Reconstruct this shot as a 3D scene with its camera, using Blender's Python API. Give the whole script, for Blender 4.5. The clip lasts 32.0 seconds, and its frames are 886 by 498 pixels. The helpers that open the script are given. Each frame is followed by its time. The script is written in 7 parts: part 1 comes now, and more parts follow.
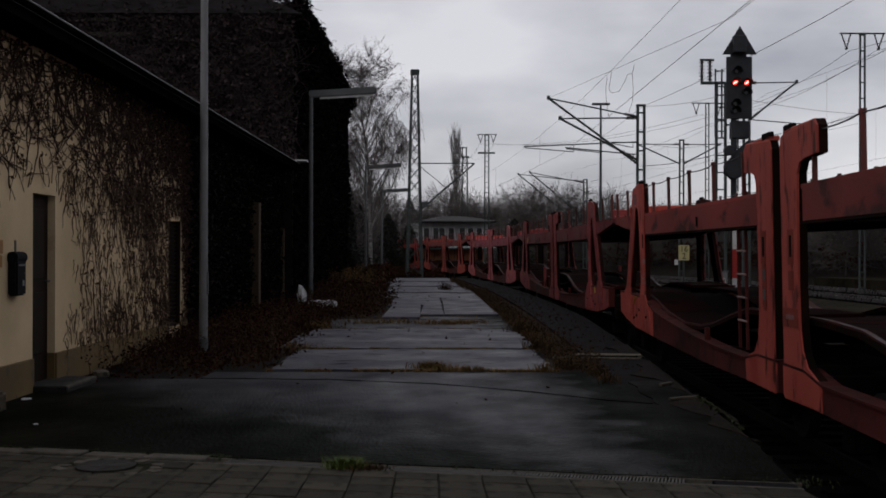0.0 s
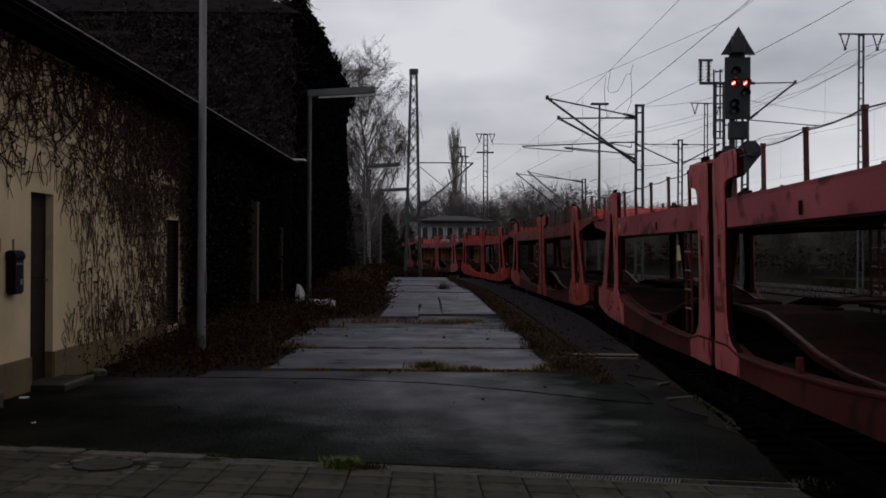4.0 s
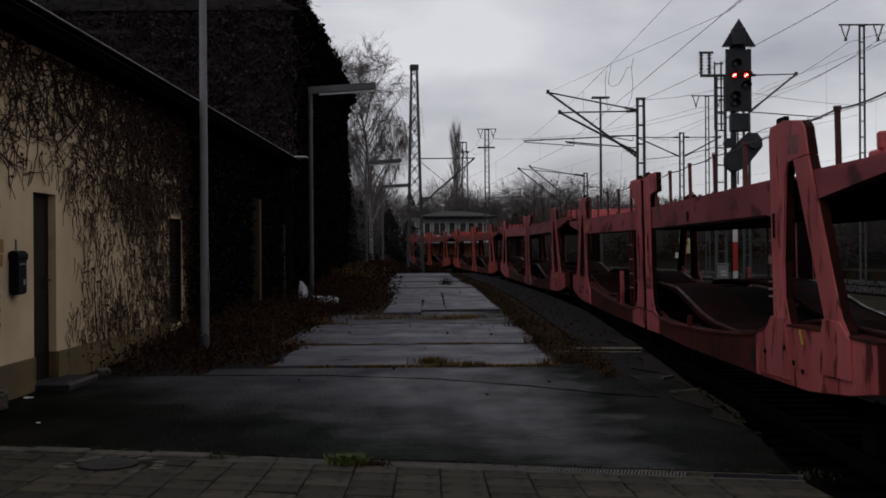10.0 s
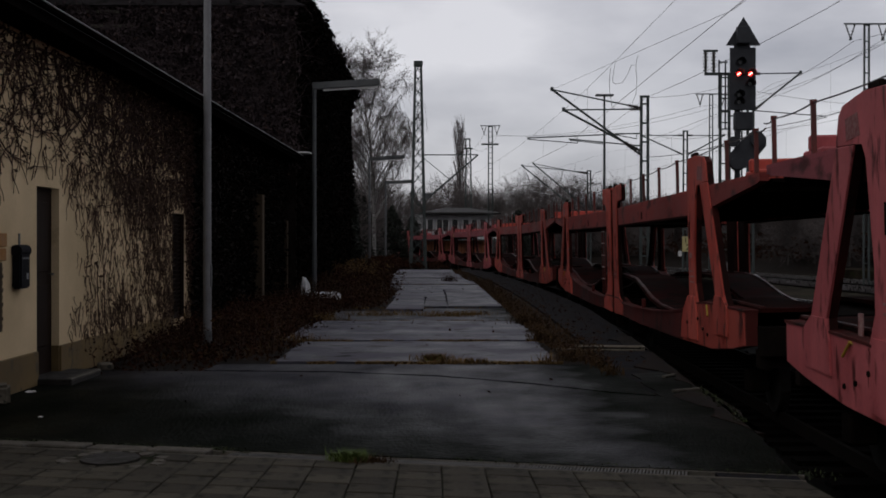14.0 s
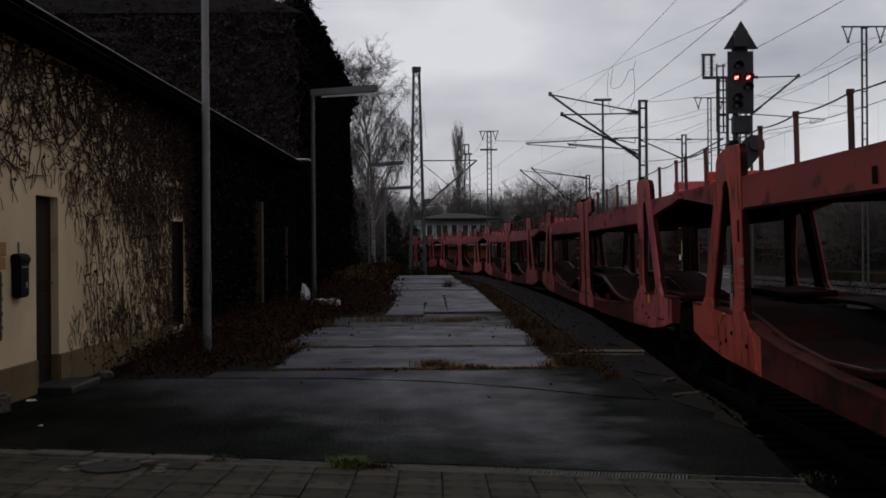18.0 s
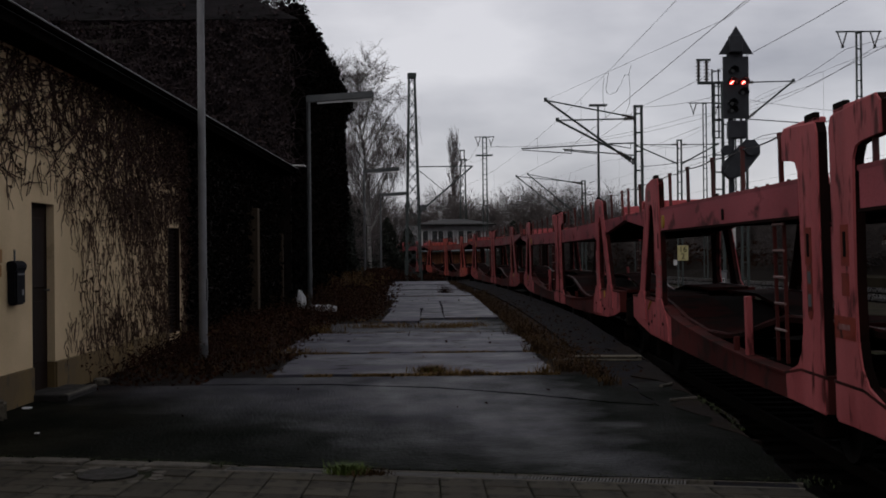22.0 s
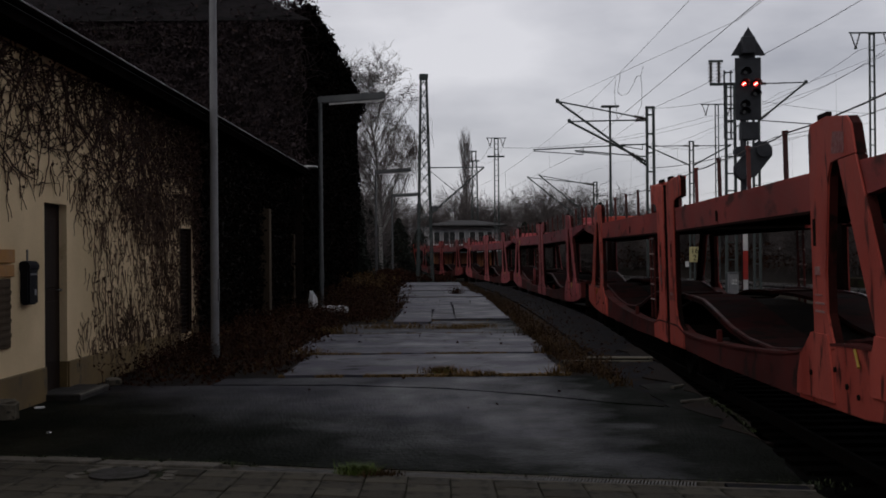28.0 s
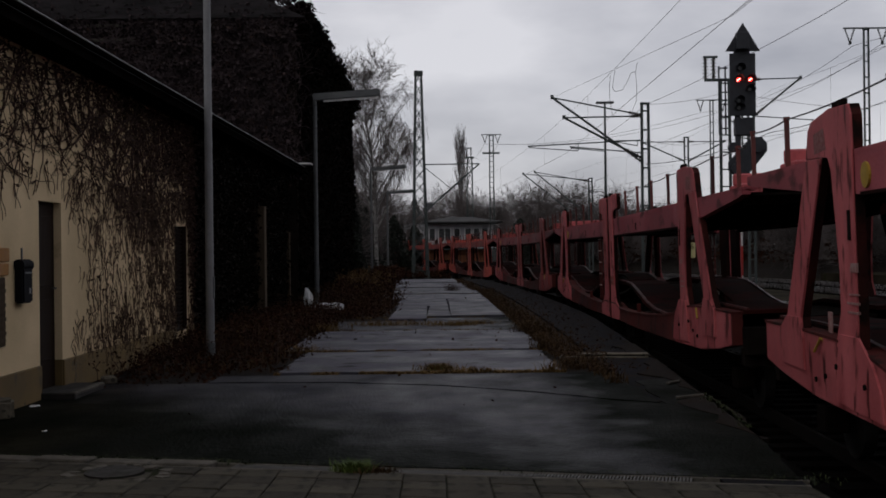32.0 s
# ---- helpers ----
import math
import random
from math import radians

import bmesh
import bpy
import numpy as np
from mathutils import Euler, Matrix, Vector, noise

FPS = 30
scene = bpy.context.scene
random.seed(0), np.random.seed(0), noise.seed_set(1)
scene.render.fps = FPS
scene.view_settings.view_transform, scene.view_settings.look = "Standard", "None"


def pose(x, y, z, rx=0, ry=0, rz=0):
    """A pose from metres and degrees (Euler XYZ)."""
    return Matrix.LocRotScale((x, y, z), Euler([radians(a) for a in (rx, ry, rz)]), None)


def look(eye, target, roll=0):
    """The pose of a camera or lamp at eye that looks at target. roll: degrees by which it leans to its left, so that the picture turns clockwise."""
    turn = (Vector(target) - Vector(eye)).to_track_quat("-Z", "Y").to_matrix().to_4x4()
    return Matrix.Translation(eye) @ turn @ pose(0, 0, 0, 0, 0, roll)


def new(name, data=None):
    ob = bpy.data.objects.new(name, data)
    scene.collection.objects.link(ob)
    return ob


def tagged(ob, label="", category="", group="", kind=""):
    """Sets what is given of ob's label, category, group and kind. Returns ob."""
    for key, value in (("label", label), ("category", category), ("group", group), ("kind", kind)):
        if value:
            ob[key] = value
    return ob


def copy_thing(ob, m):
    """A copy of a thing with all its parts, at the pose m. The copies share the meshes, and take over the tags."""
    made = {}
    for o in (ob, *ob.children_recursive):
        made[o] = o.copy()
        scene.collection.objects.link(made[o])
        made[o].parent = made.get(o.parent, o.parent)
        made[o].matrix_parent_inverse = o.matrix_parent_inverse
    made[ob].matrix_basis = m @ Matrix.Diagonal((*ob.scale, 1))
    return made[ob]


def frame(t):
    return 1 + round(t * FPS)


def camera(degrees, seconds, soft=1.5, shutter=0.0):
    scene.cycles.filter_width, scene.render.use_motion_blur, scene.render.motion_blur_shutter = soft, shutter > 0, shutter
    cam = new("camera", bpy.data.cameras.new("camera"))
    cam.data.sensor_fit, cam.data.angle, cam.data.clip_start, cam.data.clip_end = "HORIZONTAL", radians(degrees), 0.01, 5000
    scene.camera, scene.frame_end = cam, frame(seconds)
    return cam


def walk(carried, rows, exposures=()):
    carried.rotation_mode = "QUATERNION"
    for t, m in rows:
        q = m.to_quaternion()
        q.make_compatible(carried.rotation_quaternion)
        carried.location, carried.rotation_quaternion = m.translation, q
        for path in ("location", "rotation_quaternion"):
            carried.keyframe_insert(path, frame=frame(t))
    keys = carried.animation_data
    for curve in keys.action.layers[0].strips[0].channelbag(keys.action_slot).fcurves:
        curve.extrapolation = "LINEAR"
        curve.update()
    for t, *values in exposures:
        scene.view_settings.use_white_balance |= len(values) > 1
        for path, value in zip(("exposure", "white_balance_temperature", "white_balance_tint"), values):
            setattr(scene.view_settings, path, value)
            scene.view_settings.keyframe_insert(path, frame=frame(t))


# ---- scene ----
cam = camera(40.0, 32.0, soft=1.75)
walk(cam, [
    (0, pose(-0.009, 0.015, 1.564, 90.160, -0.141, -0.703)),
    (0.5, pose(-0.006, -0.001, 1.574, 90.102, -0.203, -0.827)),
    (1, pose(0.004, -0.009, 1.574, 90.137, -0.182, -0.895)),
    (1.5, pose(-0.009, 0.008, 1.570, 90.130, -0.124, -0.823)),
    (2, pose(-0.006, 0.003, 1.575, 90.157, -0.220, -0.636)),
    (2.5, pose(0.000, -0.007, 1.577, 90.133, -0.246, -0.633)),
    (3, pose(-0.004, 0.012, 1.574, 90.163, -0.286, -0.546)),
    (3.5, pose(0.001, 0.001, 1.567, 90.145, -0.259, -0.798)),
    (5.5, pose(0.000, -0.000, 1.571, 90.044, -0.275, -0.476)),
    (6, pose(-0.009, 0.010, 1.569, 89.770, 0.097, -0.294)),
    (6.5, pose(-0.003, 0.004, 1.571, 89.799, 0.134, -0.485)),
    (7, pose(-0.004, 0.008, 1.569, 89.870, 0.148, -0.334)),
    (7.5, pose(-0.010, -0.002, 1.573, 89.918, 0.183, -0.408)),
    (8, pose(-0.002, 0.013, 1.569, 89.898, 0.162, -0.361)),
    (8.5, pose(-0.001, -0.006, 1.574, 89.899, 0.105, -0.241)),
    (9, pose(-0.000, -0.000, 1.570, 89.920, 0.350, -0.700)),
    (9.5, pose(0.002, -0.008, 1.575, 89.956, 0.403, -0.787)),
    (10, pose(-0.002, 0.006, 1.568, 89.924, 0.358, -0.659)),
    (10.5, pose(-0.001, 0.004, 1.568, 89.796, 0.490, -0.807)),
    (11, pose(-0.004, -0.002, 1.568, 89.845, 0.378, -0.683)),
    (11.5, pose(-0.006, 0.017, 1.568, 89.917, 0.270, -0.463)),
    (12, pose(0.001, -0.006, 1.569, 89.886, 0.220, -0.630)),
    (12.5, pose(0.002, -0.001, 1.572, 89.862, 0.315, -0.911)),
    (13, pose(-0.007, 0.003, 1.575, 90.021, 0.110, -0.486)),
    (13.5, pose(-0.002, -0.006, 1.565, 89.956, 0.058, -0.495)),
    (14, pose(-0.003, 0.006, 1.575, 89.754, -0.050, -0.526)),
    (14.5, pose(-0.001, -0.005, 1.575, 89.844, 0.020, -0.499)),
    (16.5, pose(0.003, -0.002, 1.570, 90.018, 0.219, -0.403)),
    (17, pose(0.003, 0.002, 1.571, 89.945, 0.260, -0.827)),
    (17.5, pose(-0.012, 0.001, 1.572, 90.036, 0.276, -0.361)),
    (18, pose(0.003, -0.003, 1.576, 90.019, 0.373, -0.547)),
    (18.5, pose(0.002, 0.000, 1.572, 90.097, 0.456, -0.543)),
    (19, pose(-0.003, 0.000, 1.577, 90.090, 0.561, -0.629)),
    (19.5, pose(-0.003, 0.001, 1.571, 90.091, 0.521, -0.635)),
    (20, pose(-0.000, -0.009, 1.578, 90.082, 0.500, -1.148)),
    (20.5, pose(-0.007, 0.000, 1.578, 90.145, 0.631, -0.953)),
    (21, pose(0.001, 0.002, 1.573, 90.232, 0.723, -0.800)),
    (21.5, pose(0.004, 0.002, 1.572, 90.348, 0.744, -1.011)),
    (22, pose(-0.007, 0.005, 1.575, 90.295, 0.570, -0.745)),
    (22.5, pose(-0.005, 0.010, 1.568, 90.270, 0.549, -0.670)),
    (23, pose(-0.002, -0.007, 1.577, 90.257, 0.569, -0.720)),
    (23.5, pose(-0.002, 0.002, 1.574, 90.321, 0.587, -0.453)),
    (24, pose(-0.006, -0.006, 1.583, 90.267, 0.569, -0.543)),
    (24.5, pose(-0.006, 0.015, 1.575, 90.297, 0.624, -0.433)),
    (25, pose(-0.003, 0.000, 1.571, 90.283, 0.696, -0.496)),
    (25.5, pose(0.001, 0.001, 1.579, 90.372, 0.589, -0.355)),
    (27.5, pose(-0.002, 0.005, 1.574, 90.413, 0.431, -0.193)),
    (28, pose(-0.002, -0.004, 1.574, 90.348, 0.452, -0.201)),
    (28.5, pose(-0.004, 0.006, 1.576, 90.302, 0.474, -0.472)),
    (29, pose(0.001, -0.002, 1.575, 90.254, 0.534, -0.512)),
    (29.5, pose(-0.002, 0.001, 1.572, 90.215, 0.607, -0.506)),
    (30, pose(-0.011, 0.006, 1.575, 90.223, 0.522, -0.366)),
    (30.5, pose(-0.005, 0.008, 1.571, 90.200, 0.578, -0.273)),
    (31, pose(0.002, -0.005, 1.577, 90.137, 0.542, -0.403)),
    (31.5, pose(-0.004, -0.003, 1.577, 90.155, 0.549, -0.435)),
    (32, pose(0.001, 0.001, 1.575, 90.193, 0.667, -0.416)),
])

# ---- light ----
world = bpy.data.worlds.new("overcast")
scene.world = world
world.use_nodes = True
wn, wl = world.node_tree.nodes, world.node_tree.links
wn.clear()
sky = wn.new("ShaderNodeTexSky")
sky.sky_type, sky.sun_disc = "NISHITA", False
sky.sun_elevation, sky.sun_rotation = radians(43), radians(214)
w_co = wn.new("ShaderNodeTexCoord")
w_map = wn.new("ShaderNodeMapping")
w_map.inputs["Scale"].default_value = (1.0, 1.0, 2.6)
w_noise = wn.new("ShaderNodeTexNoise")
w_noise.inputs["Scale"].default_value, w_noise.inputs["Detail"].default_value = 3.4, 8.0
w_ramp = wn.new("ShaderNodeValToRGB")
w_ramp.color_ramp.elements[0].position, w_ramp.color_ramp.elements[1].position = 0.36, 0.66
w_ramp.color_ramp.elements[0].color = (0.375, 0.372, 0.415, 1)
w_ramp.color_ramp.elements[1].color = (0.73, 0.718, 0.755, 1)
w_dim = wn.new("ShaderNodeVectorMath")
w_dim.operation = "SCALE"
w_dim.inputs["Scale"].default_value = 0.1
w_mix = wn.new("ShaderNodeMix")
w_mix.data_type = "RGBA"
w_mix.inputs[0].default_value = 0.9
w_dot = wn.new("ShaderNodeVectorMath")
w_dot.operation = "DOT_PRODUCT"
w_dot.inputs[1].default_value = Vector((0.18, 0.97, 0.16)).normalized()
w_fall = wn.new("ShaderNodeMapRange")
w_fall.interpolation_type = "SMOOTHSTEP"
w_fall.inputs[1].default_value, w_fall.inputs[2].default_value = -0.4, 0.93
w_fall.inputs[3].default_value, w_fall.inputs[4].default_value = 0.52, 1.0
w_bg, w_out = wn.new("ShaderNodeBackground"), wn.new("ShaderNodeOutputWorld")
wl.new(w_co.outputs["Generated"], w_map.inputs[0])
wl.new(w_map.outputs[0], w_noise.inputs["Vector"])
wl.new(w_noise.outputs["Fac"], w_ramp.inputs[0])
wl.new(sky.outputs[0], w_dim.inputs[0])
wl.new(w_dim.outputs[0], w_mix.inputs[6])
wl.new(w_ramp.outputs[0], w_mix.inputs[7])
wl.new(w_mix.outputs[2], w_bg.inputs[0])
wl.new(w_co.outputs["Generated"], w_dot.inputs[0])
wl.new(w_dot.outputs["Value"], w_fall.inputs[0])
wl.new(w_fall.outputs[0], w_bg.inputs[1])
wl.new(w_bg.outputs[0], w_out.inputs[0])

sun = new("sun", bpy.data.lights.new("sun", "SUN"))
sun.data.energy, sun.data.angle, sun.data.color = 0.4, radians(60), (1.0, 0.96, 0.9)
sun.matrix_world = look((-20, -30, 34), (0, 0, 0))
scene.view_settings.exposure = 0.0


# ---- materials ----
def material(name, c1, c2, scale=3.0, rough=(0.6, 0.9), bump=0.2, metal=0.0, fine=40.0, spread=0.0, c3=None, patch=0.6, stretch=(1, 1, 1), spec=0.5, damp=None):
    """Two colours mixed by broad noise, fine grain on top; c3: worn or stained patches of a third colour. spread: change from piece to piece."""
    m = bpy.data.materials.new(name)
    m.use_nodes = True
    n, l = m.node_tree.nodes, m.node_tree.links
    b = n["Principled BSDF"]
    co, mp = n.new("ShaderNodeTexCoord"), n.new("ShaderNodeMapping")
    mp.inputs["Scale"].default_value = stretch
    l.new(co.outputs["Object"], mp.inputs[0])
    big, small = n.new("ShaderNodeTexNoise"), n.new("ShaderNodeTexNoise")
    big.inputs["Scale"].default_value, big.inputs["Detail"].default_value = scale, 5.0
    small.inputs["Scale"].default_value, small.inputs["Detail"].default_value = fine, 3.0
    l.new(mp.outputs[0], big.inputs["Vector"])
    l.new(mp.outputs[0], small.inputs["Vector"])
    ramp = n.new("ShaderNodeValToRGB")
    ramp.color_ramp.elements[0].position, ramp.color_ramp.elements[1].position = 0.35, 0.65
    ramp.color_ramp.elements[0].color, ramp.color_ramp.elements[1].color = (*c1, 1), (*c2, 1)
    l.new(big.outputs["Fac"], ramp.inputs[0])
    colour = ramp.outputs[0]
    if c3:
        blot = n.new("ShaderNodeTexNoise")
        blot.inputs["Scale"].default_value, blot.inputs["Detail"].default_value = scale * 2.7, 8.0
        edge = n.new("ShaderNodeMapRange")
        edge.inputs[1].default_value, edge.inputs[2].default_value = patch, patch + 0.08
        mix = n.new("ShaderNodeMix")
        mix.data_type = "RGBA"
        mix.inputs[7].default_value = (*c3, 1)
        l.new(mp.outputs[0], blot.inputs["Vector"])
        l.new(blot.outputs["Fac"], edge.inputs[0])
        l.new(edge.outputs[0], mix.inputs[0])
        l.new(colour, mix.inputs[6])
        colour = mix.outputs[2]
    grain = n.new("ShaderNodeMapRange")
    grain.inputs[3].default_value, grain.inputs[4].default_value = 0.78, 1.22
    l.new(small.outputs["Fac"], grain.inputs[0])
    factor = grain.outputs[0]
    if spread:
        info, vary = n.new("ShaderNodeObjectInfo"), n.new("ShaderNodeMapRange")
        vary.inputs[3].default_value, vary.inputs[4].default_value = 1 - spread, 1 + spread
        both = n.new("ShaderNodeMath")
        both.operation = "MULTIPLY"
        l.new(info.outputs["Random"], vary.inputs[0])
        l.new(vary.outputs[0], both.inputs[0])
        l.new(factor, both.inputs[1])
        factor = both.outputs[0]
    mul = n.new("ShaderNodeVectorMath")
    mul.operation = "SCALE"
    l.new(colour, mul.inputs[0])
    l.new(factor, mul.inputs["Scale"])
    l.new(mul.outputs[0], b.inputs["Base Color"])
    rr = n.new("ShaderNodeMapRange")
    rr.inputs[1].default_value, rr.inputs[2].default_value = 0.35, 0.65
    rr.inputs[3].default_value, rr.inputs[4].default_value = rough
    l.new(big.outputs["Fac"], rr.inputs[0])
    l.new(rr.outputs[0], b.inputs["Roughness"])
    b.inputs["Metallic"].default_value = metal
    b.inputs["Specular IOR Level"].default_value = spec
    if damp:  # damp and dry areas shine differently
        pool, pr = n.new("ShaderNodeTexNoise"), n.new("ShaderNodeMapRange")
        pool.inputs["Scale"].default_value, pool.inputs["Detail"].default_value = damp[2], 6.0
        pr.inputs[1].default_value, pr.inputs[2].default_value = 0.4, 0.66
        pr.inputs[3].default_value, pr.inputs[4].default_value = damp[0], damp[1]
        l.new(mp.outputs[0], pool.inputs["Vector"])
        l.new(pool.outputs["Fac"], pr.inputs[0])
        l.new(pr.outputs[0], b.inputs["Specular IOR Level"])
    if bump:
        bp = n.new("ShaderNodeBump")
        bp.inputs["Strength"].default_value, bp.inputs["Distance"].default_value = bump, 0.02
        l.new(small.outputs["Fac"], bp.inputs["Height"])
        l.new(bp.outputs[0], b.inputs["Normal"])
    return m


def glow(name, c, power):
    m = bpy.data.materials.new(name)
    m.use_nodes = True
    b = m.node_tree.nodes["Principled BSDF"]
    b.inputs["Base Color"].default_value = (*c, 1)
    b.inputs["Emission Color"].default_value = (*c, 1)
    b.inputs["Emission Strength"].default_value = power
    return m


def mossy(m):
    """Dark greenish algae film spreading from the drain, and train-side shade painted into the asphalt."""
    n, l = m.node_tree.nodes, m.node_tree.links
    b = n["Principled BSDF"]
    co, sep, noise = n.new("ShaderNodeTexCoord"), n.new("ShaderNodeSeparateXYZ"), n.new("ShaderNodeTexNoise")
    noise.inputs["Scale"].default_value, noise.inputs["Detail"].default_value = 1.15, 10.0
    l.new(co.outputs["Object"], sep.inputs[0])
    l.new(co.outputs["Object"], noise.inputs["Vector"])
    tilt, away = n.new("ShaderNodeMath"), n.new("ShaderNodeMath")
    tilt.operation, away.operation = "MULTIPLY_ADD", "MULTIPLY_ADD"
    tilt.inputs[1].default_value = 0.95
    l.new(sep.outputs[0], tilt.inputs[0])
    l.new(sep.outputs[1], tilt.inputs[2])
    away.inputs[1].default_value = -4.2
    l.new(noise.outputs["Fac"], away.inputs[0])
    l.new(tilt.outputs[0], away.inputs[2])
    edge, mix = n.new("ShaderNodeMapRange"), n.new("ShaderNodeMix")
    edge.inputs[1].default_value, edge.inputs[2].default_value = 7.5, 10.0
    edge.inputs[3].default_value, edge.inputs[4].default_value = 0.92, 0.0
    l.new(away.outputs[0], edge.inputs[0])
    side, train_shade, most = n.new("ShaderNodeMath"), n.new("ShaderNodeMapRange"), n.new("ShaderNodeMath")
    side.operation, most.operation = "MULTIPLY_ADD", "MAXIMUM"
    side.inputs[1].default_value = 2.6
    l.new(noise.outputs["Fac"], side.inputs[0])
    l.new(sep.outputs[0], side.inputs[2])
    # colour darkens towards the track, standing in for shade beside the train
    train_shade.inputs[1].default_value, train_shade.inputs[2].default_value = 1.9, 3.1
    train_shade.inputs[3].default_value, train_shade.inputs[4].default_value = 0.0, 0.95
    l.new(side.outputs[0], train_shade.inputs[0])
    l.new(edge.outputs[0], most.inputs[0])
    l.new(train_shade.outputs[0], most.inputs[1])
    dark_mask = most.outputs[0]
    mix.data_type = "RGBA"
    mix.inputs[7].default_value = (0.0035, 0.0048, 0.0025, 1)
    l.new(dark_mask, mix.inputs[0])
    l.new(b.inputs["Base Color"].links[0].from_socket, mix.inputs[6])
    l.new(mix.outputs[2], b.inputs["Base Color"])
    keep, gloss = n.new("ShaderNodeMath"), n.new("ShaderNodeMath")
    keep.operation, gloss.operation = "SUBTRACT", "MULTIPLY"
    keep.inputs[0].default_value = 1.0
    l.new(dark_mask, keep.inputs[1])
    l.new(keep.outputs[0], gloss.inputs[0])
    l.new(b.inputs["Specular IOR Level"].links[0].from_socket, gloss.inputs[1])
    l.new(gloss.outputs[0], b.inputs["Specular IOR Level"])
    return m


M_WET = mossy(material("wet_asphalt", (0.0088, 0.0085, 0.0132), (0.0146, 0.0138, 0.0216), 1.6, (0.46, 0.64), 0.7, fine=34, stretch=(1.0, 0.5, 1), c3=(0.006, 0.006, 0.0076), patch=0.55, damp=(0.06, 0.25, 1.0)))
M_SLAB = material("old_concrete", (0.034, 0.033, 0.0435), (0.082, 0.079, 0.1), 1.1, (0.42, 0.8), 0.45, fine=40, spread=0.22, c3=(0.018, 0.018, 0.018), patch=0.56, damp=(0.1, 0.42, 0.5))
M_EDGE = material("platform_edge_asphalt", (0.005, 0.005, 0.006), (0.016, 0.0158, 0.0195), 1.3, (0.8, 0.97), 0.7, fine=26, c3=(0.016, 0.01, 0.006), patch=0.53, spec=0.04)
M_PAVER = material("paving_slab_concrete", (0.03, 0.0265, 0.02), (0.052, 0.046, 0.035), 2.2, (0.75, 0.95), 0.5, fine=70, spread=0.34, c3=(0.017, 0.017, 0.011), patch=0.57, spec=0.15)
M_MORTAR = material("mossy_joint_dirt", (0.006, 0.0075, 0.003), (0.014, 0.017, 0.006), 6, (0.9, 1.0), 0.4, spec=0.1)
M_CEMENT = material("rough_cement", (0.06, 0.055, 0.046), (0.11, 0.1, 0.085), 8, (0.8, 0.95), 0.8, fine=30, spec=0.2)
M_KERB = material("pale_weathered_stone", (0.075, 0.066, 0.05), (0.15, 0.132, 0.1), 6, (0.7, 0.9), 0.6, fine=30, c3=(0.045, 0.042, 0.034), patch=0.56, spec=0.25)
M_STEP = material("damp_grey_step_concrete", (0.012, 0.0105, 0.0095), (0.027, 0.024, 0.022), 5, (0.6, 0.85), 0.7, fine=30, c3=(0.012, 0.013, 0.008), patch=0.55, spec=0.25)
M_IRON = material("cast_iron", (0.04, 0.04, 0.038), (0.08, 0.074, 0.066), 9, (0.5, 0.8), 0.3, metal=0.3)
M_PLASTER = material("cream_plaster", (0.6, 0.46, 0.275), (0.76, 0.59, 0.37), 0.9, (0.85, 0.97), 0.25, fine=90, c3=(0.47, 0.35, 0.2), patch=0.64, spec=0.15)
M_PLINTH = material("ochre_plinth_plaster", (0.115, 0.074, 0.025), (0.185, 0.122, 0.042), 1.5, (0.8, 0.95), 0.3, fine=70, c3=(0.075, 0.056, 0.026), patch=0.58)
M_DOOR = material("dark_brown_door_paint", (0.011, 0.0055, 0.0036), (0.021, 0.011, 0.007), 3, (0.6, 0.85), 0.1, stretch=(1, 1, 0.2), spec=0.1)
M_BLACK = material("black_plastic", (0.007, 0.007, 0.009), (0.012, 0.012, 0.015), 6, (0.6, 0.8), 0.05, spec=0.06)
M_ROOF = material("dark_roof_felt", (0.015, 0.014, 0.014), (0.03, 0.028, 0.027), 2, (0.8, 0.95), 0.3)
M_TILE = material("sooty_roof_tile", (0.016, 0.0145, 0.0165), (0.04, 0.035, 0.038), 1.6, (0.7, 0.9), 0.5, fine=14, stretch=(0.5, 0.5, 3.0), c3=(0.014, 0.013, 0.012), patch=0.55, spec=0.2)
# one near-black colour for the soffit and the gutter body
M_SOFFIT = material("near_black_soffit_boards", (0.005, 0.0045, 0.004), (0.01, 0.0085, 0.008), 3, (0.95, 1.0), 0.3, spec=0.0)
M_ZINC = material("weathered_zinc", (0.2, 0.2, 0.21), (0.32, 0.32, 0.33), 3, (0.35, 0.6), 0.1, metal=0.7)
M_BRICKD = material("sooty_brick", (0.01, 0.008, 0.007), (0.024, 0.017, 0.014), 1.4, (0.85, 0.95), 0.5, fine=25, spec=0.1)
M_STEM = material("dead_creeper_bark", (0.03, 0.0165, 0.0125), (0.075, 0.043, 0.033), 7, (0.85, 0.95), 0.3, spec=0.1)
M_SHOOT = material("brown_creeper_shoot", (0.06, 0.04, 0.029), (0.15, 0.104, 0.076), 5, (0.85, 0.97), 0.2, spec=0.06)
# growth on the gable is coloured lighter than the side-wall leaves
M_BROWNIVY = material("brown_ivy_twigs", (0.034, 0.026, 0.028), (0.066, 0.05, 0.053), 2.5, (0.85, 1.0), 0.1, c3=(0.07, 0.044, 0.036), patch=0.6, spec=0.04)
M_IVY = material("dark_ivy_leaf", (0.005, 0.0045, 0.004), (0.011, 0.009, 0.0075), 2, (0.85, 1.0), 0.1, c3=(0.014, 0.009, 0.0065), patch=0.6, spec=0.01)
M_DEAD = material("dead_leaf", (0.018, 0.0078, 0.005), (0.052, 0.022, 0.0125), 5, (0.9, 1.0), 0.2, spec=0.04)
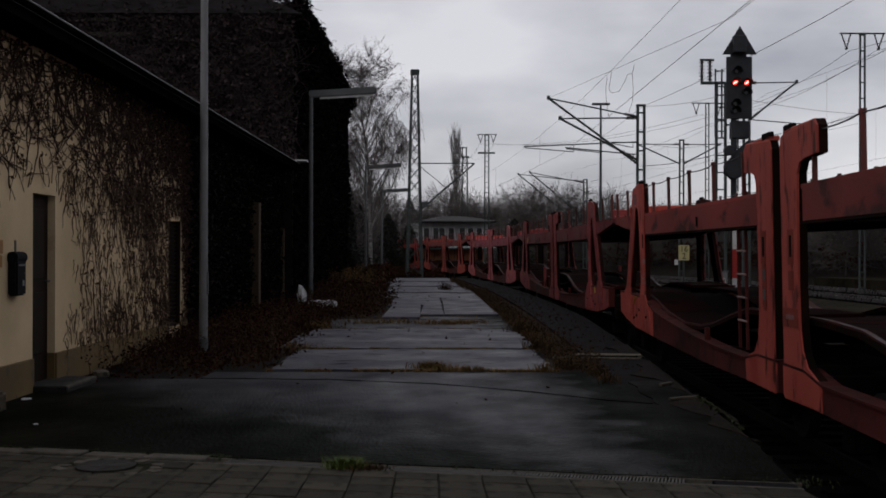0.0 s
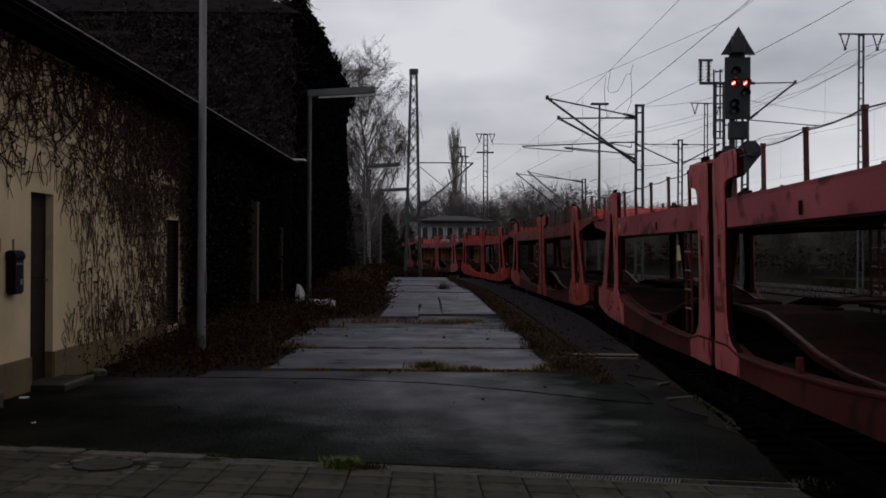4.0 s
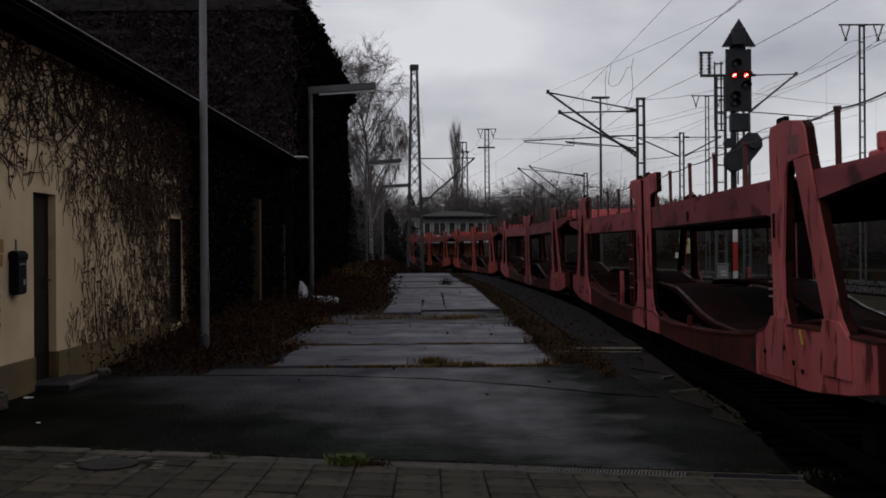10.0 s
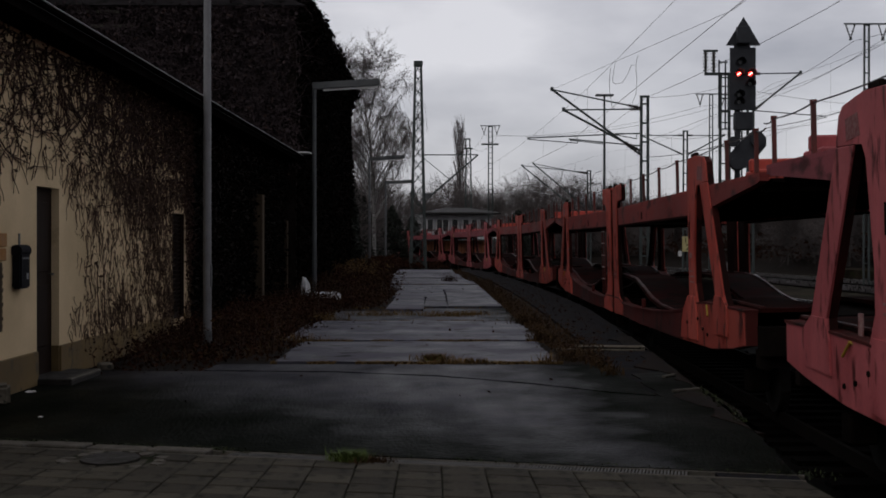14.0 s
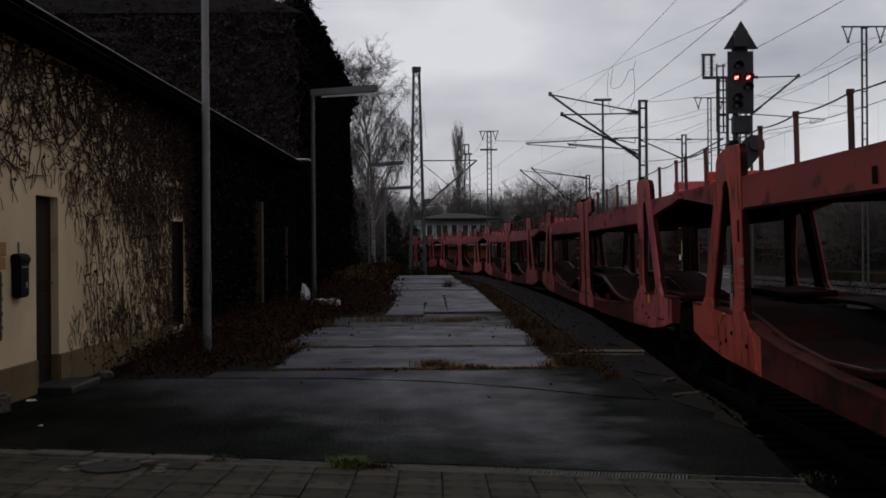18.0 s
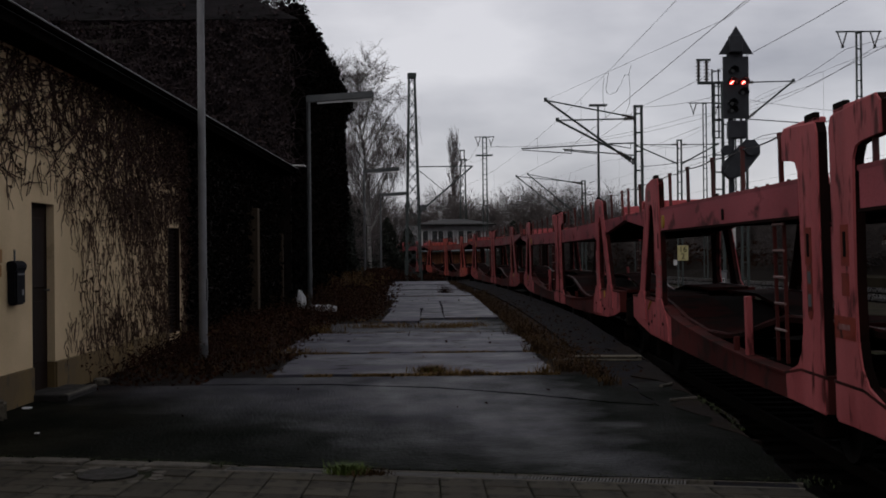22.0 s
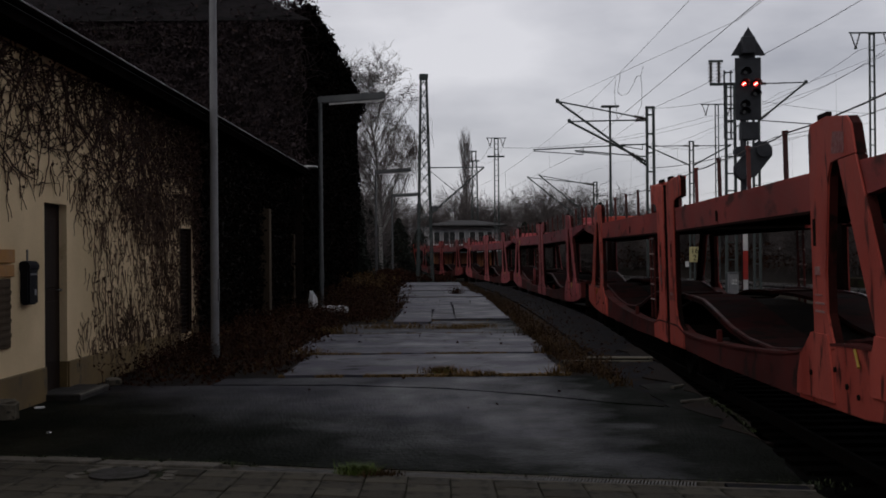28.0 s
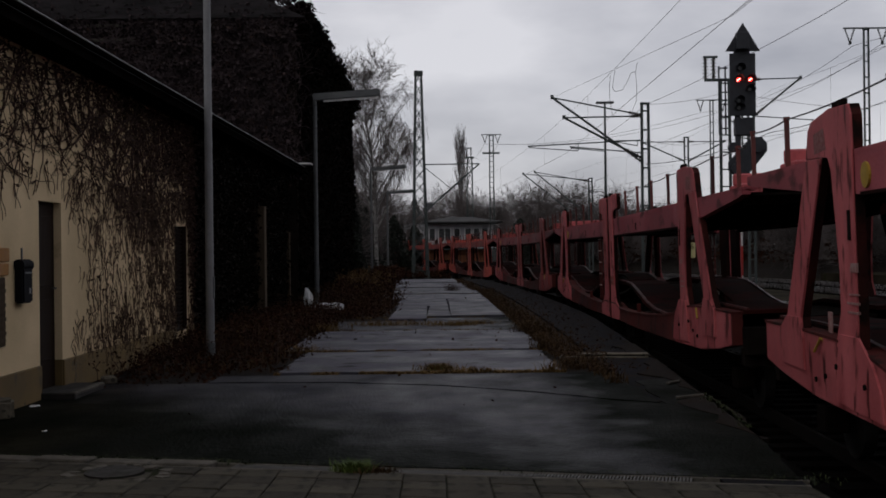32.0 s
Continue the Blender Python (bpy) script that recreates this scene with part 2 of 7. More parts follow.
M_STRAW = material("dry_grass", (0.08, 0.05, 0.018), (0.16, 0.1, 0.04), 4, (0.85, 0.97), 0.1, spec=0.08)
M_WEED = material("brown_winter_weed", (0.03, 0.018, 0.009), (0.07, 0.042, 0.02), 4, (0.85, 0.97), 0.1, spec=0.05)
M_GREEN = material("fresh_grass", (0.045, 0.075, 0.008), (0.1, 0.14, 0.02), 5, (0.7, 0.9), 0.1)
M_MOSS = material("moss", (0.011, 0.017, 0.004), (0.03, 0.04, 0.009), 7, (0.9, 1.0), 0.6)
M_SOIL = material("leaf_litter_soil", (0.0055, 0.0038, 0.0027), (0.0145, 0.0095, 0.0066), 2.5, (0.85, 0.97), 0.8, fine=28, spec=0.1)
# shade under the train is put into the ballast, rail and sleeper colours
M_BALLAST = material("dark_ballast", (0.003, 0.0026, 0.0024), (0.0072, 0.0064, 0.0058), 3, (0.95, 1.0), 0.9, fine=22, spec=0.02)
M_GROUND = material("rough_ground", (0.007, 0.0064, 0.005), (0.017, 0.0145, 0.0105), 0.25, (0.9, 1.0), 0.7, fine=6, spec=0.05)
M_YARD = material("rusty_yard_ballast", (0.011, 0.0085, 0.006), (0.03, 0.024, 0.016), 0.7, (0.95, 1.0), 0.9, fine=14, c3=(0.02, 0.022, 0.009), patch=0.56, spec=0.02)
M_RAIL = material("rail_steel", (0.14, 0.13, 0.125), (0.24, 0.225, 0.22), 5, (0.22, 0.4), 0.02, metal=0.9)
M_RAILD = material("shaded_rail_steel", (0.006, 0.005, 0.0045), (0.014, 0.011, 0.009), 5, (0.8, 0.95), 0.1, spec=0.05)
M_STENCIL = material("faded_white_stencil", (0.26, 0.09, 0.085), (0.36, 0.24, 0.23), 24, (0.6, 0.8), 0.05)
M_GHOST = material("worn_pale_lettering", (0.2, 0.05, 0.052), (0.3, 0.16, 0.155), 26, (0.6, 0.85), 0.05, spec=0.2)
M_SLEEPER = material("dark_sleeper", (0.003, 0.0026, 0.0022), (0.006, 0.005, 0.0045), 4, (0.95, 1.0), 0.4, spec=0.02)
M_POLE = material("grey_painted_steel", (0.16, 0.16, 0.17), (0.23, 0.23, 0.24), 2, (0.4, 0.65), 0.08)
M_POLE2 = material("dull_galvanised_steel", (0.075, 0.08, 0.085), (0.12, 0.125, 0.13), 2, (0.45, 0.7), 0.1, metal=0.2)
M_MAST = material("weathered_mast_steel", (0.035, 0.045, 0.045), (0.075, 0.09, 0.088), 2, (0.6, 0.85), 0.15, metal=0.2)
M_WIRE = material("dark_wire", (0.05, 0.05, 0.053), (0.08, 0.08, 0.083), 3, (0.5, 0.7), 0.0, metal=0.2)
M_INSUL = material("brown_porcelain", (0.02, 0.014, 0.012), (0.035, 0.025, 0.02), 8, (0.2, 0.4), 0.0)
M_SIGNAL = material("signal_black_enamel", (0.026, 0.028, 0.035), (0.046, 0.049, 0.058), 3, (0.5, 0.75), 0.05, spec=0.3)
M_LENS = material("dark_lens_glass", (0.008, 0.008, 0.009), (0.012, 0.012, 0.014), 9, (0.08, 0.15), 0.0)
M_RED = glow("red_signal_light", (1.0, 0.02, 0.015), 4.0)
M_CORE = glow("white_hot_signal_core", (1.0, 0.4, 0.33), 5.0)
M_WHITE = material("white_paint", (0.6, 0.6, 0.6), (0.76, 0.76, 0.75), 3, (0.5, 0.7), 0.1)
M_YELLOW = material("yellow_paint", (0.32, 0.2, 0.02), (0.44, 0.28, 0.03), 6, (0.4, 0.6), 0.1)
M_REDPAINT = material("red_marker_paint", (0.35, 0.02, 0.015), (0.5, 0.03, 0.02), 5, (0.45, 0.65), 0.1)
M_SIGN = material("cream_sign_enamel", (0.5, 0.44, 0.2), (0.6, 0.53, 0.26), 4, (0.4, 0.6), 0.05)
M_BAG = material("white_plastic_bag", (0.68, 0.68, 0.7), (0.8, 0.8, 0.82), 9, (0.3, 0.5), 0.3)
M_BARK = material("grey_bark", (0.045, 0.039, 0.037), (0.095, 0.085, 0.08), 3, (0.85, 0.95), 0.4)
M_BIRCH = material("birch_bark", (0.12, 0.115, 0.11), (0.3, 0.29, 0.28), 4, (0.7, 0.9), 0.3, c3=(0.03, 0.027, 0.025), patch=0.55)
M_TWIG = material("winter_twigs", (0.085, 0.073, 0.072), (0.15, 0.128, 0.124), 2, (0.85, 0.95), 0.0, spec=0.1)
M_CONIFER = material("dark_evergreen", (0.006, 0.009, 0.005), (0.014, 0.018, 0.01), 3, (0.7, 0.9), 0.1)
M_BOXW = material("signal_box_render", (0.34, 0.34, 0.36), (0.48, 0.48, 0.5), 1.2, (0.8, 0.95), 0.2)
M_BOXO = material("rust_orange_boarding", (0.2, 0.07, 0.03), (0.3, 0.11, 0.045), 2, (0.7, 0.9), 0.3, stretch=(1, 1, 0.2), spread=0.25)
M_GLASS = material("dark_window_glass", (0.01, 0.011, 0.013), (0.016, 0.018, 0.02), 3, (0.05, 0.12), 0.0)
M_TIMBER = material("pale_old_timber", (0.05, 0.036, 0.024), (0.09, 0.066, 0.044), 3, (0.8, 0.95), 0.3, stretch=(1, 1, 0.15), spec=0.1)
M_ORANGE = material("orange_yellow_boards", (0.26, 0.11, 0.02), (0.38, 0.18, 0.035), 3, (0.5, 0.8), 0.2)
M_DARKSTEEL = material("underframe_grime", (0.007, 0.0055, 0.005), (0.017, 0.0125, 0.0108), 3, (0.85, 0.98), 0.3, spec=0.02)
M_TREAD = material("worn_wheel_steel", (0.02, 0.018, 0.016), (0.045, 0.042, 0.04), 4, (0.5, 0.7), 0.05, metal=0.5)
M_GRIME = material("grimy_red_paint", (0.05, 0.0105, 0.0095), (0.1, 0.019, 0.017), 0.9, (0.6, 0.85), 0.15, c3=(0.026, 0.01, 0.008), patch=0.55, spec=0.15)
# paints for inner and lower faces: shade under the deck, plus grime, in the colour
M_WEB = material("shaded_grimy_web_paint", (0.018, 0.006, 0.0052), (0.06, 0.013, 0.011), 1.2, (0.7, 0.9), 0.15, c3=(0.012, 0.006, 0.005), patch=0.54, spec=0.08)
M_SHADED = material("shaded_dark_red_paint", (0.008, 0.0045, 0.004), (0.022, 0.0085, 0.007), 1.5, (0.85, 0.97), 0.2, spec=0.03)
M_FLOOR = material("dark_red_deck_plate", (0.01, 0.0035, 0.0032), (0.038, 0.008, 0.007), 1.0, (0.8, 0.97), 0.15, c3=(0.01, 0.006, 0.005), patch=0.52, spec=0.03)
M_REPAINT = material("dark_orange_repaint", (0.17, 0.024, 0.015), (0.25, 0.04, 0.024), 1.5, (0.5, 0.75), 0.1, c3=(0.06, 0.012, 0.009), patch=0.58, spec=0.3)
M_RUNG = material("worn_pale_rung", (0.16, 0.09, 0.085), (0.3, 0.2, 0.19), 12, (0.4, 0.6), 0.1, spec=0.4)
M_WETRED = material("wet_worn_red_edge", (0.05, 0.014, 0.013), (0.1, 0.027, 0.025), 2.0, (0.38, 0.62), 0.1, c3=(0.03, 0.012, 0.011), patch=0.52, spec=0.3)
M_STANCHION = material("dark_red_stanchion_paint", (0.07, 0.018, 0.015), (0.13, 0.03, 0.026), 3, (0.5, 0.8), 0.05, spread=0.5)
PAINTS = {
    "faded": material("faded_pinkish_red_paint", (0.37, 0.074, 0.082), (0.53, 0.127, 0.137), 1.5, (0.5, 0.75), 0.2, c3=(0.11, 0.018, 0.019), patch=0.57, spec=0.3, spread=0.14, stretch=(1.6, 1.6, 0.5)),
    "fresh": material("fresh_traffic_red_paint", (0.33, 0.02, 0.015), (0.46, 0.036, 0.025), 1.2, (0.4, 0.65), 0.15, c3=(0.15, 0.016, 0.013), patch=0.6, spec=0.3, spread=0.14, stretch=(1.6, 1.6, 0.5)),
    "orange": material("weathered_orange_red_paint", (0.38, 0.056, 0.041), (0.5, 0.092, 0.068), 1.5, (0.5, 0.75), 0.2, c3=(0.1, 0.018, 0.014), patch=0.57, spec=0.3, spread=0.14, stretch=(1.6, 1.6, 0.5)),
    "dull": material("dull_brown_red_paint", (0.25, 0.04, 0.041), (0.35, 0.066, 0.066), 1.5, (0.5, 0.75), 0.2, c3=(0.07, 0.013, 0.012), patch=0.57, spec=0.3, spread=0.14, stretch=(1.6, 1.6, 0.5)),
}
# darker copies of the wagon paints: shade as well as grime in the beam colour
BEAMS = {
    "faded": material("shaded_pinkish_beam_paint", (0.25, 0.048, 0.060), (0.37, 0.085, 0.102), 0.8, (0.5, 0.75), 0.12, c3=(0.09, 0.018, 0.020), patch=0.56, spec=0.3, spread=0.2, stretch=(1.6, 0.6, 1.2)),
    "fresh": material("shaded_traffic_red_beam_paint", (0.24, 0.018, 0.014), (0.38, 0.032, 0.024), 0.8, (0.5, 0.75), 0.12, c3=(0.1, 0.013, 0.011), patch=0.56, spec=0.3, spread=0.2, stretch=(1.6, 0.6, 1.2)),
    "orange": material("shaded_orange_beam_paint", (0.19, 0.03, 0.027), (0.31, 0.052, 0.045), 0.8, (0.5, 0.75), 0.12, c3=(0.07, 0.014, 0.012), patch=0.56, spec=0.3, spread=0.2, stretch=(1.6, 0.6, 1.2)),
    "dull": material("shaded_brown_red_beam_paint", (0.15, 0.026, 0.029), (0.24, 0.045, 0.050), 0.8, (0.5, 0.75), 0.12, c3=(0.06, 0.012, 0.012), patch=0.56, spec=0.3, spread=0.2, stretch=(1.6, 0.6, 1.2)),
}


# ---- building tools ----
def mesh_of(name, verts, faces, mat, smooth=False):
    me = bpy.data.meshes.new(name)
    me.from_pydata([tuple(map(float, v)) for v in verts], [], faces)
    me.materials.append(mat)
    if smooth:
        me.polygons.foreach_set("use_smooth", [True] * len(me.polygons))
    me.update()
    return me


def part(name, bm, mat, parent=None, label=""):
    me = bpy.data.meshes.new(name)
    bmesh.ops.recalc_face_normals(bm, faces=bm.faces)
    bm.to_mesh(me)
    bm.free()
    me.materials.append(mat)
    ob = new(name, me)
    ob.parent = parent
    return tagged(ob, label)


def piece(name, me, parent=None, m=None):
    ob = new(name, me)
    ob.parent = parent
    if m is not None:
        ob.matrix_basis = m
    return ob


def thing(name, m, label, category, group="", kind=""):
    ob = new(name)
    ob.empty_display_size = 0.1
    ob.matrix_basis = m
    return tagged(ob, label, category, group, kind)


def box(bm, x0, x1, y0, y1, z0, z1, bevel=0.0):
    r = bmesh.ops.create_cube(bm, size=1.0, matrix=Matrix.Translation(((x0 + x1) / 2, (y0 + y1) / 2, (z0 + z1) / 2)) @ Matrix.Diagonal((x1 - x0, y1 - y0, z1 - z0, 1)))
    if bevel:
        es = {e for v in r["verts"] for e in v.link_edges}
        bmesh.ops.bevel(bm, geom=list(es), offset=bevel, segments=1, affect="EDGES")
    return bm


def beam(bm, a, b, w, d=None, up=(0, 0, 1)):
    """A bar of rectangular section from a to b."""
    a, b, d = Vector(a), Vector(b), d or w
    z = (b - a).normalized()
    u = Vector(up)
    if abs(z.dot(u)) > 0.98:
        u = Vector((0, 1, 0))
    x = u.cross(z).normalized()
    y = z.cross(x)
    vs = []
    for p in (a, b):
        for sx, sy in ((-1, -1), (1, -1), (1, 1), (-1, 1)):
            vs.append(bm.verts.new(p + x * (sx * w / 2) + y * (sy * d / 2)))
    for q in ((3, 2, 1, 0), (4, 5, 6, 7), (0, 1, 5, 4), (1, 2, 6, 5), (2, 3, 7, 6), (3, 0, 4, 7)):
        bm.faces.new([vs[i] for i in q])
    return bm


def rod(bm, a, b, r, r2=None, n=8):
    a, b = Vector(a), Vector(b)
    m = Matrix.Translation((a + b) / 2) @ (b - a).to_track_quat("Z", "Y").to_matrix().to_4x4()
    bmesh.ops.create_cone(bm, cap_ends=True, segments=n, radius1=r, radius2=r if r2 is None else r2, depth=(b - a).length, matrix=m)
    return bm


def plate(bm, outline, x0, x1):
    """A flat plate with an outline in (y, z), from x0 to x1."""
    lo = [bm.verts.new((x0, y, z)) for y, z in outline]
    hi = [bm.verts.new((x1, y, z)) for y, z in outline]
    bm.faces.new(lo)
    bm.faces.new(hi[::-1])
    k = len(outline)
    for i in range(k):
        bm.faces.new((lo[i], lo[(i + 1) % k], hi[(i + 1) % k], hi[i]))
    return bm


def B():
    return bmesh.new()


def tubes(lines, sides=3):
    """Tubes along polylines of (point, radius): vertices and faces."""
    verts, faces = [], []
    for line in lines:
        base = len(verts)
        for i, (p, r) in enumerate(line):
            q0, q1 = line[max(i - 1, 0)][0], line[min(i + 1, len(line) - 1)][0]
            d = Vector(q1) - Vector(q0)
            d = d.normalized() if d.length > 1e-9 else Vector((0, 0, 1))
            x = d.orthogonal().normalized()
            y = d.cross(x)
            for k in range(sides):
                a = 2 * math.pi * k / sides
                verts.append(Vector(p) + (x * math.cos(a) + y * math.sin(a)) * r)
        for i in range(len(line) - 1):
            for k in range(sides):
                a, b = base + i * sides + k, base + i * sides + (k + 1) % sides
                faces.append((a, b, b + sides, a + sides))
    return verts, faces


def leaves(centres, size, rng, flat=0.0, thin=1.0):
    """Small four-cornered leaves at the centres, turned at random."""
    c = np.asarray(centres, float)
    k = len(c)
    a = rng.normal(size=(k, 3))
    a[:, 2] *= 1 - flat
    a /= np.linalg.norm(a, axis=1)[:, None] + 1e-9
    b = np.cross(a, rng.normal(size=(k, 3)))
    b /= np.linalg.norm(b, axis=1)[:, None] + 1e-9
    s = size * rng.uniform(0.5, 1.3, (k, 1))
    a, b = a * s, b * s * thin
    v = np.stack([c - a, c + b * 0.6, c + a, c - b * 0.6], 1).reshape(-1, 3)
    return v, [(4 * i, 4 * i + 1, 4 * i + 2, 4 * i + 3) for i in range(k)]


def blades(roots, height, rng, lean=0.5, width=0.006):
    """Grass blades, each a bent strip of two faces."""
    verts, faces = [], []
    for p in roots:
        h = height * rng.uniform(0.4, 1.2)
        a = rng.uniform(0, 2 * math.pi)
        d = np.array([math.cos(a), math.sin(a), 0.0])
        s = np.array([-d[1], d[0], 0.0]) * width
        p = np.asarray(p, float)
        mid, tip = p + d * h * lean * 0.35 + (0, 0, h * 0.6), p + d * h * lean + (0, 0, h * 0.95)
        i = len(verts)
        verts += [p - s, p + s, mid + s * 0.8, mid - s * 0.8, tip]
        faces += [(i, i + 1, i + 2, i + 3), (i + 3, i + 2, i + 4)]
    return verts, faces


# ---- the line of the track ----
def bend(s):
    return -0.0000195 * (min(max(s, 5.0), 112.0) + 38.0) if s > 5 else 0.0


def track_line():
    """Points of the centre line every metre: s, x, y, heading (dx/dy as an angle)."""
    s0, s1 = -460, 570
    line = {}
    x, y, h = 0.0, 0.0, 0.0
    heads = {5: 0.0}
    for s in range(5, s1):
        heads[s + 1] = heads[s] + bend(s + 0.5)
    for s in range(5, s0, -1):
        heads[s - 1] = heads[s]
    off = 0.0153 - heads[26]
    line[13] = (3.68 + 1.5, 12.9)
    for s in range(13, s1):
        a = heads[s] + off
        line[s + 1] = (line[s][0] + math.sin(a), line[s][1] + math.cos(a))
    for s in range(13, s0, -1):
        a = heads[s - 1] + off
        line[s - 1] = (line[s][0] - math.sin(a), line[s][1] - math.cos(a))
    return s0, np.array([(*line[s], heads[s] + off) for s in range(s0, s1)])


LINE_S0, LINE = track_line()
S_JOINT = 13.0


def on_track(s, side=0.0):
    """The point at s along the track, side metres to its right, and the heading there."""
    f = min(max(s - LINE_S0, 0), len(LINE) - 1.001)
    i = int(f)
    x, y, h = LINE[i] + (LINE[i + 1] - LINE[i]) * (f - i)
    return x + side * math.cos(h), y - side * math.sin(h), h


RAIL_Z = -0.58


# ---- ground and platform ----
def edge_off(s):
    """The platform edge, from the track's centre line; it stands back near the paving."""
    return -1.72 - 0.55 * min(1.0, max(0.0, (30 - s) / 16)) - 0.3 * min(1.0, max(0.0, (11.5 - s) / 3))


def strip(name, s_from, s_to, step, inner, outer, z0, z1, mat, label, category):
    """A long slab along the track between two offsets, with side faces."""
    verts, faces = [], []
    k = 0
    s = s_from
    while s <= s_to:
        i = inner(s) if callable(inner) else inner
        o = outer(s) if callable(outer) else outer
        (ax, ay, _), (bx, by, _) = on_track(s, i), on_track(s, o)
        verts += [(ax, ay, z0), (ax, ay, z1), (bx, by, z1), (bx, by, z0)]
        k += 1
        s += step
    for i in range(k - 1):
        a, b = 4 * i, 4 * i + 4
        for c in range(4):
            d = (c + 1) % 4
            faces.append((a + c, a + d, b + d, b + c))
    faces += [(0, 1, 2, 3), (4 * k - 1, 4 * k - 2, 4 * k - 3, 4 * k - 4)]
    return tagged(new(name, mesh_of(name, verts, faces, mat)), label, category, kind="structure")


def sheet(name, rx, ry, nx, ny, z, rough, mat, label, category, seed=3):
    rng = np.random.default_rng(seed)
    verts, faces = [], []
    for j in range(ny + 1):
        for i in range(nx + 1):
            x, y = rx[0] + (rx[1] - rx[0]) * i / nx, ry[0] + (ry[1] - ry[0]) * j / ny
            verts.append((x, y, z + rough * rng.normal()))
    for j in range(ny):
        for i in range(nx):
            a = j * (nx + 1) + i
            faces.append((a, a + 1, a + nx + 2, a + nx + 1))
    return tagged(new(name, mesh_of(name, verts, faces, mat)), label, category, kind="structure")


sheet("ground", (-2500, 2500), (-2500, 2500), 60, 60, -0.9, 0.0, M_GROUND, "dark rough railway land reaching the horizon", "ground")
strip("track_bed", -150, 330, 6, -1.66, 4.2, -0.95, -0.78, M_BALLAST, "near-black ballast under the train, its shade put into the colour", "track bed")
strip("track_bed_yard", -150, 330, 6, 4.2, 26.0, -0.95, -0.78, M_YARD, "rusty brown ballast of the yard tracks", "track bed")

DRAIN_Y, DRAIN_M = 8.72, -0.24
PAVE_FALL = 0.026


def drain_y(x):
    return DRAIN_Y + DRAIN_M * x


def wall_x(y):
    return -4.36 + 0.0155 * (y - 13.5)


# platform body: beds under the surface pieces
def platform_bed():
    verts, faces = [], []
    rows = [(-60, 0), (-20, 0), (0, 0), (6, 0)] + [(y, 1) for y in range(9, 78, 3)]
    for y, _ in rows:
        s = y
        ex = on_track(s, edge_off(s))[0] - 0.02
        wx = -30.0
        for x, z in ((wx, -0.95), (wx, -0.05), (ex, -0.05), (ex, -0.95)):
            verts.append((x, y, z))
    for i in range(len(rows) - 1):
        a, b = 4 * i, 4 * i + 4
        for c in range(4):
            d = (c + 1) % 4
            faces.append((a + c, a + d, b + d, b + c))
    faces += [(0, 1, 2, 3), (4 * len(rows) - 1, 4 * len(rows) - 2, 4 * len(rows) - 3, 4 * len(rows) - 4)]
    return tagged(new("platform", mesh_of("platform", verts, faces, M_SOIL)), "old station platform of earth with worn surfacing", "platform", kind="structure")


platform = platform_bed()


def fan(name, outline, z0, z1, mat, parent, seed=0, wobble=0.0, cell=0.25):
    """A flat slab with a given plan outline and slightly ragged edges."""
    rng = random.Random(seed)
    pts = []
    for i, (x, y) in enumerate(outline):
        x2, y2 = outline[(i + 1) % len(outline)]
        n = max(1, int(math.hypot(x2 - x, y2 - y) / cell))
        for k in range(n):
            f = k / n
            w = wobble if k else wobble * 0.3
            pts.append((x + (x2 - x) * f + rng.uniform(-w, w), y + (y2 - y) * f + rng.uniform(-w, w)))
    bm = B()
    lo = [bm.verts.new((x, y, z0)) for x, y in pts]
    hi = [bm.verts.new((x, y, z1)) for x, y in pts]
    bm.faces.new(hi)
    bm.faces.new(lo[::-1])
    k = len(pts)
    for i in range(k):
        bm.faces.new((lo[i], lo[(i + 1) % k], hi[(i + 1) % k], hi[i]))
    return part(name, bm, mat, parent)


# wet asphalt apron in front of the drain
def apron():
    right = [(on_track(y, edge_off(y) + 0.012)[0], y) for y in (9, 10.5, 12, 13.5, 15)]
    right[0] = (on_track(8, edge_off(8) + 0.012)[0], drain_y(2.6) + 0.16)
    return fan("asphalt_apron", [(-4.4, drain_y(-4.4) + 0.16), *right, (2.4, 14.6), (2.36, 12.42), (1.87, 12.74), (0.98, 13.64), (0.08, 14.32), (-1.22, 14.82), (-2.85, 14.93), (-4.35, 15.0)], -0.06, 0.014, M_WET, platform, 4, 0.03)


apron()
SLAB_ROWS = [(15.96, 19.28, -2.05, 1.66, 0.03, "s"), (19.58, 24.46, -2.42, 1.72, 0.025, "s"), (24.75, 28.4, -2.3, 1.75, 0.0, "w"), (28.45, 29.7, -0.2, 1.75, 0.0, "w"), (28.5, 35.3, -1.08, -0.2, 0.05, "s"), (29.75, 38.6, 0.4, 1.72, 0.055, "s"), (29.8, 35.3, -0.19, 0.385, 0.045, "s"),
             (35.4, 41.0, -1.15, 0.385, 0.04, "s"), (38.7, 41.0, 0.4, 1.76, 0.04, "s"), (41.25, 46.2, -2.0, 1.75, 0.02, "s"), (46.6, 54.6, -2.1, 1.72, 0.03, "s"), (55.1, 63.0, -2.1, 1.55, 0.04, "s"), (63.3, 71.5, -2.2, 1.2, 0.06, "s")]
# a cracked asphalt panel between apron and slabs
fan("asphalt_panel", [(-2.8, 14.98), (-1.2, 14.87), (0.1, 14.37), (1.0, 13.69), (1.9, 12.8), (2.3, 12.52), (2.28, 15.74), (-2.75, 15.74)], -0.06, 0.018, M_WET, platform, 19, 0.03)
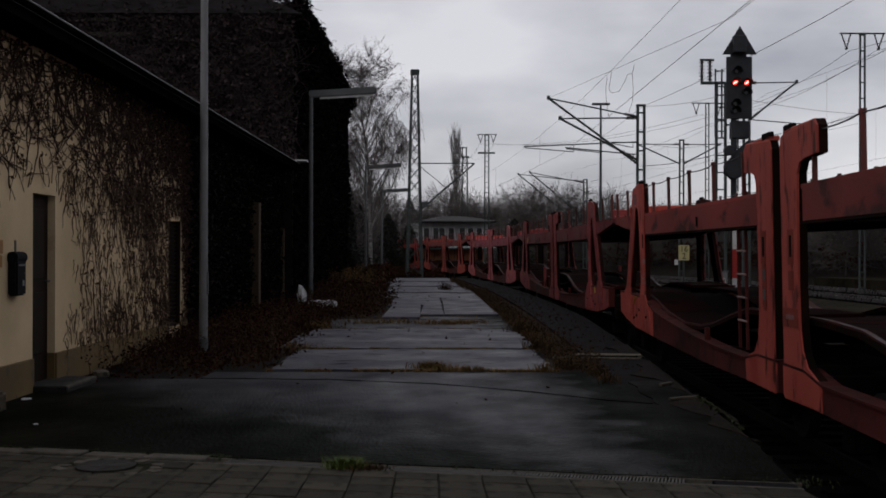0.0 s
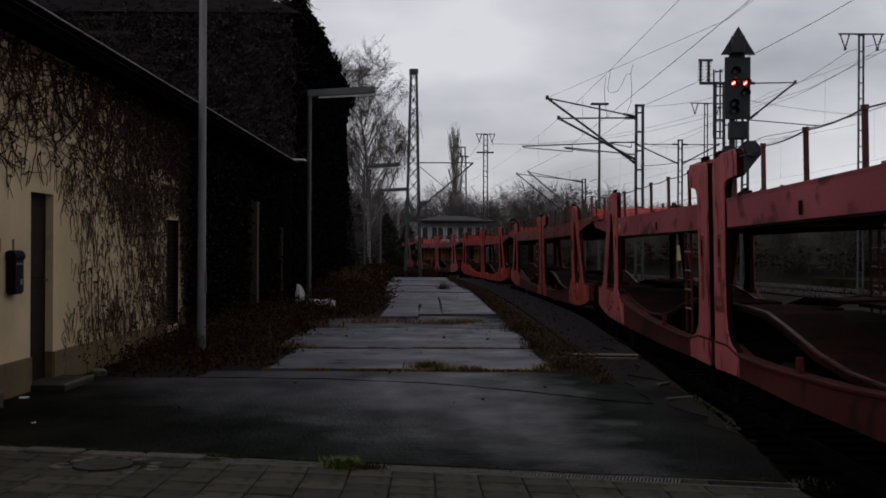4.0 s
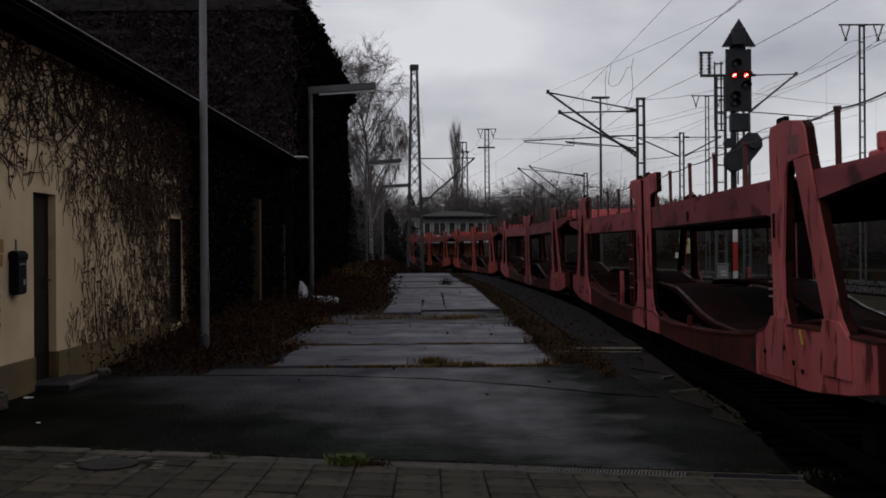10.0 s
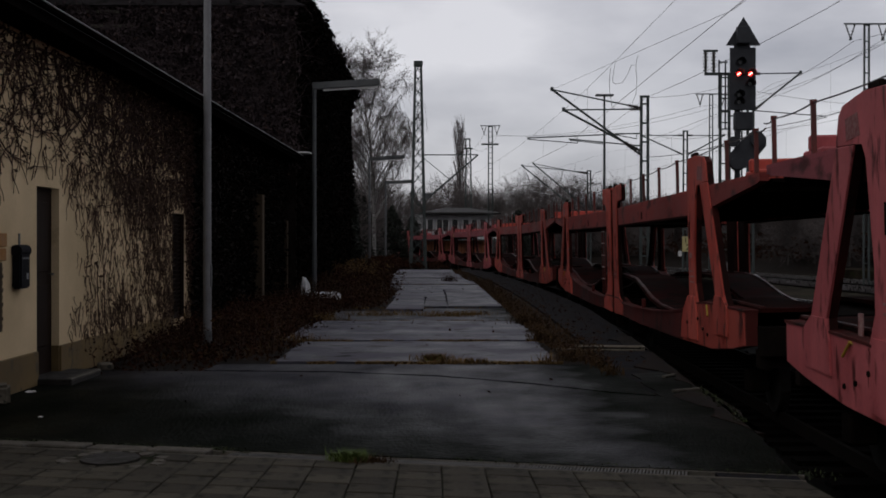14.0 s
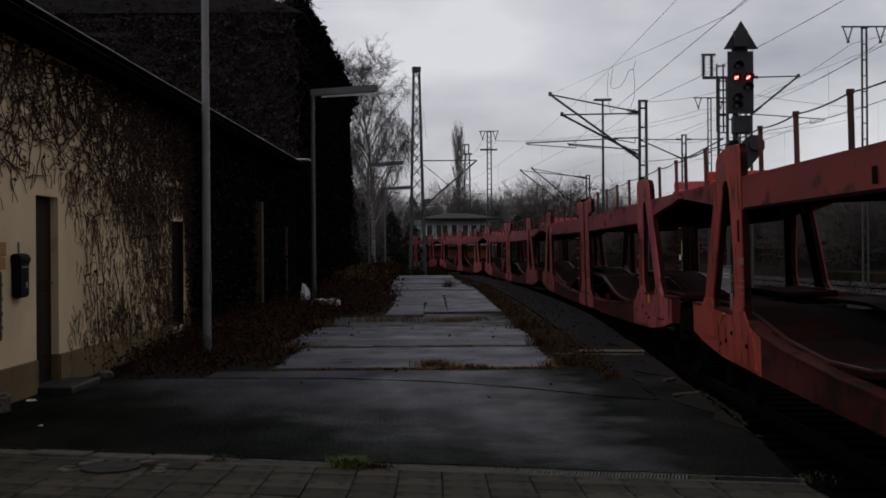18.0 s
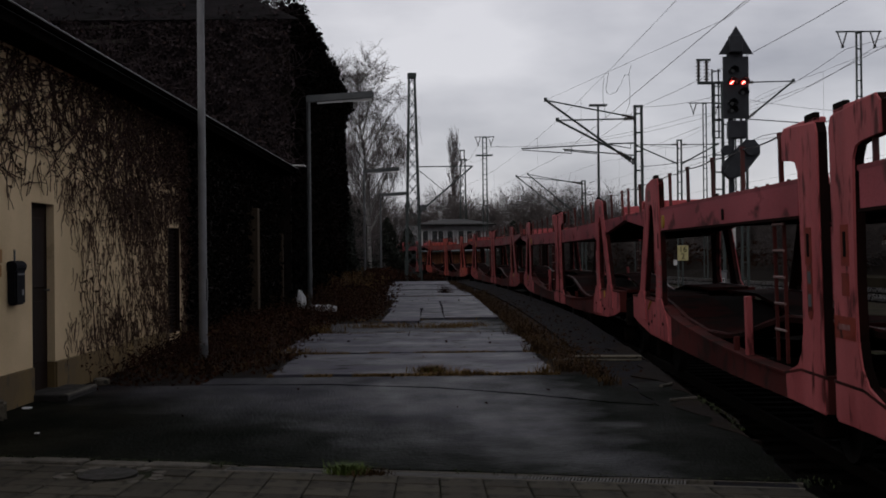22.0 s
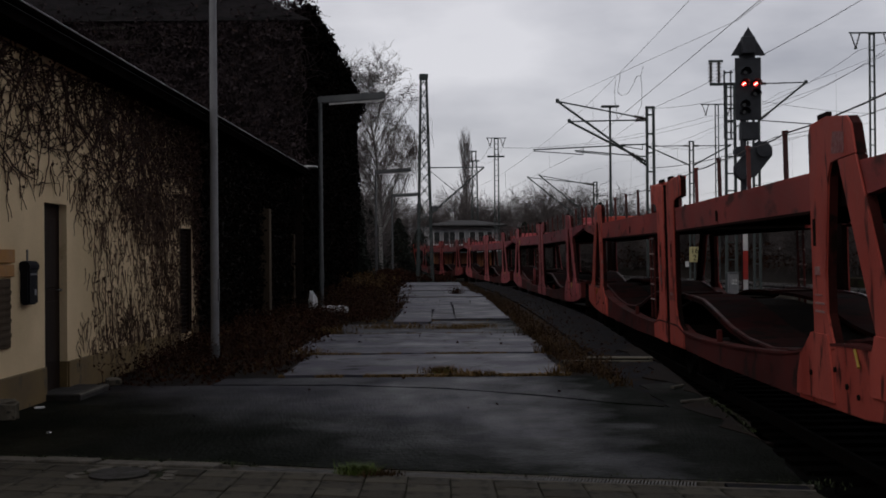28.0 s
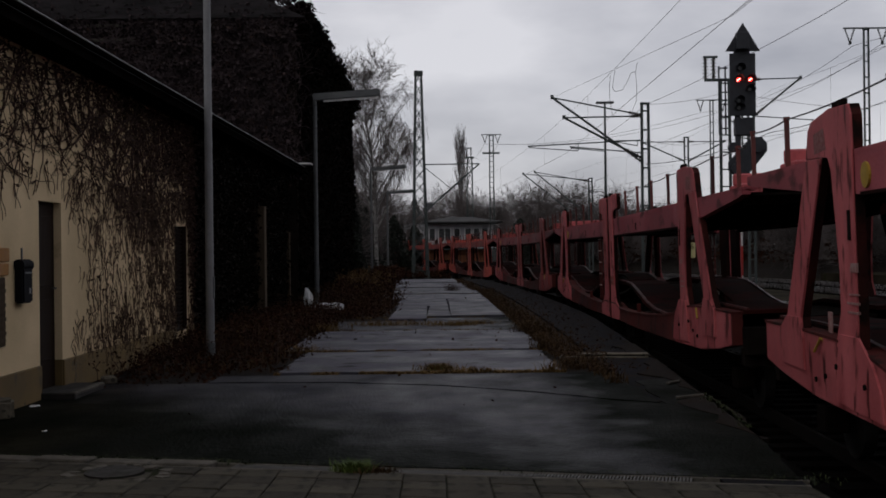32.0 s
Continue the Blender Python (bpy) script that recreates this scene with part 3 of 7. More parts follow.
for i, (y0, y1, x0, x1, h, k) in enumerate(SLAB_ROWS):
    fan("concrete_slab" if k == "s" else "asphalt_panel", [(x0, y0), (x1, y0), (x1 - 0.02, y1), (x0 + 0.05, y1)], -0.06, h, M_SLAB if k == "s" else M_WET, platform, 20 + i, 0.05 if y0 < 28 else 0.015)

strip("platform_edge", -40, 76, 3, lambda s: -2.95 - 0.02 * max(0.0, 15 - s), edge_off, -0.3, 0.004, M_EDGE, "dark worn asphalt strip along the platform edge", "platform edge")


# dark ragged strip laid along the platform edge
SS = np.arange(10.0, 20.6, 0.5)
fan("dark_edge_strip", [on_track(s, edge_off(s) + 0.014)[:2] for s in SS] + [on_track(s, edge_off(s) - 0.2 - 0.16 * math.sin(s * 1.7) - 0.12 * math.sin(s * 4.1 + 1))[:2] for s in SS[::-1]], -0.02, 0.021, M_SOIL, platform, 31, 0.03)


# paving with the drain, laid to a fall towards the drain
def pave_z(x, y):
    return max(0.0, (drain_y(x) - y) * PAVE_FALL)


def paving_bed():
    verts, faces = [], []
    xs = np.linspace(-8, 2.5, 12)
    for x in xs:
        for y in (drain_y(x) - 0.02, -14.0):
            verts.append((x, y, pave_z(x, y) - 0.014))
    for i in range(len(xs) - 1):
        faces.append((2 * i, 2 * i + 1, 2 * i + 3, 2 * i + 2))
    return tagged(new("paving_bed", mesh_of("paving_bed", verts, faces, M_MORTAR)), "dark sandy bedding in the paving joints", "paving", kind="structure")


pavement = paving_bed()


def paver_mesh(w, l):
    bm = B()
    vs = []
    for z, k in ((-0.03, 0.0), (0.0, 0.0), (0.006, 0.008)):
        for u, v in ((0, 0), (1, 0), (1, 1), (0, 1)):
            x = k + u * (w - 2 * k)
            y = k + v * (l - 2 * k)
            vs.append(bm.verts.new((x, DRAIN_M * x - y, z + y * PAVE_FALL)))
    for r in range(2):
        for i in range(4):
            j = (i + 1) % 4
            bm.faces.new((vs[4 * r + i], vs[4 * r + j], vs[4 * r + 4 + j], vs[4 * r + 4 + i]))
    bm.faces.new(vs[8:12])
    bmesh.ops.recalc_face_normals(bm, faces=bm.faces)
    me = bpy.data.meshes.new("paving_slab")
    bm.to_mesh(me)
    bm.free()
    me.materials.append(M_PAVER)
    return me


def lay_paving():
    me = paver_mesh(0.291, 0.291)
    rng = random.Random(5)
    rest = []
    for j in range(51):
        for i in range(-17, 8):
            x = i * 0.3 + 0.07
            y = drain_y(x) - 0.12 - j * 0.3
            m = pose(x, y, pave_z(x, y) + rng.uniform(-0.004, 0.004), rng.uniform(-0.7, 0.7), rng.uniform(-0.7, 0.7), rng.uniform(-0.8, 0.8))
            if j < 6 and -16 <= i:
                piece("paving_slab", me, pavement, m)
            else:
                rest.append(m)
    verts, faces = [], []
    for m in rest:
        b = len(verts)
        verts += [m @ v.co for v in me.vertices]
        faces += [tuple(b + k for k in p.vertices) for p in me.polygons]
    ob = new("paving_field", mesh_of("paving_field", verts, faces, M_PAVER))
    ob.parent = pavement
    tagged(ob, kind="stuff")


# ---- low annex at the platform ----
annex = thing("annex_building", pose(0, 0, 0), "low cream-plastered station annex overgrown with dead creeper", "building")
ROT = pose(wall_x(0), 0, 0, 0, 0, -math.degrees(math.atan(0.0155)))  # wall frame: +y along the wall, +x out of it


def wpart(name, bm, mat, parent=None, label=""):
    bm.transform(ROT)
    return part(name, bm, mat, parent or annex, label)


EAVE = 3.83
D0, D1, DZ0, DZ1 = 13.47, 14.24, 0.08, 2.21     # door opening
L0, L1, LZ0, LZ1 = 20.0, 20.85, 0.36, 2.08      # louvred opening
for a, b, z0, z1 in ((6.0, D0, 0, EAVE), (D0, D1, DZ1, EAVE), (D0, D1, 0, DZ0), (D1, L0, 0, EAVE), (L0, L1, LZ1, EAVE), (L0, L1, 0, LZ0), (L1, 21.35, 0, EAVE)):
    bm = box(B(), -0.3, 0.0, a, b, z0, z1)
    wpart("wall_section", bm, M_PLASTER, label="cream plaster stained under the creeper")
wpart("brick_wall_section", box(B(), -0.3, -0.004, 21.35, 33.4, 0, EAVE), M_BRICKD, label="sooty brick under dense ivy")
bm = B()
box(bm, -5.2, -4.9, 6.0, 33.4, 0, 5.2)
box(bm, -4.9, -0.3, 6.0, 6.3, 0, EAVE)
wpart("rear_wall", bm, M_BRICKD)
for a, b in ((6.0, D0), (D1, L0), (L1, 21.35)):
    bm = B()
    box(bm, -0.01, 0.025, a, b, 0, 0.385, 0.008)
    wpart("plinth", bm, M_PLINTH, label="ochre plinth band")
bm = B()
box(bm, -0.16, -0.09, D0, D1, DZ0, DZ1)
door = wpart("door", bm, M_DOOR, label="dark brown closed door")
for z0, z1 in ((0.4, 1.1), (1.25, 2.05)):
    bm = B()
    box(bm, -0.095, -0.078, D0 + 0.13, D1 - 0.13, z0, z1, 0.006)
    wpart("door_panel", bm, M_DOOR, door)
bm = B()
rod(bm, (-0.09, D1 - 0.1, 1.22), (-0.03, D1 - 0.1, 1.22), 0.012)
rod(bm, (-0.035, D1 - 0.1, 1.22), (-0.035, D1 - 0.22, 1.22), 0.01)
wpart("door_handle", bm, M_IRON, door, "metal door handle")
bm = B()
box(bm, -0.12, 0.4, D0 - 0.05, D1 + 0.3, 0.0, 0.085, 0.012)
step = wpart("door_step", bm, M_STEP, label="weathered concrete door step")
bm = box(B(), 0.33, 0.404, D0 - 0.04, D1 + 0.29, 0.05, 0.089, 0.01)
wpart("step_nosing", bm, M_CEMENT, step, "paler worn nosing")
wpart("jamb_plinth", box(B(), -0.088, -0.002, D1 - 0.014, D1, DZ0, 0.385), M_PLINTH)
# louvred shutter
bm = B()
for a, b in ((L0, L0 + 0.06), (L1 - 0.06, L1)):
    box(bm, -0.1, -0.02, a, b, LZ0, LZ1)
shutter = wpart("shutter", bm, M_DOOR, label="dark louvred shutter")
z = LZ0
while z < LZ1 - 0.06:
    bm = B()
    beam(bm, (-0.07, L0 + 0.06, z + 0.035), (-0.07, L1 - 0.06, z + 0.035), 0.012, 0.075, up=(0.6, 0, 0.8))
    wpart("slat", bm, M_DOOR, shutter)
    z += 0.07
# dark boards added to keep the pale plaster reveals from showing bright
wpart("added_dark_lining", box(B(), -0.298, 0.004, L0 - 0.03, L1 - 0.03, LZ0 - 0.03, LZ0 + 0.03), M_DOOR, shutter)
wpart("added_dark_lining", box(B(), -0.298, 0.004, L1 - 0.03, L1 + 0.03, LZ0 - 0.03, LZ1 + 0.03), M_DOOR, shutter)
bm = B()
box(bm, -0.16, -0.12, L0, L1, LZ0, LZ1)
wpart("shutter_back", bm, M_BLACK, shutter)
# pale timber post on the wall further along
bm = B()
box(bm, 0.0, 0.26, 27.9, 28.2, 0.0, 2.7, 0.01)
wpart("timber_post", bm, M_TIMBER, label="pale weathered timber post")
wpart("timber_post", box(B(), 0.0, 0.16, 32.9, 33.05, 0.0, 2.2, 0.01), M_TIMBER)
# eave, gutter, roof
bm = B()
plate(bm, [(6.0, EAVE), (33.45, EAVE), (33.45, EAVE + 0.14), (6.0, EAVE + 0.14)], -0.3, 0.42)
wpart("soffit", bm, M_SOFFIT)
bm = B()
vs = []
for y in (5.9, 33.5):
    for x, z in ((0.42, EAVE + 0.12), (-5.3, EAVE + 1.2), (-5.3, EAVE + 1.28), (0.42, EAVE + 0.19)):
        vs.append(bm.verts.new((x, y, z)))
for i in range(4):
    j = (i + 1) % 4
    bm.faces.new((vs[i], vs[j], vs[4 + j], vs[4 + i]))
bm.faces.new(vs[:4]), bm.faces.new(vs[4:])
wpart("roof", bm, M_ROOF, label="dark felt lean-to roof")
bm = B()
n = 9
ring = []
for y in (5.9, 33.3):
    r = []
    for k in range(n):
        a = math.pi + math.pi * k / (n - 1)
        r.append(bm.verts.new((0.5 + 0.05 * math.cos(a), y, EAVE + 0.14 + 0.05 * math.sin(a))))
    for k in range(n):
        a = 2 * math.pi - math.pi * k / (n - 1)
        r.append(bm.verts.new((0.5 + 0.043 * math.cos(a), y, EAVE + 0.14 + 0.043 * math.sin(a))))
    ring.append(r)
for k in range(2 * n):
    j = (k + 1) % (2 * n)
    bm.faces.new((ring[0][k], ring[0][j], ring[1][j], ring[1][k]))
wpart("gutter", bm, M_SOFFIT, label="half-round near-black gutter")
wpart("gutter_rim", rod(B(), (0.552, 5.9, EAVE + 0.14), (0.552, 33.3, EAVE + 0.14), 0.009, n=8), M_ZINC, label="thin bright zinc gutter rim")
bm = B()
box(bm, 0.05, 0.75, 32.9, 33.5, EAVE + 0.2, EAVE + 0.23)
wpart("gutter_flashing", bm, M_WHITE, label="light metal flashing at the end of the gutter")

# letter box
letter_box = thing("letter_box", ROT, "black wall-mounted letter box with rounded top", "letter box")
bm = box(B(), 0.0, 0.1, 12.7, 12.98, 1.1, 1.5)
bmesh.ops.bevel(bm, geom=list(bm.edges), offset=0.018, segments=2, affect="EDGES")
part("body", bm, M_BLACK, letter_box)
part("hood", rod(B(), (0.05, 12.69, 1.5), (0.05, 12.99, 1.5), 0.062, n=14), M_BLACK, letter_box)
part("label_plate", box(B(), 0.1, 0.105, 12.86, 12.91, 1.2, 1.26), M_POLE, letter_box, "small pale plate")
part("slot", box(B(), 0.1, 0.106, 12.74, 12.94, 1.41, 1.43), M_POLE2, letter_box)
part("hanger_strap", box(B(), 0.0, 0.012, 12.9, 12.93, 1.5, 1.68), M_POLE2, letter_box)

# ---- taller main building behind, under ivy ----
main = thing("station_building", pose(0, 0, 0), "tall dark brick station building smothered in ivy", "building")
GX, GY0, GY1, GH = -3.75, 33.6, 55.0, 8.1
bm = B()
box(bm, -24, GX, GY0, GY0 + 0.4, 0, GH)
part("gable_wall", bm, M_BRICKD, main)
bm = B()
box(bm, GX - 0.4, GX, GY0 + 0.4, GY1, 0, GH)
part("side_wall", bm, M_BRICKD, main)
bm = B()
box(bm, -24, -23.6, GY0 + 0.4, GY1, 0, GH)
box(bm, -23.6, GX - 0.4, GY1 - 0.4, GY1, 0, GH)
part("rear_wall", bm, M_BRICKD, main)
bm = B()
vs = [bm.verts.new(p) for p in ((GX + 0.3, GY0 - 0.2, GH), (GX + 0.3, GY1 + 0.2, GH), (-13.8, GY1 + 0.2, GH + 4.4), (-13.8, GY0 - 0.2, GH + 4.4), (-24.3, GY0 - 0.2, GH), (-24.3, GY1 + 0.2, GH))]
for q in ((0, 1, 2, 3), (3, 2, 5, 4), (0, 3, 4), (1, 5, 2), (0, 4, 5, 1)):
    bm.faces.new([vs[i] for i in q])
part("roof", bm, M_TILE, main, "dark tiled roof with weathered courses")
for x0, x1, z in ((-10.4, -8.2, 7.5), (-9.9, -8.6, 7.9), (-7.4, -6.2, 5.6)):
    bm = B()
    box(bm, x0, x1, GY0 - 0.08, GY0, z, z + 0.09)
    part("brick_ledge", bm, M_CEMENT, main, "sooty stone ledge")


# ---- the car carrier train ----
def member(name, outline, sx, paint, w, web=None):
    """A flame-cut member: web with shade put into its colour, and a painted outer face plate."""
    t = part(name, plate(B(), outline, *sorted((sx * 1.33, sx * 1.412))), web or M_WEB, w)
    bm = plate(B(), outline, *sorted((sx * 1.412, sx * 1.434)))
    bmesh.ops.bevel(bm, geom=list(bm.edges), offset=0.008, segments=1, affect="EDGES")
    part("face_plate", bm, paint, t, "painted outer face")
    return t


def deck_top(y, lift=0.0):
    return lift + 2.9 + 0.0036 * y


def wagon_half(paint, ladder, name_label, lift, guard, patched, jog):
    """Half of a two-part car carrier: the joint at the origin, the coupling end at +y; z is 0 at the rail top."""
    p, shaded = PAINTS[paint], BEAMS[paint]
    w = thing("car_carrier_wagon", pose(0, 0, 0), name_label, "freight wagon", "car carrier train")
    sill = [(0.12, 0.68), (0.12, 1.02), (0.95, 1.02), (1.6, 0.93), (3, 0.93), (5.5, 1.0), (7.5, 1.1), (8.3, 1.17), (8.9, 1.28), (9.9, 1.36), (10.9, 1.38), (12.55, 1.38), (12.55, 0.96), (11.8, 0.86), (11, 0.79), (10.5, 0.75), (8.5, 0.71), (4, 0.66)]
    far = 0.1 - jog if ladder else -0.06 + jog     # the two halves differ a little in length
    head = 1.42 if ladder else 1.58

    def end(outline):
        return [(y + far, z) for y, z in outline]

    for sx in (-1, 1):
        x0, x1 = (1.28, 1.42) if sx > 0 else (-1.42, -1.28)
        part("side_sill", plate(B(), sill, x0, x1), M_GRIME if paint != "fresh" else p, w)
        # rolled edge along the sill top, and fresher paint at both feet
        top = sill[1:12]
        part("sill_flange", plate(B(), [(y, z + 0.012) for y, z in top] + [(y, z - 0.016) for y, z in top[::-1]], *sorted((sx * 1.25, sx * 1.436))), p if paint == "fresh" else M_GRIME, w)
        for o in ([(8.4, 0.715), (8.4, 1.17), (8.9, 1.265), (9.9, 1.345), (10.9, 1.365), (12.5, 1.365), (12.5, 0.965), (11.8, 0.87), (11, 0.8), (10.5, 0.76)], [(0.14, 0.685), (0.14, 1.0), (0.95, 1.0), (1.55, 0.93), (1.55, 0.675)]):
            part("foot_panel", plate(B(), o, *sorted((sx * 1.42, sx * 1.427))), p, w)
        if guard:
            part("guard_post", box(B(), *sorted((sx * 1.3, sx * 1.38)), 3.42, 3.54, 0.92, 1.66, 0.012), p, w)
        part("lashing_hook", box(B(), *sorted((sx * 1.33, sx * 1.4)), 4.0, 4.08, 0.95, 1.14, 0.01), M_GRIME, w)
        if ladder:
            part("ticket_board", box(B(), *sorted((sx * 1.3, sx * 1.315)), 10.35, 10.47, 1.36, 1.58, 0.004), M_STENCIL, w, "small pale ticket board")
        if ladder and paint in ("faded", "dull"):
            part("clearance_disc", rod(B(), (sx * 1.41, 8.86, 2.7 + lift), (sx * 1.43, 8.86, 2.7 + lift), 0.11, n=16), M_YELLOW, w, "yellow clearance disc")
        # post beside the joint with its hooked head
        joint = member("joint_post", [(0.2, 0.66), (0.2, 3.3), (0.26, 3.4), (head - 0.1, 3.45), (head, 3.38), (head, 3.12), (1.1, 3.1), (0.94, 3.08), (0.85, 2.97), (0.81, 1.9), (0.83, 1.42), (0.9, 1.2), (1.06, 1.05), (1.5, 0.95), (1.5, 0.68)], sx, p, w, M_SHADED)
        part("guide_frame", box(B(), *sorted((sx * 1.434, sx * 1.438)), 0.46, 0.68, 2.06, 2.42), M_REPAINT, joint)
        part("guide_slot", box(B(), *sorted((sx * 1.434, sx * 1.441)), 0.53, 0.61, 2.14, 2.36), M_DARKSTEEL, joint)
        if ladder:
            bm = rod(B(), (sx * 1.434, 0.55, 1.99), (sx * 1.44, 0.55, 1.99), 0.085, n=12)
            box(bm, *sorted((sx * 1.434, sx * 1.44)), 0.465, 0.635, 1.62, 1.99)
            rod(bm, (sx * 1.434, 0.55, 1.62), (sx * 1.44, 0.55, 1.62), 0.085, n=12)
            part("lifting_slot", bm, M_REPAINT, joint, "long dark slot with worn rim")
            for z in (1.66, 1.88):
                part("data_panel", box(B(), *sorted((sx * 1.44, sx * 1.443)), 0.5, 0.6, z, z + 0.12), M_POLE2, joint, "worn pale data panel")
        else:
            part("painted_band", box(B(), *sorted((sx * 1.434, sx * 1.438)), 0.21, 0.8, 1.42, 1.62), M_REPAINT, joint)
            part("marking", box(B(), *sorted((sx * 1.438, sx * 1.441)), 0.34, 0.66, 1.5, 1.55), M_GHOST, joint)
            part("data_panel", box(B(), *sorted((sx * 1.434, sx * 1.438)), 0.46, 0.66, 1.8, 2.0), M_REPAINT, joint)
        bm = box(B(), sx * 1.36 - 0.06, sx * 1.36 + 0.06, 0.3, head - 0.14, 3.395, 3.455, 0.01)
        part("head_rim", bm, p, joint)
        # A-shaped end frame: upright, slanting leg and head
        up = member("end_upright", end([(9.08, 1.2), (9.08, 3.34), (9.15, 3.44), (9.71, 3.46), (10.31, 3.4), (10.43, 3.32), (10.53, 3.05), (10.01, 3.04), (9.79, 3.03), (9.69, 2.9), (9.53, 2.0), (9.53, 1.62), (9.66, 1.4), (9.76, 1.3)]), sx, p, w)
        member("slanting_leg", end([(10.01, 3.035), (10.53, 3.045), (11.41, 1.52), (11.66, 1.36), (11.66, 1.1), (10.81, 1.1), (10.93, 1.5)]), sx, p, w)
        bm = box(B(), *sorted((sx * 1.43, sx * 1.442)), 9.17 + far, 9.25 + far, 2.26, 2.52)
        part("guide_slot", bm, M_DARKSTEEL, up)
        if patched:
            part("repainted_patch", plate(B(), end([(9.09, 1.5), (9.09, 2.36), (9.56, 2.36), (9.52, 1.95), (9.53, 1.5)]), *sorted((sx * 1.434, sx * 1.437))), M_REPAINT, up, "patch of darker orange-red repaint")
        part("cable_clamp", box(B(), *sorted((sx * 1.36, sx * 1.42)), 9.36 + far, 9.66 + far, 3.45, 3.51, 0.01), M_DARKSTEEL, up)
        part("cable_clamp", box(B(), *sorted((sx * 1.36, sx * 1.42)), 0.3, 0.62, 3.41, 3.5, 0.01), M_DARKSTEEL, joint)
        part("worn_patch", plate(B(), end([(9.83, 3.1), (9.89, 3.3), (10.23, 3.27), (10.21, 3.08)]), *sorted((sx * 1.434, sx * 1.437))), M_GHOST, up, "worn pale patch of lettering")
        bm = plate(B(), end([(8.43, 0.76), (8.49, 1.0), (8.67, 1.2), (9.03, 1.42), (9.57, 1.42), (9.67, 1.1), (9.71, 0.8)]), *sorted((sx * 1.43, sx * 1.452)))
        part("foot_plate", bm, p, w)
        bm = plate(B(), end([(10.79, 0.98), (10.81, 1.3), (10.93, 1.5), (11.39, 1.5), (11.67, 1.36), (11.67, 1.0)]), *sorted((sx * 1.43, sx * 1.452)))
        part("foot_plate", bm, p, w)
        for y, z in ((8.96, 1.02), (9.76, 1.12), (10.11, 1.0), (10.43, 0.94)):
            part("bolt", rod(B(), (sx * 1.45, y, z), (sx * 1.47, y, z), 0.026, n=6), M_DARKSTEEL, w)
        # plain lettering bars
        for y0, z0, y1, z1 in ((9.12, 1.62, 9.42, 1.64), (9.12, 1.7, 9.42, 1.72), (9.12, 1.78, 9.36, 1.795), (11.9, 1.13, 12.35, 1.17), (9.14, 1.98, 9.3, 2.06)):
            part("marking", box(B(), *sorted((sx * 1.42, sx * (1.442 if y0 < 11 else 1.426))), y0, y1, z0, z1), M_STENCIL, w, "white stencilled marking")
        part("drain_slot", box(B(), *sorted((sx * 1.42, sx * 1.424)), 4.3, 4.42, 2.6 + lift, 2.74 + lift), M_DARKSTEEL, w)
        # yellow release lever
        bm = B()
        rod(bm, (sx * 1.3, 10.1, 1.2), (sx * 1.44, 10.3, 1.34), 0.012)
        rod(bm, (sx * 1.44, 10.3, 1.34), (sx * 1.46, 10.46, 1.2), 0.014)
        part("release_lever", bm, M_YELLOW, w, "yellow release lever")
        # upper deck beam
        for run, d in (([(0.95, 2.53), (0.95, 2.885), (9.5 + far, 2.915), (9.5 + far, 2.555), (9.0, 2.55), (5.0, 2.54)], 1.41),
                       ([(10.3 + far, 2.918), (13.3, 2.93), (13.3, 2.86), (13.1, 2.83), (11.0, 2.67), (10.3 + far, 2.61)], 1.41)):
            part("upper_side_beam", plate(B(), [(y, z + lift) for y, z in run], *sorted((sx * 1.3, sx * d))), shaded, w)
        part("beam_splice", plate(B(), [(y, z + lift) for y, z in ((9.45 + far, 2.57), (9.45 + far, 2.9), (10.35 + far, 2.9), (10.35 + far, 2.62))], *sorted((sx * 1.24, sx * 1.3))), M_SHADED, w)
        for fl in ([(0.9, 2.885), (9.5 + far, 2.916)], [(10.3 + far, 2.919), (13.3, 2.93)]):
            part("beam_flange", plate(B(), [(y, z + lift + 0.025) for y, z in fl] + [(y, z + lift - 0.02) for y, z in fl[::-1]], *sorted((sx * 1.22, sx * 1.411))), shaded, w)
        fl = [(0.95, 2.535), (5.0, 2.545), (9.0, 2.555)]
        part("lower_flange", plate(B(), [(y, z + lift + 0.01) for y, z in fl] + [(y, z + lift - 0.02) for y, z in fl[::-1]], *sorted((sx * 1.22, sx * 1.43))), M_SHADED, w)
        # stanchions and hand cable on the upper deck
        ys = (1.65, 3.35, 5.05, 6.8, 8.3, 11.5, 13.05) if ladder else (1.3, 2.75, 4.45, 6.2, 7.95, 11.5, 13.05)
        for y in ys:
            bm = B()
            beam(bm, (sx * 1.38, y, deck_top(y, lift)), (sx * 1.38, y, deck_top(y, lift) + 0.5), 0.045, 0.045)
            box(bm, sx * 1.38 - 0.028, sx * 1.38 + 0.028, y - 0.028, y + 0.028, deck_top(y, lift) + 0.49, deck_top(y, lift) + 0.53)
            part("stanchion", bm, M_STANCHION, w)
        pts = []
        yy = (0.3, *ys, 13.5)
        zz = (3.49, *(deck_top(y, lift) + 0.5 for y in ys), 3.44 + lift)
        for i in range(len(yy) - 1):
            for k in range(5):
                f = k / 4
                pts.append(((sx * 1.38, yy[i] + (yy[i + 1] - yy[i]) * f, zz[i] + (zz[i + 1] - zz[i]) * f - 0.1 * f * (1 - f)), 0.009))
        me = mesh_of("hand_cable", *tubes([pts], 4), M_WIRE)
        piece("hand_cable", me, w)
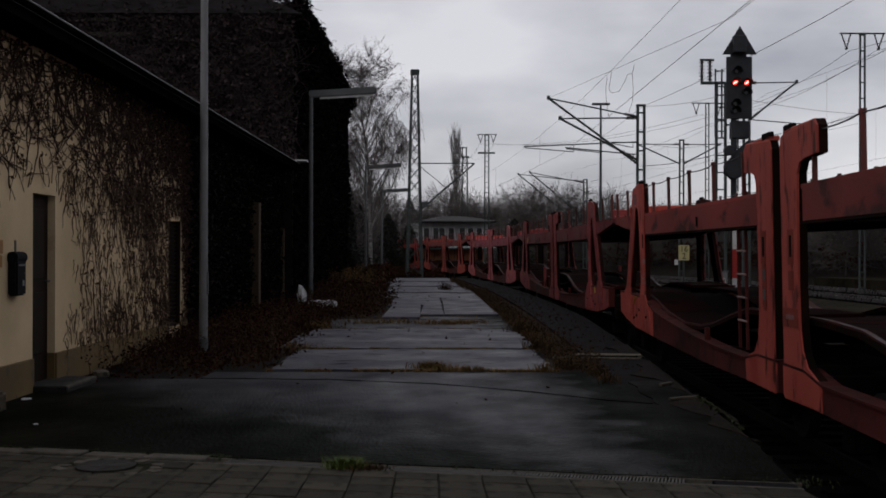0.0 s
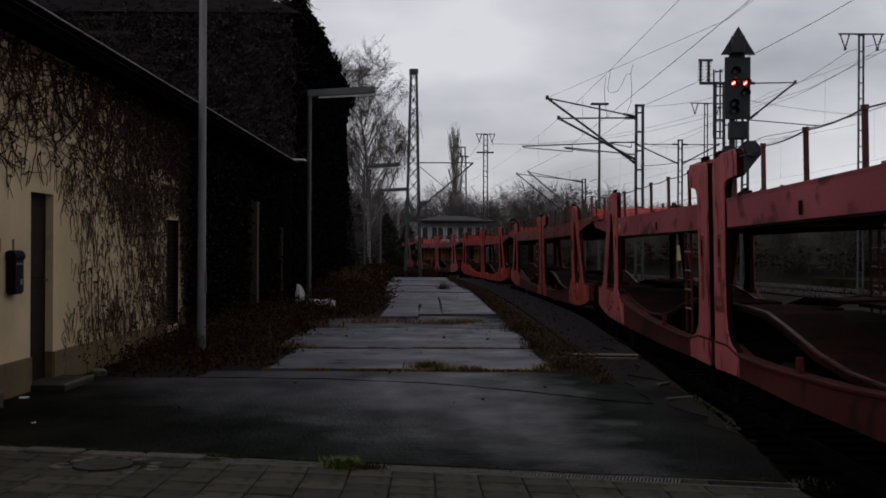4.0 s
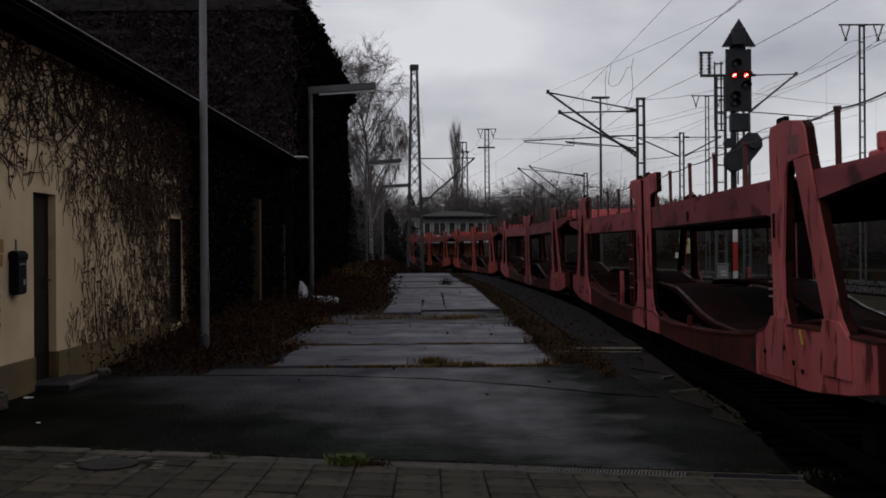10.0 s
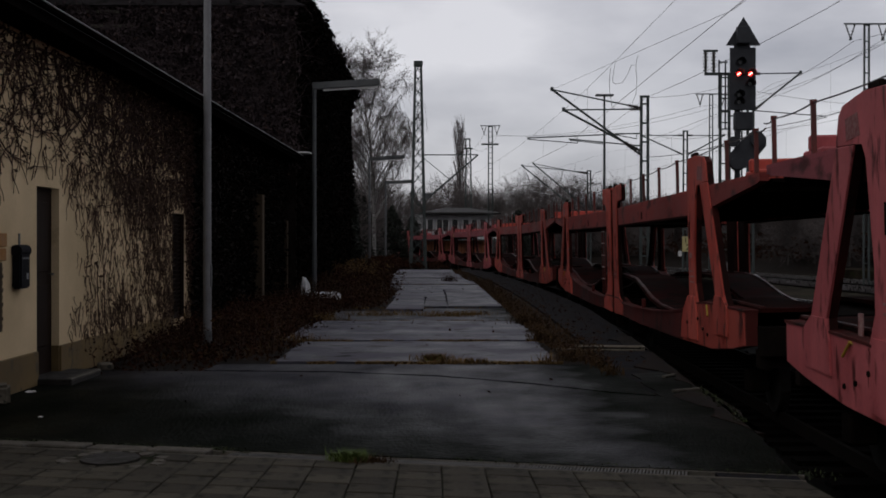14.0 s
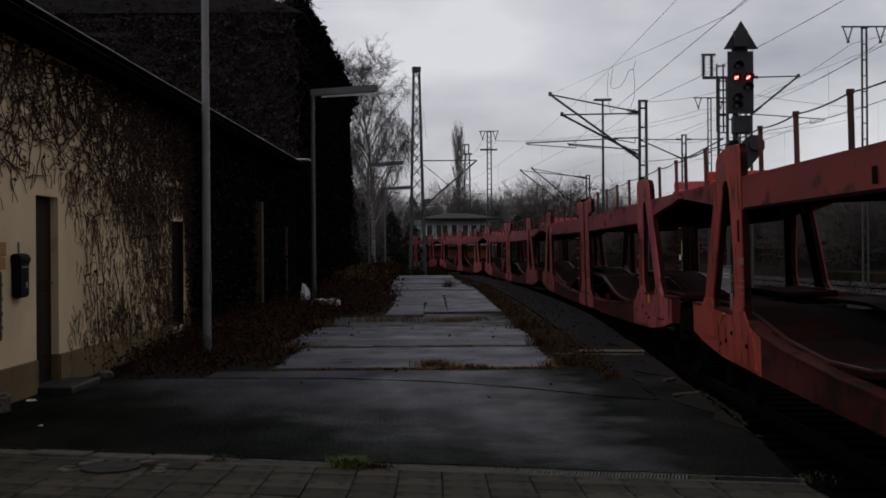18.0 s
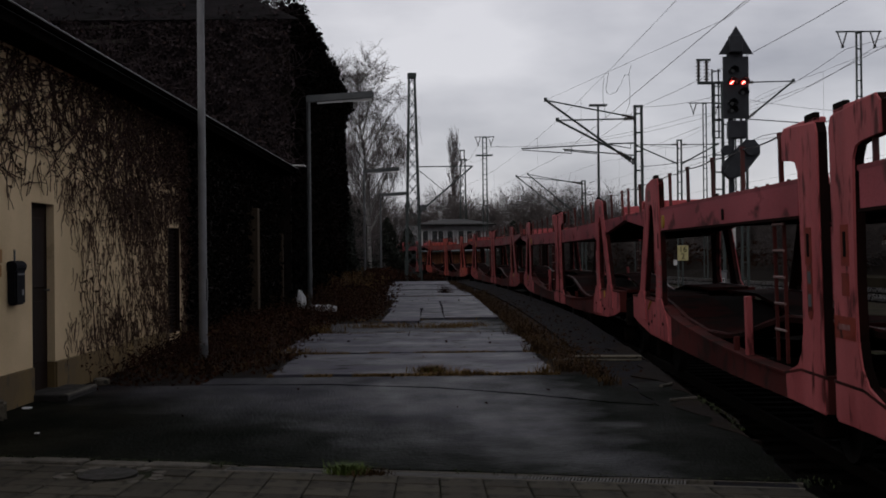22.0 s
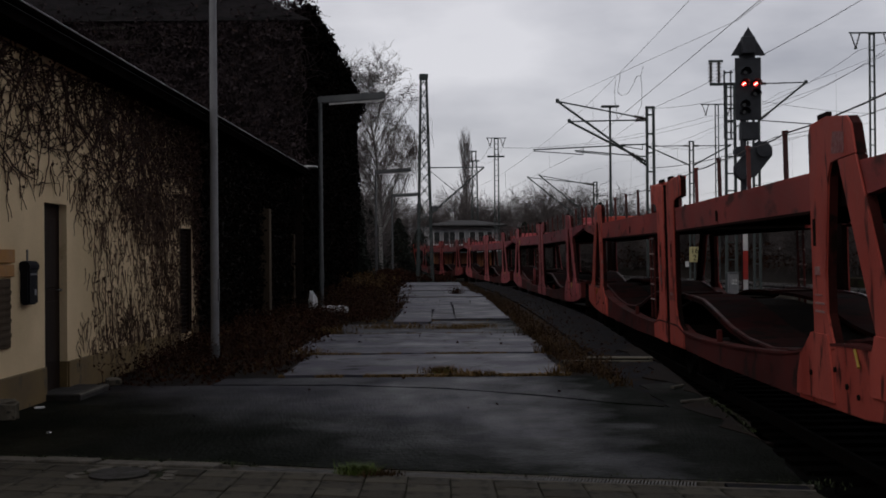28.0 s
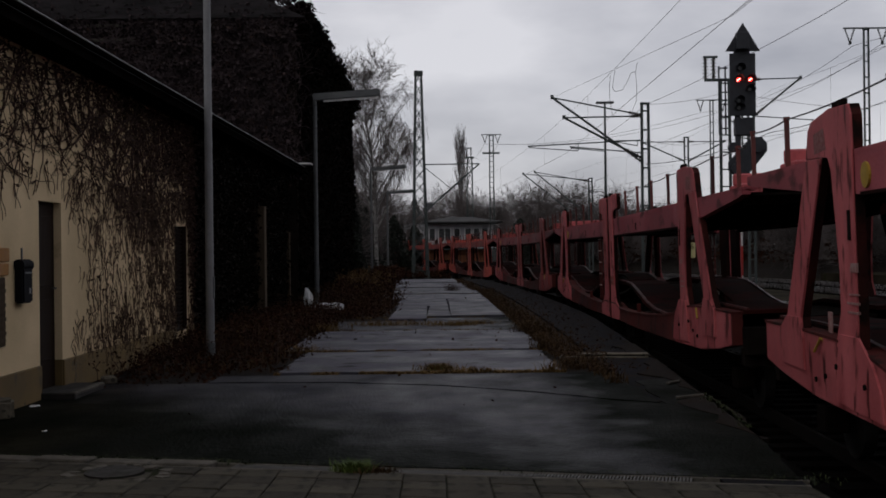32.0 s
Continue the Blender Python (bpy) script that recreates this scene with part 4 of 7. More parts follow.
        # sloping wheel guide at the side of the lower deck
        gpts = [(0.3, 1.5), (1.2, 1.5), (2.2, 1.47), (3.0, 1.36), (4.2, 1.17), (5.2, 1.08), (6.5, 1.05), (8.0, 1.15), (9.2, 1.31), (10.3, 1.42), (11.2, 1.42), (12.6, 1.41)]
        part("wheel_track", plate(B(), gpts + [(y, z - 0.05) for y, z in gpts[::-1]], *sorted((sx * 0.42, sx * 1.27))), M_FLOOR, w, "curved dark red lower wheel track")
        part("track_rim", plate(B(), [(y, z + 0.026) for y, z in gpts] + [(y, z + 0.005) for y, z in gpts[::-1]], *sorted((sx * 1.2, sx * 1.25))), M_WETRED, w)
        # axle boxes, springs and wheels
        for y in (1.4, 11.4):
            bm = rod(B(), (sx * 0.7, y, 0.42), (sx * 0.83, y, 0.42), 0.42, n=24)
            wheel = part("wheel", bm, M_TREAD, w)
            bm = box(B(), *sorted((sx * 0.9, sx * 1.16)), y - 0.16, y + 0.16, 0.28, 0.56, 0.02)
            part("axle_box", bm, M_DARKSTEEL, wheel)
            bm = B()
            for k in range(4):
                box(bm, *sorted((sx * 0.98, sx * 1.08)), y - 0.6 + 0.12 * k, y + 0.6 - 0.12 * k, 0.6 + 0.03 * k, 0.628 + 0.03 * k)
            part("leaf_spring", bm, M_DARKSTEEL, wheel)
        # buffer
        bm = rod(B(), (sx * 0.875, 12.85, 1.03), (sx * 0.875, 13.3, 1.03), 0.11, n=12)
        buf = part("buffer", bm, M_DARKSTEEL, w)
        bm = rod(B(), (sx * 0.875, 13.3, 1.03), (sx * 0.875, 13.45, 1.03), 0.07, n=12)
        rod(bm, (sx * 0.875, 13.44, 1.03), (sx * 0.875, 13.49, 1.03), 0.23, 0.21, n=16)
        part("buffer_head", bm, M_TREAD, buf)
        if ladder:
            lad = part("ladder", beam(B(), (sx * 1.38, 1.62, 1.02), (sx * 1.38, 1.62, 3.3), 0.035, 0.035), M_GRIME, w)
            part("ladder_stile", beam(B(), (sx * 1.38, 2.0, 1.02), (sx * 1.38, 2.0, 2.82), 0.035, 0.035), M_GRIME, lad)
            for k in range(6):
                part("rung", rod(B(), (sx * 1.395, 1.6, 1.36 + 0.28 * k), (sx * 1.395, 2.02, 1.36 + 0.28 * k), 0.014, n=6), M_RUNG, lad, "rung with its paint worn pale")
            rail = [((sx * 1.38, y, z), 0.016) for y, z in ((1.62, 3.3), (1.58, 3.36), (1.5, 3.4), (1.38, 3.41))]
            piece("grab_rail", mesh_of("grab_rail", *tubes([rail], 6), M_GRIME), lad)
    part("floor_plate", plate(B(), [(y, z - 0.1) for y, z in gpts] + [(y, z - 0.13) for y, z in gpts[::-1]], -0.42, 0.42), M_DARKSTEEL, w)
    for y in (1.4, 11.4):
        part("axle", rod(B(), (-0.7, y, 0.42), (0.7, y, 0.42), 0.08, n=10), M_DARKSTEEL, w)
    bm = B()
    box(bm, -0.35, 0.35, 0.05, 12.7, 0.66, 0.86)
    for y in (0.5, 3.2, 6.4, 9.2, 12.5):
        box(bm, -1.3, 1.3, y, y + 0.18, 0.7, 0.92)
    part("underframe", bm, M_DARKSTEEL, w)
    bm = B()
    box(bm, -1.3, 1.3, 12.6, 12.85, 0.86, 1.2)
    part("headstock", bm, M_DARKSTEEL, w)
    # upper deck of cross bearers and plating
    fl = [(0.95, 2.83), (13.2, 2.87)]
    deck = part("upper_deck", plate(B(), [(y, z + lift + 0.02) for y, z in fl] + [(y, z + lift - 0.02) for y, z in fl[::-1]], -1.25, 1.25), M_DARKSTEEL, w)
    for y in np.arange(1.2, 13.2, 1.3):
        part("cross_bearer", box(B(), -1.3, 1.3, y, y + 0.1, deck_top(y, lift) - (0.34 if y < 9.7 else 0.2), deck_top(y, lift) - 0.1), M_DARKSTEEL, deck)
    bm = B()
    box(bm, -1.22, 1.22, 11.8, 12.5, 2.9 + lift, 3.04 + lift, 0.02)
    box(bm, -1.25, 1.25, 12.1, 12.2, 3.02 + lift, 3.18 + lift, 0.02)
    part("wheel_stop", bm, p, w)
    bm = B()
    rod(bm, (0, 12.85, 0.98), (0, 13.4, 0.95), 0.05, n=8)
    rod(bm, (0.12, 12.85, 0.9), (0.1, 13.2, 0.55), 0.025, n=6)
    part("screw_coupling", bm, M_DARKSTEEL, w)
    return w


RUN = (-0.00065618, 0.47210545, 0.00166767)    # wagons passed after t seconds, slowing gently
WAGON = 27.0
PAINT_OF = {-1: "faded", 0: "orange", 1: "dull", 2: "faded", 3: "orange", 4: "fresh", 5: "faded", 6: "faded", 7: "orange", 8: "orange", 9: "faded", 10: "faded", 11: "faded", 12: "dull", 13: "orange", 14: "faded", 15: "faded", 16: "dull", 17: "orange", 18: "orange", 19: "faded"}
LIFT_OF = {0: -0.05, 1: -0.03, 2: -0.04, 3: 0.1, 4: 0.03, 5: -0.05, 6: 0.11, 7: 0.05, 8: 0.1, 9: 0.1, 12: 0.1, 13: 0.04, 14: 0.1}    # upper decks stand at slightly different heights
LABELS = {"faded": "two-deck car carrier wagon, faded pinkish-red paint, empty", "fresh": "two-deck car carrier wagon, bright fresh red paint, empty",
          "orange": "two-deck car carrier wagon, weathered orange-red paint, empty", "dull": "two-deck car carrier wagon, dull brownish-red paint, empty"}


CANT = 1.3    # the outer rail is raised in the curve, so the train leans towards the platform
# where single wagons stand off the even spacing, in metres
SLACK = {4: -0.05, 5: 0.13, 6: 0.3, 7: 0.25, 8: 0.21, 9: 0.14, 10: 0.04, 11: 0.02, 12: -0.1, 13: 0.04, 14: 0.07}


def joint_s(k, t):
    return S_JOINT + WAGON * (k - np.polyval(RUN, t)) + SLACK.get(k, 0.0)


def half_pose(k, t, sign):
    s = joint_s(k, t)
    ax, ay, _ = on_track(s)
    bx, by, _ = on_track(s + sign * 13.0)
    return pose(ax, ay, RAIL_Z, 0, -sign * CANT, math.degrees(math.atan2(by - ay, bx - ax)) - 90)


JOG = {5: 0.25, 9: 0.24}    # wagons whose joint stands off the middle
GUARDED = {1, 5, 10, 11, 14}    # wagons with a guard post beside the ladder
PATCHED = {9, 10, 12}    # wagons with a repainted end frame
TRAIN = []


def make_train():
    masters = {}
    for k in sorted(PAINT_OF):
        for sign in (-1, 1):
            key = (PAINT_OF[k], sign, LIFT_OF.get(k, 0.0), k in GUARDED, k in PATCHED, JOG.get(k, 0.0))
            m = half_pose(k, 0.0, sign)
            if key not in masters:
                ob = wagon_half(PAINT_OF[k], sign > 0, LABELS[PAINT_OF[k]], LIFT_OF.get(k, 0.0), k in GUARDED and sign > 0, k in PATCHED and sign < 0, JOG.get(k, 0.0))
                ob.matrix_basis = m
                masters[key] = ob
            else:
                ob = copy_thing(masters[key], m)
            TRAIN.append((ob, k, sign))


make_train()


# ---- platform lamps ----
def platform_lamp(m, paint, h=6.05):
    lamp = thing("platform_lamp", m, "grey steel platform lamp with a long flat luminaire", "street lamp", "platform lamps")
    bm = B()
    rod(bm, (0, 0, 0), (0, 0, h), 0.066, 0.055, 14)
    part("post", bm, paint, lamp)
    part("base_flange", rod(B(), (0, 0, 0), (0, 0, 0.22), 0.078, 0.072, 14), M_POLE2, lamp)
    part("door_flap", box(B(), 0.05, 0.072, -0.035, 0.035, 0.9, 1.25, 0.004), M_POLE2, lamp)
    bm = B()
    beam(bm, (-0.06, 0, h - 0.02), (1.84, 0, h + 0.1), 0.2, 0.14, up=(0, 1, 0))
    bmesh.ops.bevel(bm, geom=list(bm.edges), offset=0.02, segments=2, affect="EDGES")
    arm = part("luminaire", bm, M_POLE2, lamp)
    part("diffuser", beam(B(), (0.25, 0, h - 0.085), (1.78, 0, h + 0.012), 0.14, 0.03, up=(0, 1, 0)), M_WHITE, arm, "opal diffuser, unlit")
    part("end_cap", box(B(), 1.84, 1.865, -0.07, 0.07, h + 0.03, h + 0.17, 0.008), M_POLE, arm)
    return lamp


for x, y in ((-3.5, 19.0), (-3.33, 34.5), (-3.28, 64.0), (-3.15, 83.0)):
    platform_lamp(pose(x, y, 0.0 if y < 70 else -0.3), M_POLE if y < 30 else M_POLE2)


# ---- light signal ----
def main_signal():
    s = thing("light_signal", pose(7.66, 30.0, 0), "black railway light signal showing two red lights", "railway signal")
    part("mast", rod(B(), (-0.09, 0.12, -0.85), (-0.09, 0.12, 4.95), 0.075, n=14), M_SIGNAL, s)
    for z0, z1, c in ((1.66, 2.38, 0), (0.94, 1.66, 1), (0.58, 0.94, 0)):
        part("mast_plate", box(B(), -0.15, -0.03, 0.005, 0.03, z0, z1, 0.004), M_REDPAINT if c else M_WHITE, s, "red mast plate" if c else "white mast plate")
    part("mast_foot", box(B(), -0.3, 0.12, -0.1, 0.34, -0.9, -0.6, 0.02), M_CEMENT, s)
    bm = B()
    box(bm, -0.31, 0.33, -0.02, 0.03, 4.88, 6.42, 0.012)
    board = part("main_board", bm, M_SIGNAL, s)
    bm = B()
    box(bm, -0.16, 0.28, 0.0, 0.3, 4.4, 4.84, 0.02)
    part("junction_box", bm, M_SIGNAL, s)
    for x, z, lit in ((-0.1, 5.77, 1), (0.19, 5.77, 1), (-0.07, 6.05, 0), (0.17, 5.52, 0), (-0.1, 5.25, 0), (-0.1, 5.07, 0)):
        part("lens", rod(B(), (x, -0.021, z), (x, -0.05, z), 0.047, n=18), M_RED if lit else M_LENS, board, "glowing red lens" if lit else "dark unlit lens")
        if lit:
            bm = beam(B(), (x - 0.04, -0.053, z - 0.03), (x + 0.04, -0.053, z + 0.03), 0.03, 0.006, up=(0, 1, 0))
            part("bright_core", bm, M_CORE, board, "bright filament core of the red light")
        bm = B()
        vs = []
        for yy, r in ((-0.02, 0.105), (-0.24, 0.115)):
            for k in range(9):
                a = math.radians(-20 + 220 * k / 8)
                vs.append(bm.verts.new((x + r * math.cos(a), yy, z + r * math.sin(a))))
        for k in range(8):
            bm.faces.new((vs[k], vs[k + 1], vs[10 + k], vs[9 + k]))
        bmesh.ops.solidify(bm, geom=list(bm.faces), thickness=0.008)
        part("hood", bm, M_SIGNAL, board)
    # triangular speed indicator on top
    bm = B()
    a = [bm.verts.new(p) for p in ((-0.4, 0.0, 6.48), (0.45, 0.0, 6.48), (0.03, 0.0, 7.18))]
    b = [bm.verts.new(p) for p in ((-0.4, 0.05, 6.48), (0.45, 0.05, 6.48), (0.03, 0.05, 7.18))]
    bm.faces.new(a), bm.faces.new(b)
    for i in range(3):
        bm.faces.new((a[i], a[(i + 1) % 3], b[(i + 1) % 3], b[i]))
    tri = part("speed_indicator", bm, M_SIGNAL, s, "triangular unlit speed indicator")
    part("indicator_box", box(B(), -0.17, 0.14, -0.22, 0.0, 6.5, 6.92, 0.015), M_SIGNAL, tri)
    part("bracket", box(B(), -0.2, 0.2, 0.02, 0.06, 6.4, 6.5), M_SIGNAL, s)
    # distant signal below, a slanting plate with rounded lamp housings
    o = [(0.08, 4.23), (0.22, 4.35), (0.45, 4.35), (0.58, 4.19), (0.58, 4.0), (0.17, 3.49), (-0.18, 3.35), (-0.38, 3.53), (-0.38, 3.74), (-0.06, 4.09)]
    bm = B()
    lo = [bm.verts.new((x, -0.06, z)) for x, z in o]
    hi = [bm.verts.new((x, -0.02, z)) for x, z in o]
    bm.faces.new(lo), bm.faces.new(hi)
    for i in range(len(o)):
        j = (i + 1) % len(o)
        bm.faces.new((lo[i], lo[j], hi[j], hi[i]))
    ds = part("distant_board", bm, M_SIGNAL, s, "slanting black distant signal board, unlit")
    for x, z, r in ((-0.27, 4.09, 0.125), (0.33, 4.12, 0.16), (-0.18, 3.56, 0.15)):
        part("lamp_housing", rod(B(), (x, -0.2, z), (x, -0.04, z), r, n=18), M_SIGNAL, ds)
    # access ladder and cage
    bm = B()
    for x in (-0.36, -0.52):
        beam(bm, (x, 0.25, 4.45), (x, 0.25, 6.15), 0.035, 0.035)
    lad = part("ladder", bm, M_SIGNAL, s)
    for k in range(6):
        part("rung", beam(B(), (-0.52, 0.25, 4.6 + 0.3 * k), (-0.3, 0.25, 4.6 + 0.3 * k), 0.03, 0.03), M_SIGNAL, lad)


main_signal()


# ---- masts ----
def frame_mast(bm, x, y, z0, z1, w, chord=0.09, gap=0.75, axis="x"):
    """Two channel chords with flat battens between them."""
    dx, dy = (w / 2, 0) if axis == "x" else (0, w / 2)
    for k in (-1, 1):
        beam(bm, (x + k * dx, y + k * dy, z0), (x + k * dx * 0.85, y + k * dy * 0.85, z1), chord, 0.16)
    z = z0 + 0.5
    while z < z1:
        beam(bm, (x - dx, y - dy, z), (x + dx, y + dy, z), 0.1, 0.06)
        z += gap
    box(bm, x - dx - 0.03, x + dx + 0.03, y - 0.1, y + 0.1, z1 - 0.05, z1 + 0.03)
    return bm


def insulator(bm, a, b, r=0.06, n=5):
    a, b = Vector(a), Vector(b)
    rod(bm, a, b, r * 0.5, n=6)
    for k in range(n):
        f = (k + 0.5) / n
        p, d = a.lerp(b, f), (b - a).normalized() * 0.018
        rod(bm, p - d, p + d, r, n=8)
    return bm


def catenary_mast(x, y, top, arms, label, w=0.3):
    """A framed mast with tubular arms; arms: (tip x, tip z, root z, strut z)."""
    m = thing("catenary_mast", pose(x, y, 0), label, "catenary mast", "catenary masts")
    part("mast", frame_mast(B(), 0, 0, -0.9, top, w), M_MAST, m)
    part("foundation", box(B(), -0.35, 0.35, -0.35, 0.35, -0.95, -0.72, 0.02), M_CEMENT, m)
    for tx, tz, rz, sz in arms:
        sgn = 1 if tx < 0 else -1
        d = -sgn * w / 2
        part("top_tube", rod(B(), (d, 0, rz), (tx, 0, tz), 0.03, n=8), M_MAST, m)
        part("strut", rod(B(), (d, 0, sz), (tx, 0, tz), 0.045, n=8), M_MAST, m)
        f = 0.2
        part("strut_insulator", insulator(B(), (d, 0, sz), (d + (tx - d) * f, 0, sz + (tz - sz) * f), 0.085), M_INSUL, m)
        part("tube_insulator", insulator(B(), (d, 0, rz), (d + (tx - d) * 0.14, 0, rz + (tz - rz) * 0.14), 0.075), M_INSUL, m)
        part("messenger_clamp", box(B(), tx - 0.06, tx + 0.06, -0.05, 0.05, tz - 0.06, tz + 0.1), M_MAST, m)
    return m


def registration(x0, x1, y, z0, z1):
    m = thing("registration_arm", pose(0, 0, 0), "thin steel registration arm holding the contact wire", "catenary arm", "registration arms")
    part("tube", rod(B(), (x0, y, z0), (x1, y, z1), 0.025, n=8), M_MAST, m)
    e = 0.33
    part("steady_arm", rod(B(), (x0 + 0.05, y, z0 - 0.05), (x0 + (x1 - x0) * e + 0.5, y, z0 - 0.2), 0.018, n=6), M_MAST, m)
    part("drop_bracket", rod(B(), (x0 + (x1 - x0) * e + 0.5, y, z0 - 0.2), (x0 + (x1 - x0) * e + 0.5, y, z0 + (z1 - z0) * e), 0.015, n=6), M_MAST, m)


MB = 48.0
catenary_mast(8.39, MB, 7.4, [(-3.66, 7.66, 6.95, 5.1), (-3.2, 6.86, 6.9, 5.25)], "weathered framed catenary mast with two tubular arms")
registration(3.75, 8.25, MB, 5.75, 5.95)
registration(5.4, 8.25, MB + 0.05, 5.72, 5.45)
registration(7.2, 8.3, MB - 0.1, 5.92, 5.92)
catenary_mast(12.4, 96.0, 7.35, [(-5.3, 7.75, 7.2, 3.6), (-4.4, 7.9, 7.1, 4.4)], "framed catenary mast by the curve")
catenary_mast(17.1, 82.0, 9.2, [(-3.0, 8.9, 8.9, 7.6), (2.6, 8.9, 8.9, 7.6)], "slim framed catenary mast between the far tracks")
catenary_mast(15.2, 58.0, 9.9, [(2.4, 9.75, 9.7, 7.95)], "framed catenary mast behind the light signal")
registration(18.8, 15.35, 58.0, 7.68, 7.95)


def feeder_mast(x, y, top, label, lower=True, a=1.3):
    m = thing("feeder_mast", pose(x, y, 0), label, "feeder mast", "feeder masts")
    part("mast", frame_mast(B(), 0, 0, -0.9, top, 0.3 if y < 110 else 0.46, 0.07 if y < 110 else 0.12, 0.9 if y < 110 else 0.55), M_MAST, m)
    part("crossarm", box(B(), -a, a, -0.05, 0.05, top, top + 0.08), M_MAST, m)
    for k in (-1, 1):
        part("insulator", insulator(B(), (k * (a - 0.1), 0, top), (k * (a - 0.38), 0, top - 0.8), 0.065), M_INSUL, m)
        part("insulator", insulator(B(), (k * (a - 0.62), 0, top), (k * (a - 0.38), 0, top - 0.8), 0.065), M_INSUL, m)
        part("clamp", box(B(), k * (a - 0.38) - 0.05, k * (a - 0.38) + 0.05, -0.12, 0.12, top - 0.88, top - 0.78), M_MAST, m)
    if lower:
        part("lower_arm", box(B(), -0.95, 0.85, -0.05, 0.05, top - 2.0, top - 1.82), M_MAST, m)
    return m


feeder_mast(24.7, 69.0, 14.05, "tall framed feeder mast with V-shaped insulators", False)
feeder_mast(23.2, 101.0, 14.0, "tall framed feeder mast with V-shaped insulators", False)
feeder_mast(6.15, 128.0, 13.95, "tall framed feeder mast beyond the curve", True, 1.05)


def far_mast(x, y, top):
    m = thing("braced_mast", pose(x, y, 0), "distant braced steel mast with switchgear on its head", "catenary mast")
    for sx in (-1, 1):
        for sy in (-1, 1):
            part("leg", beam(B(), (sx * 0.5, sy * 0.3, -0.9), (sx * 0.3, sy * 0.2, top), 0.15, 0.15), M_MAST, m)
    n = 16
    for i in range(n):
        za, zb = -0.9 + (top + 0.9) * i / n, -0.9 + (top + 0.9) * (i + 1) / n
        wa, wb = 0.5 - 0.2 * i / n, 0.5 - 0.2 * (i + 1) / n
        bm = beam(B(), (-wa, -0.25, za), (wb, -0.25, zb), 0.1, 0.06)
        beam(bm, (wa, -0.25, za), (-wb, -0.25, zb), 0.1, 0.06)
        part("lacing", bm, M_MAST, m)
    part("head_bar", box(B(), -0.55, 0.6, -0.1, 0.1, top - 0.1, top + 0.1), M_MAST, m)
    for k in (-0.35, 0.2):
        part("insulator", insulator(B(), (k, 0, top + 0.05), (k, 0, top + 1.2), 0.15, 5), M_INSUL, m)
    part("top_link", box(B(), -0.5, 0.3, -0.08, 0.08, top + 1.2, top + 1.35), M_MAST, m)


far_mast(4.95, 165.0, 14.5)


def switch_mast(x, y, top):
    """A heavier mast with switchgear insulators on its head."""
    m = thing("switch_mast", pose(x, y, 0), "framed mast carrying upright switch insulators", "catenary mast")
    part("mast", frame_mast(B(), 0, 0, -0.9, top, 0.5, 0.12, 0.85), M_MAST, m)
    part("bracket", box(B(), -1.0, 0.6, -0.06, 0.06, top - 0.1, top + 0.04), M_MAST, m)
    for k in (-0.95, -0.55):
        part("insulator", insulator(B(), (k, 0, top + 0.05), (k, 0, top + 1.05), 0.13, 6), M_INSUL, m)
    part("switch_bar", box(B(), -1.05, -0.35, -0.05, 0.05, top + 1.05, top + 1.16), M_MAST, m)
    for z in (top - 1.2, top - 2.1):
        part("side_arm", rod(B(), (0.25, 0, z), (1.15, 0, z + 0.02), 0.035, n=6), M_MAST, m)
    part("side_rail", rod(B(), (0.85, 0, top - 5.4), (0.85, 0, top + 0.4), 0.04, n=6), M_MAST, m)
    part("side_rail", rod(B(), (1.12, 0, top - 5.0), (1.12, 0, top - 0.3), 0.04, n=6), M_MAST, m)


switch_mast(14.45, 60.0, 10.0)


def lattice_mast(x, y, h, w0, w1):
    """A tapering four-legged mast with crossed laces, and a bracket arm."""
    m = thing("lattice_mast", pose(x, y, 0, 0, 0, 8), "tapering crossed-lattice steel mast", "lattice mast")
    z0 = -0.9
    for sx in (-1, 1):
        for sy in (-1, 1):
            part("leg", beam(B(), (sx * w0 / 2, sy * w0 / 2, z0), (sx * w1 / 2, sy * w1 / 2, h), 0.088, 0.088), M_MAST, m)
    n = 17
    bm = B()
    for i in range(n):
        f0, f1 = (i / n) ** 0.9, ((i + 1) / n) ** 0.9
        za, zb = z0 + (h - z0) * f0, z0 + (h - z0) * f1
        wa, wb = (w0 + (w1 - w0) * f0) / 2, (w0 + (w1 - w0) * f1) / 2
        for s in (-1, 1):
            beam(bm, (-wa, s * wa, za), (wb, s * wb, zb), 0.04, 0.03)
            beam(bm, (wa, s * wa, za), (-wb, s * wb, zb), 0.04, 0.03)
            beam(bm, (s * wa, -wa, za), (s * wb, wb, zb), 0.025, 0.02)
    part("lacing", bm, M_MAST, m)
    part("cap", box(B(), -w1 / 2 - 0.08, w1 / 2 + 0.08, -w1 / 2 - 0.08, w1 / 2 + 0.08, h - 0.25, h + 0.06), M_MAST, m)
    part("bracket_tube", rod(B(), (0.3, 0, 7.05), (3.75, 0, 7.1), 0.035, n=6), M_MAST, m)
    part("bracket_strut", rod(B(), (0.4, 0, 4.2), (3.75, 0, 7.1), 0.05, n=6), M_MAST, m)
    part("bracket_stay", rod(B(), (0.3, 0, 6.9), (2.4, 0, 5.2), 0.02, n=6), M_MAST, m)
    part("signboard", box(B(), 0.3, 0.8, -0.05, 0.0, 4.35, 4.7), M_POLE2, m)


lattice_mast(-0.85, 75.0, 12.75, 0.95, 0.34)


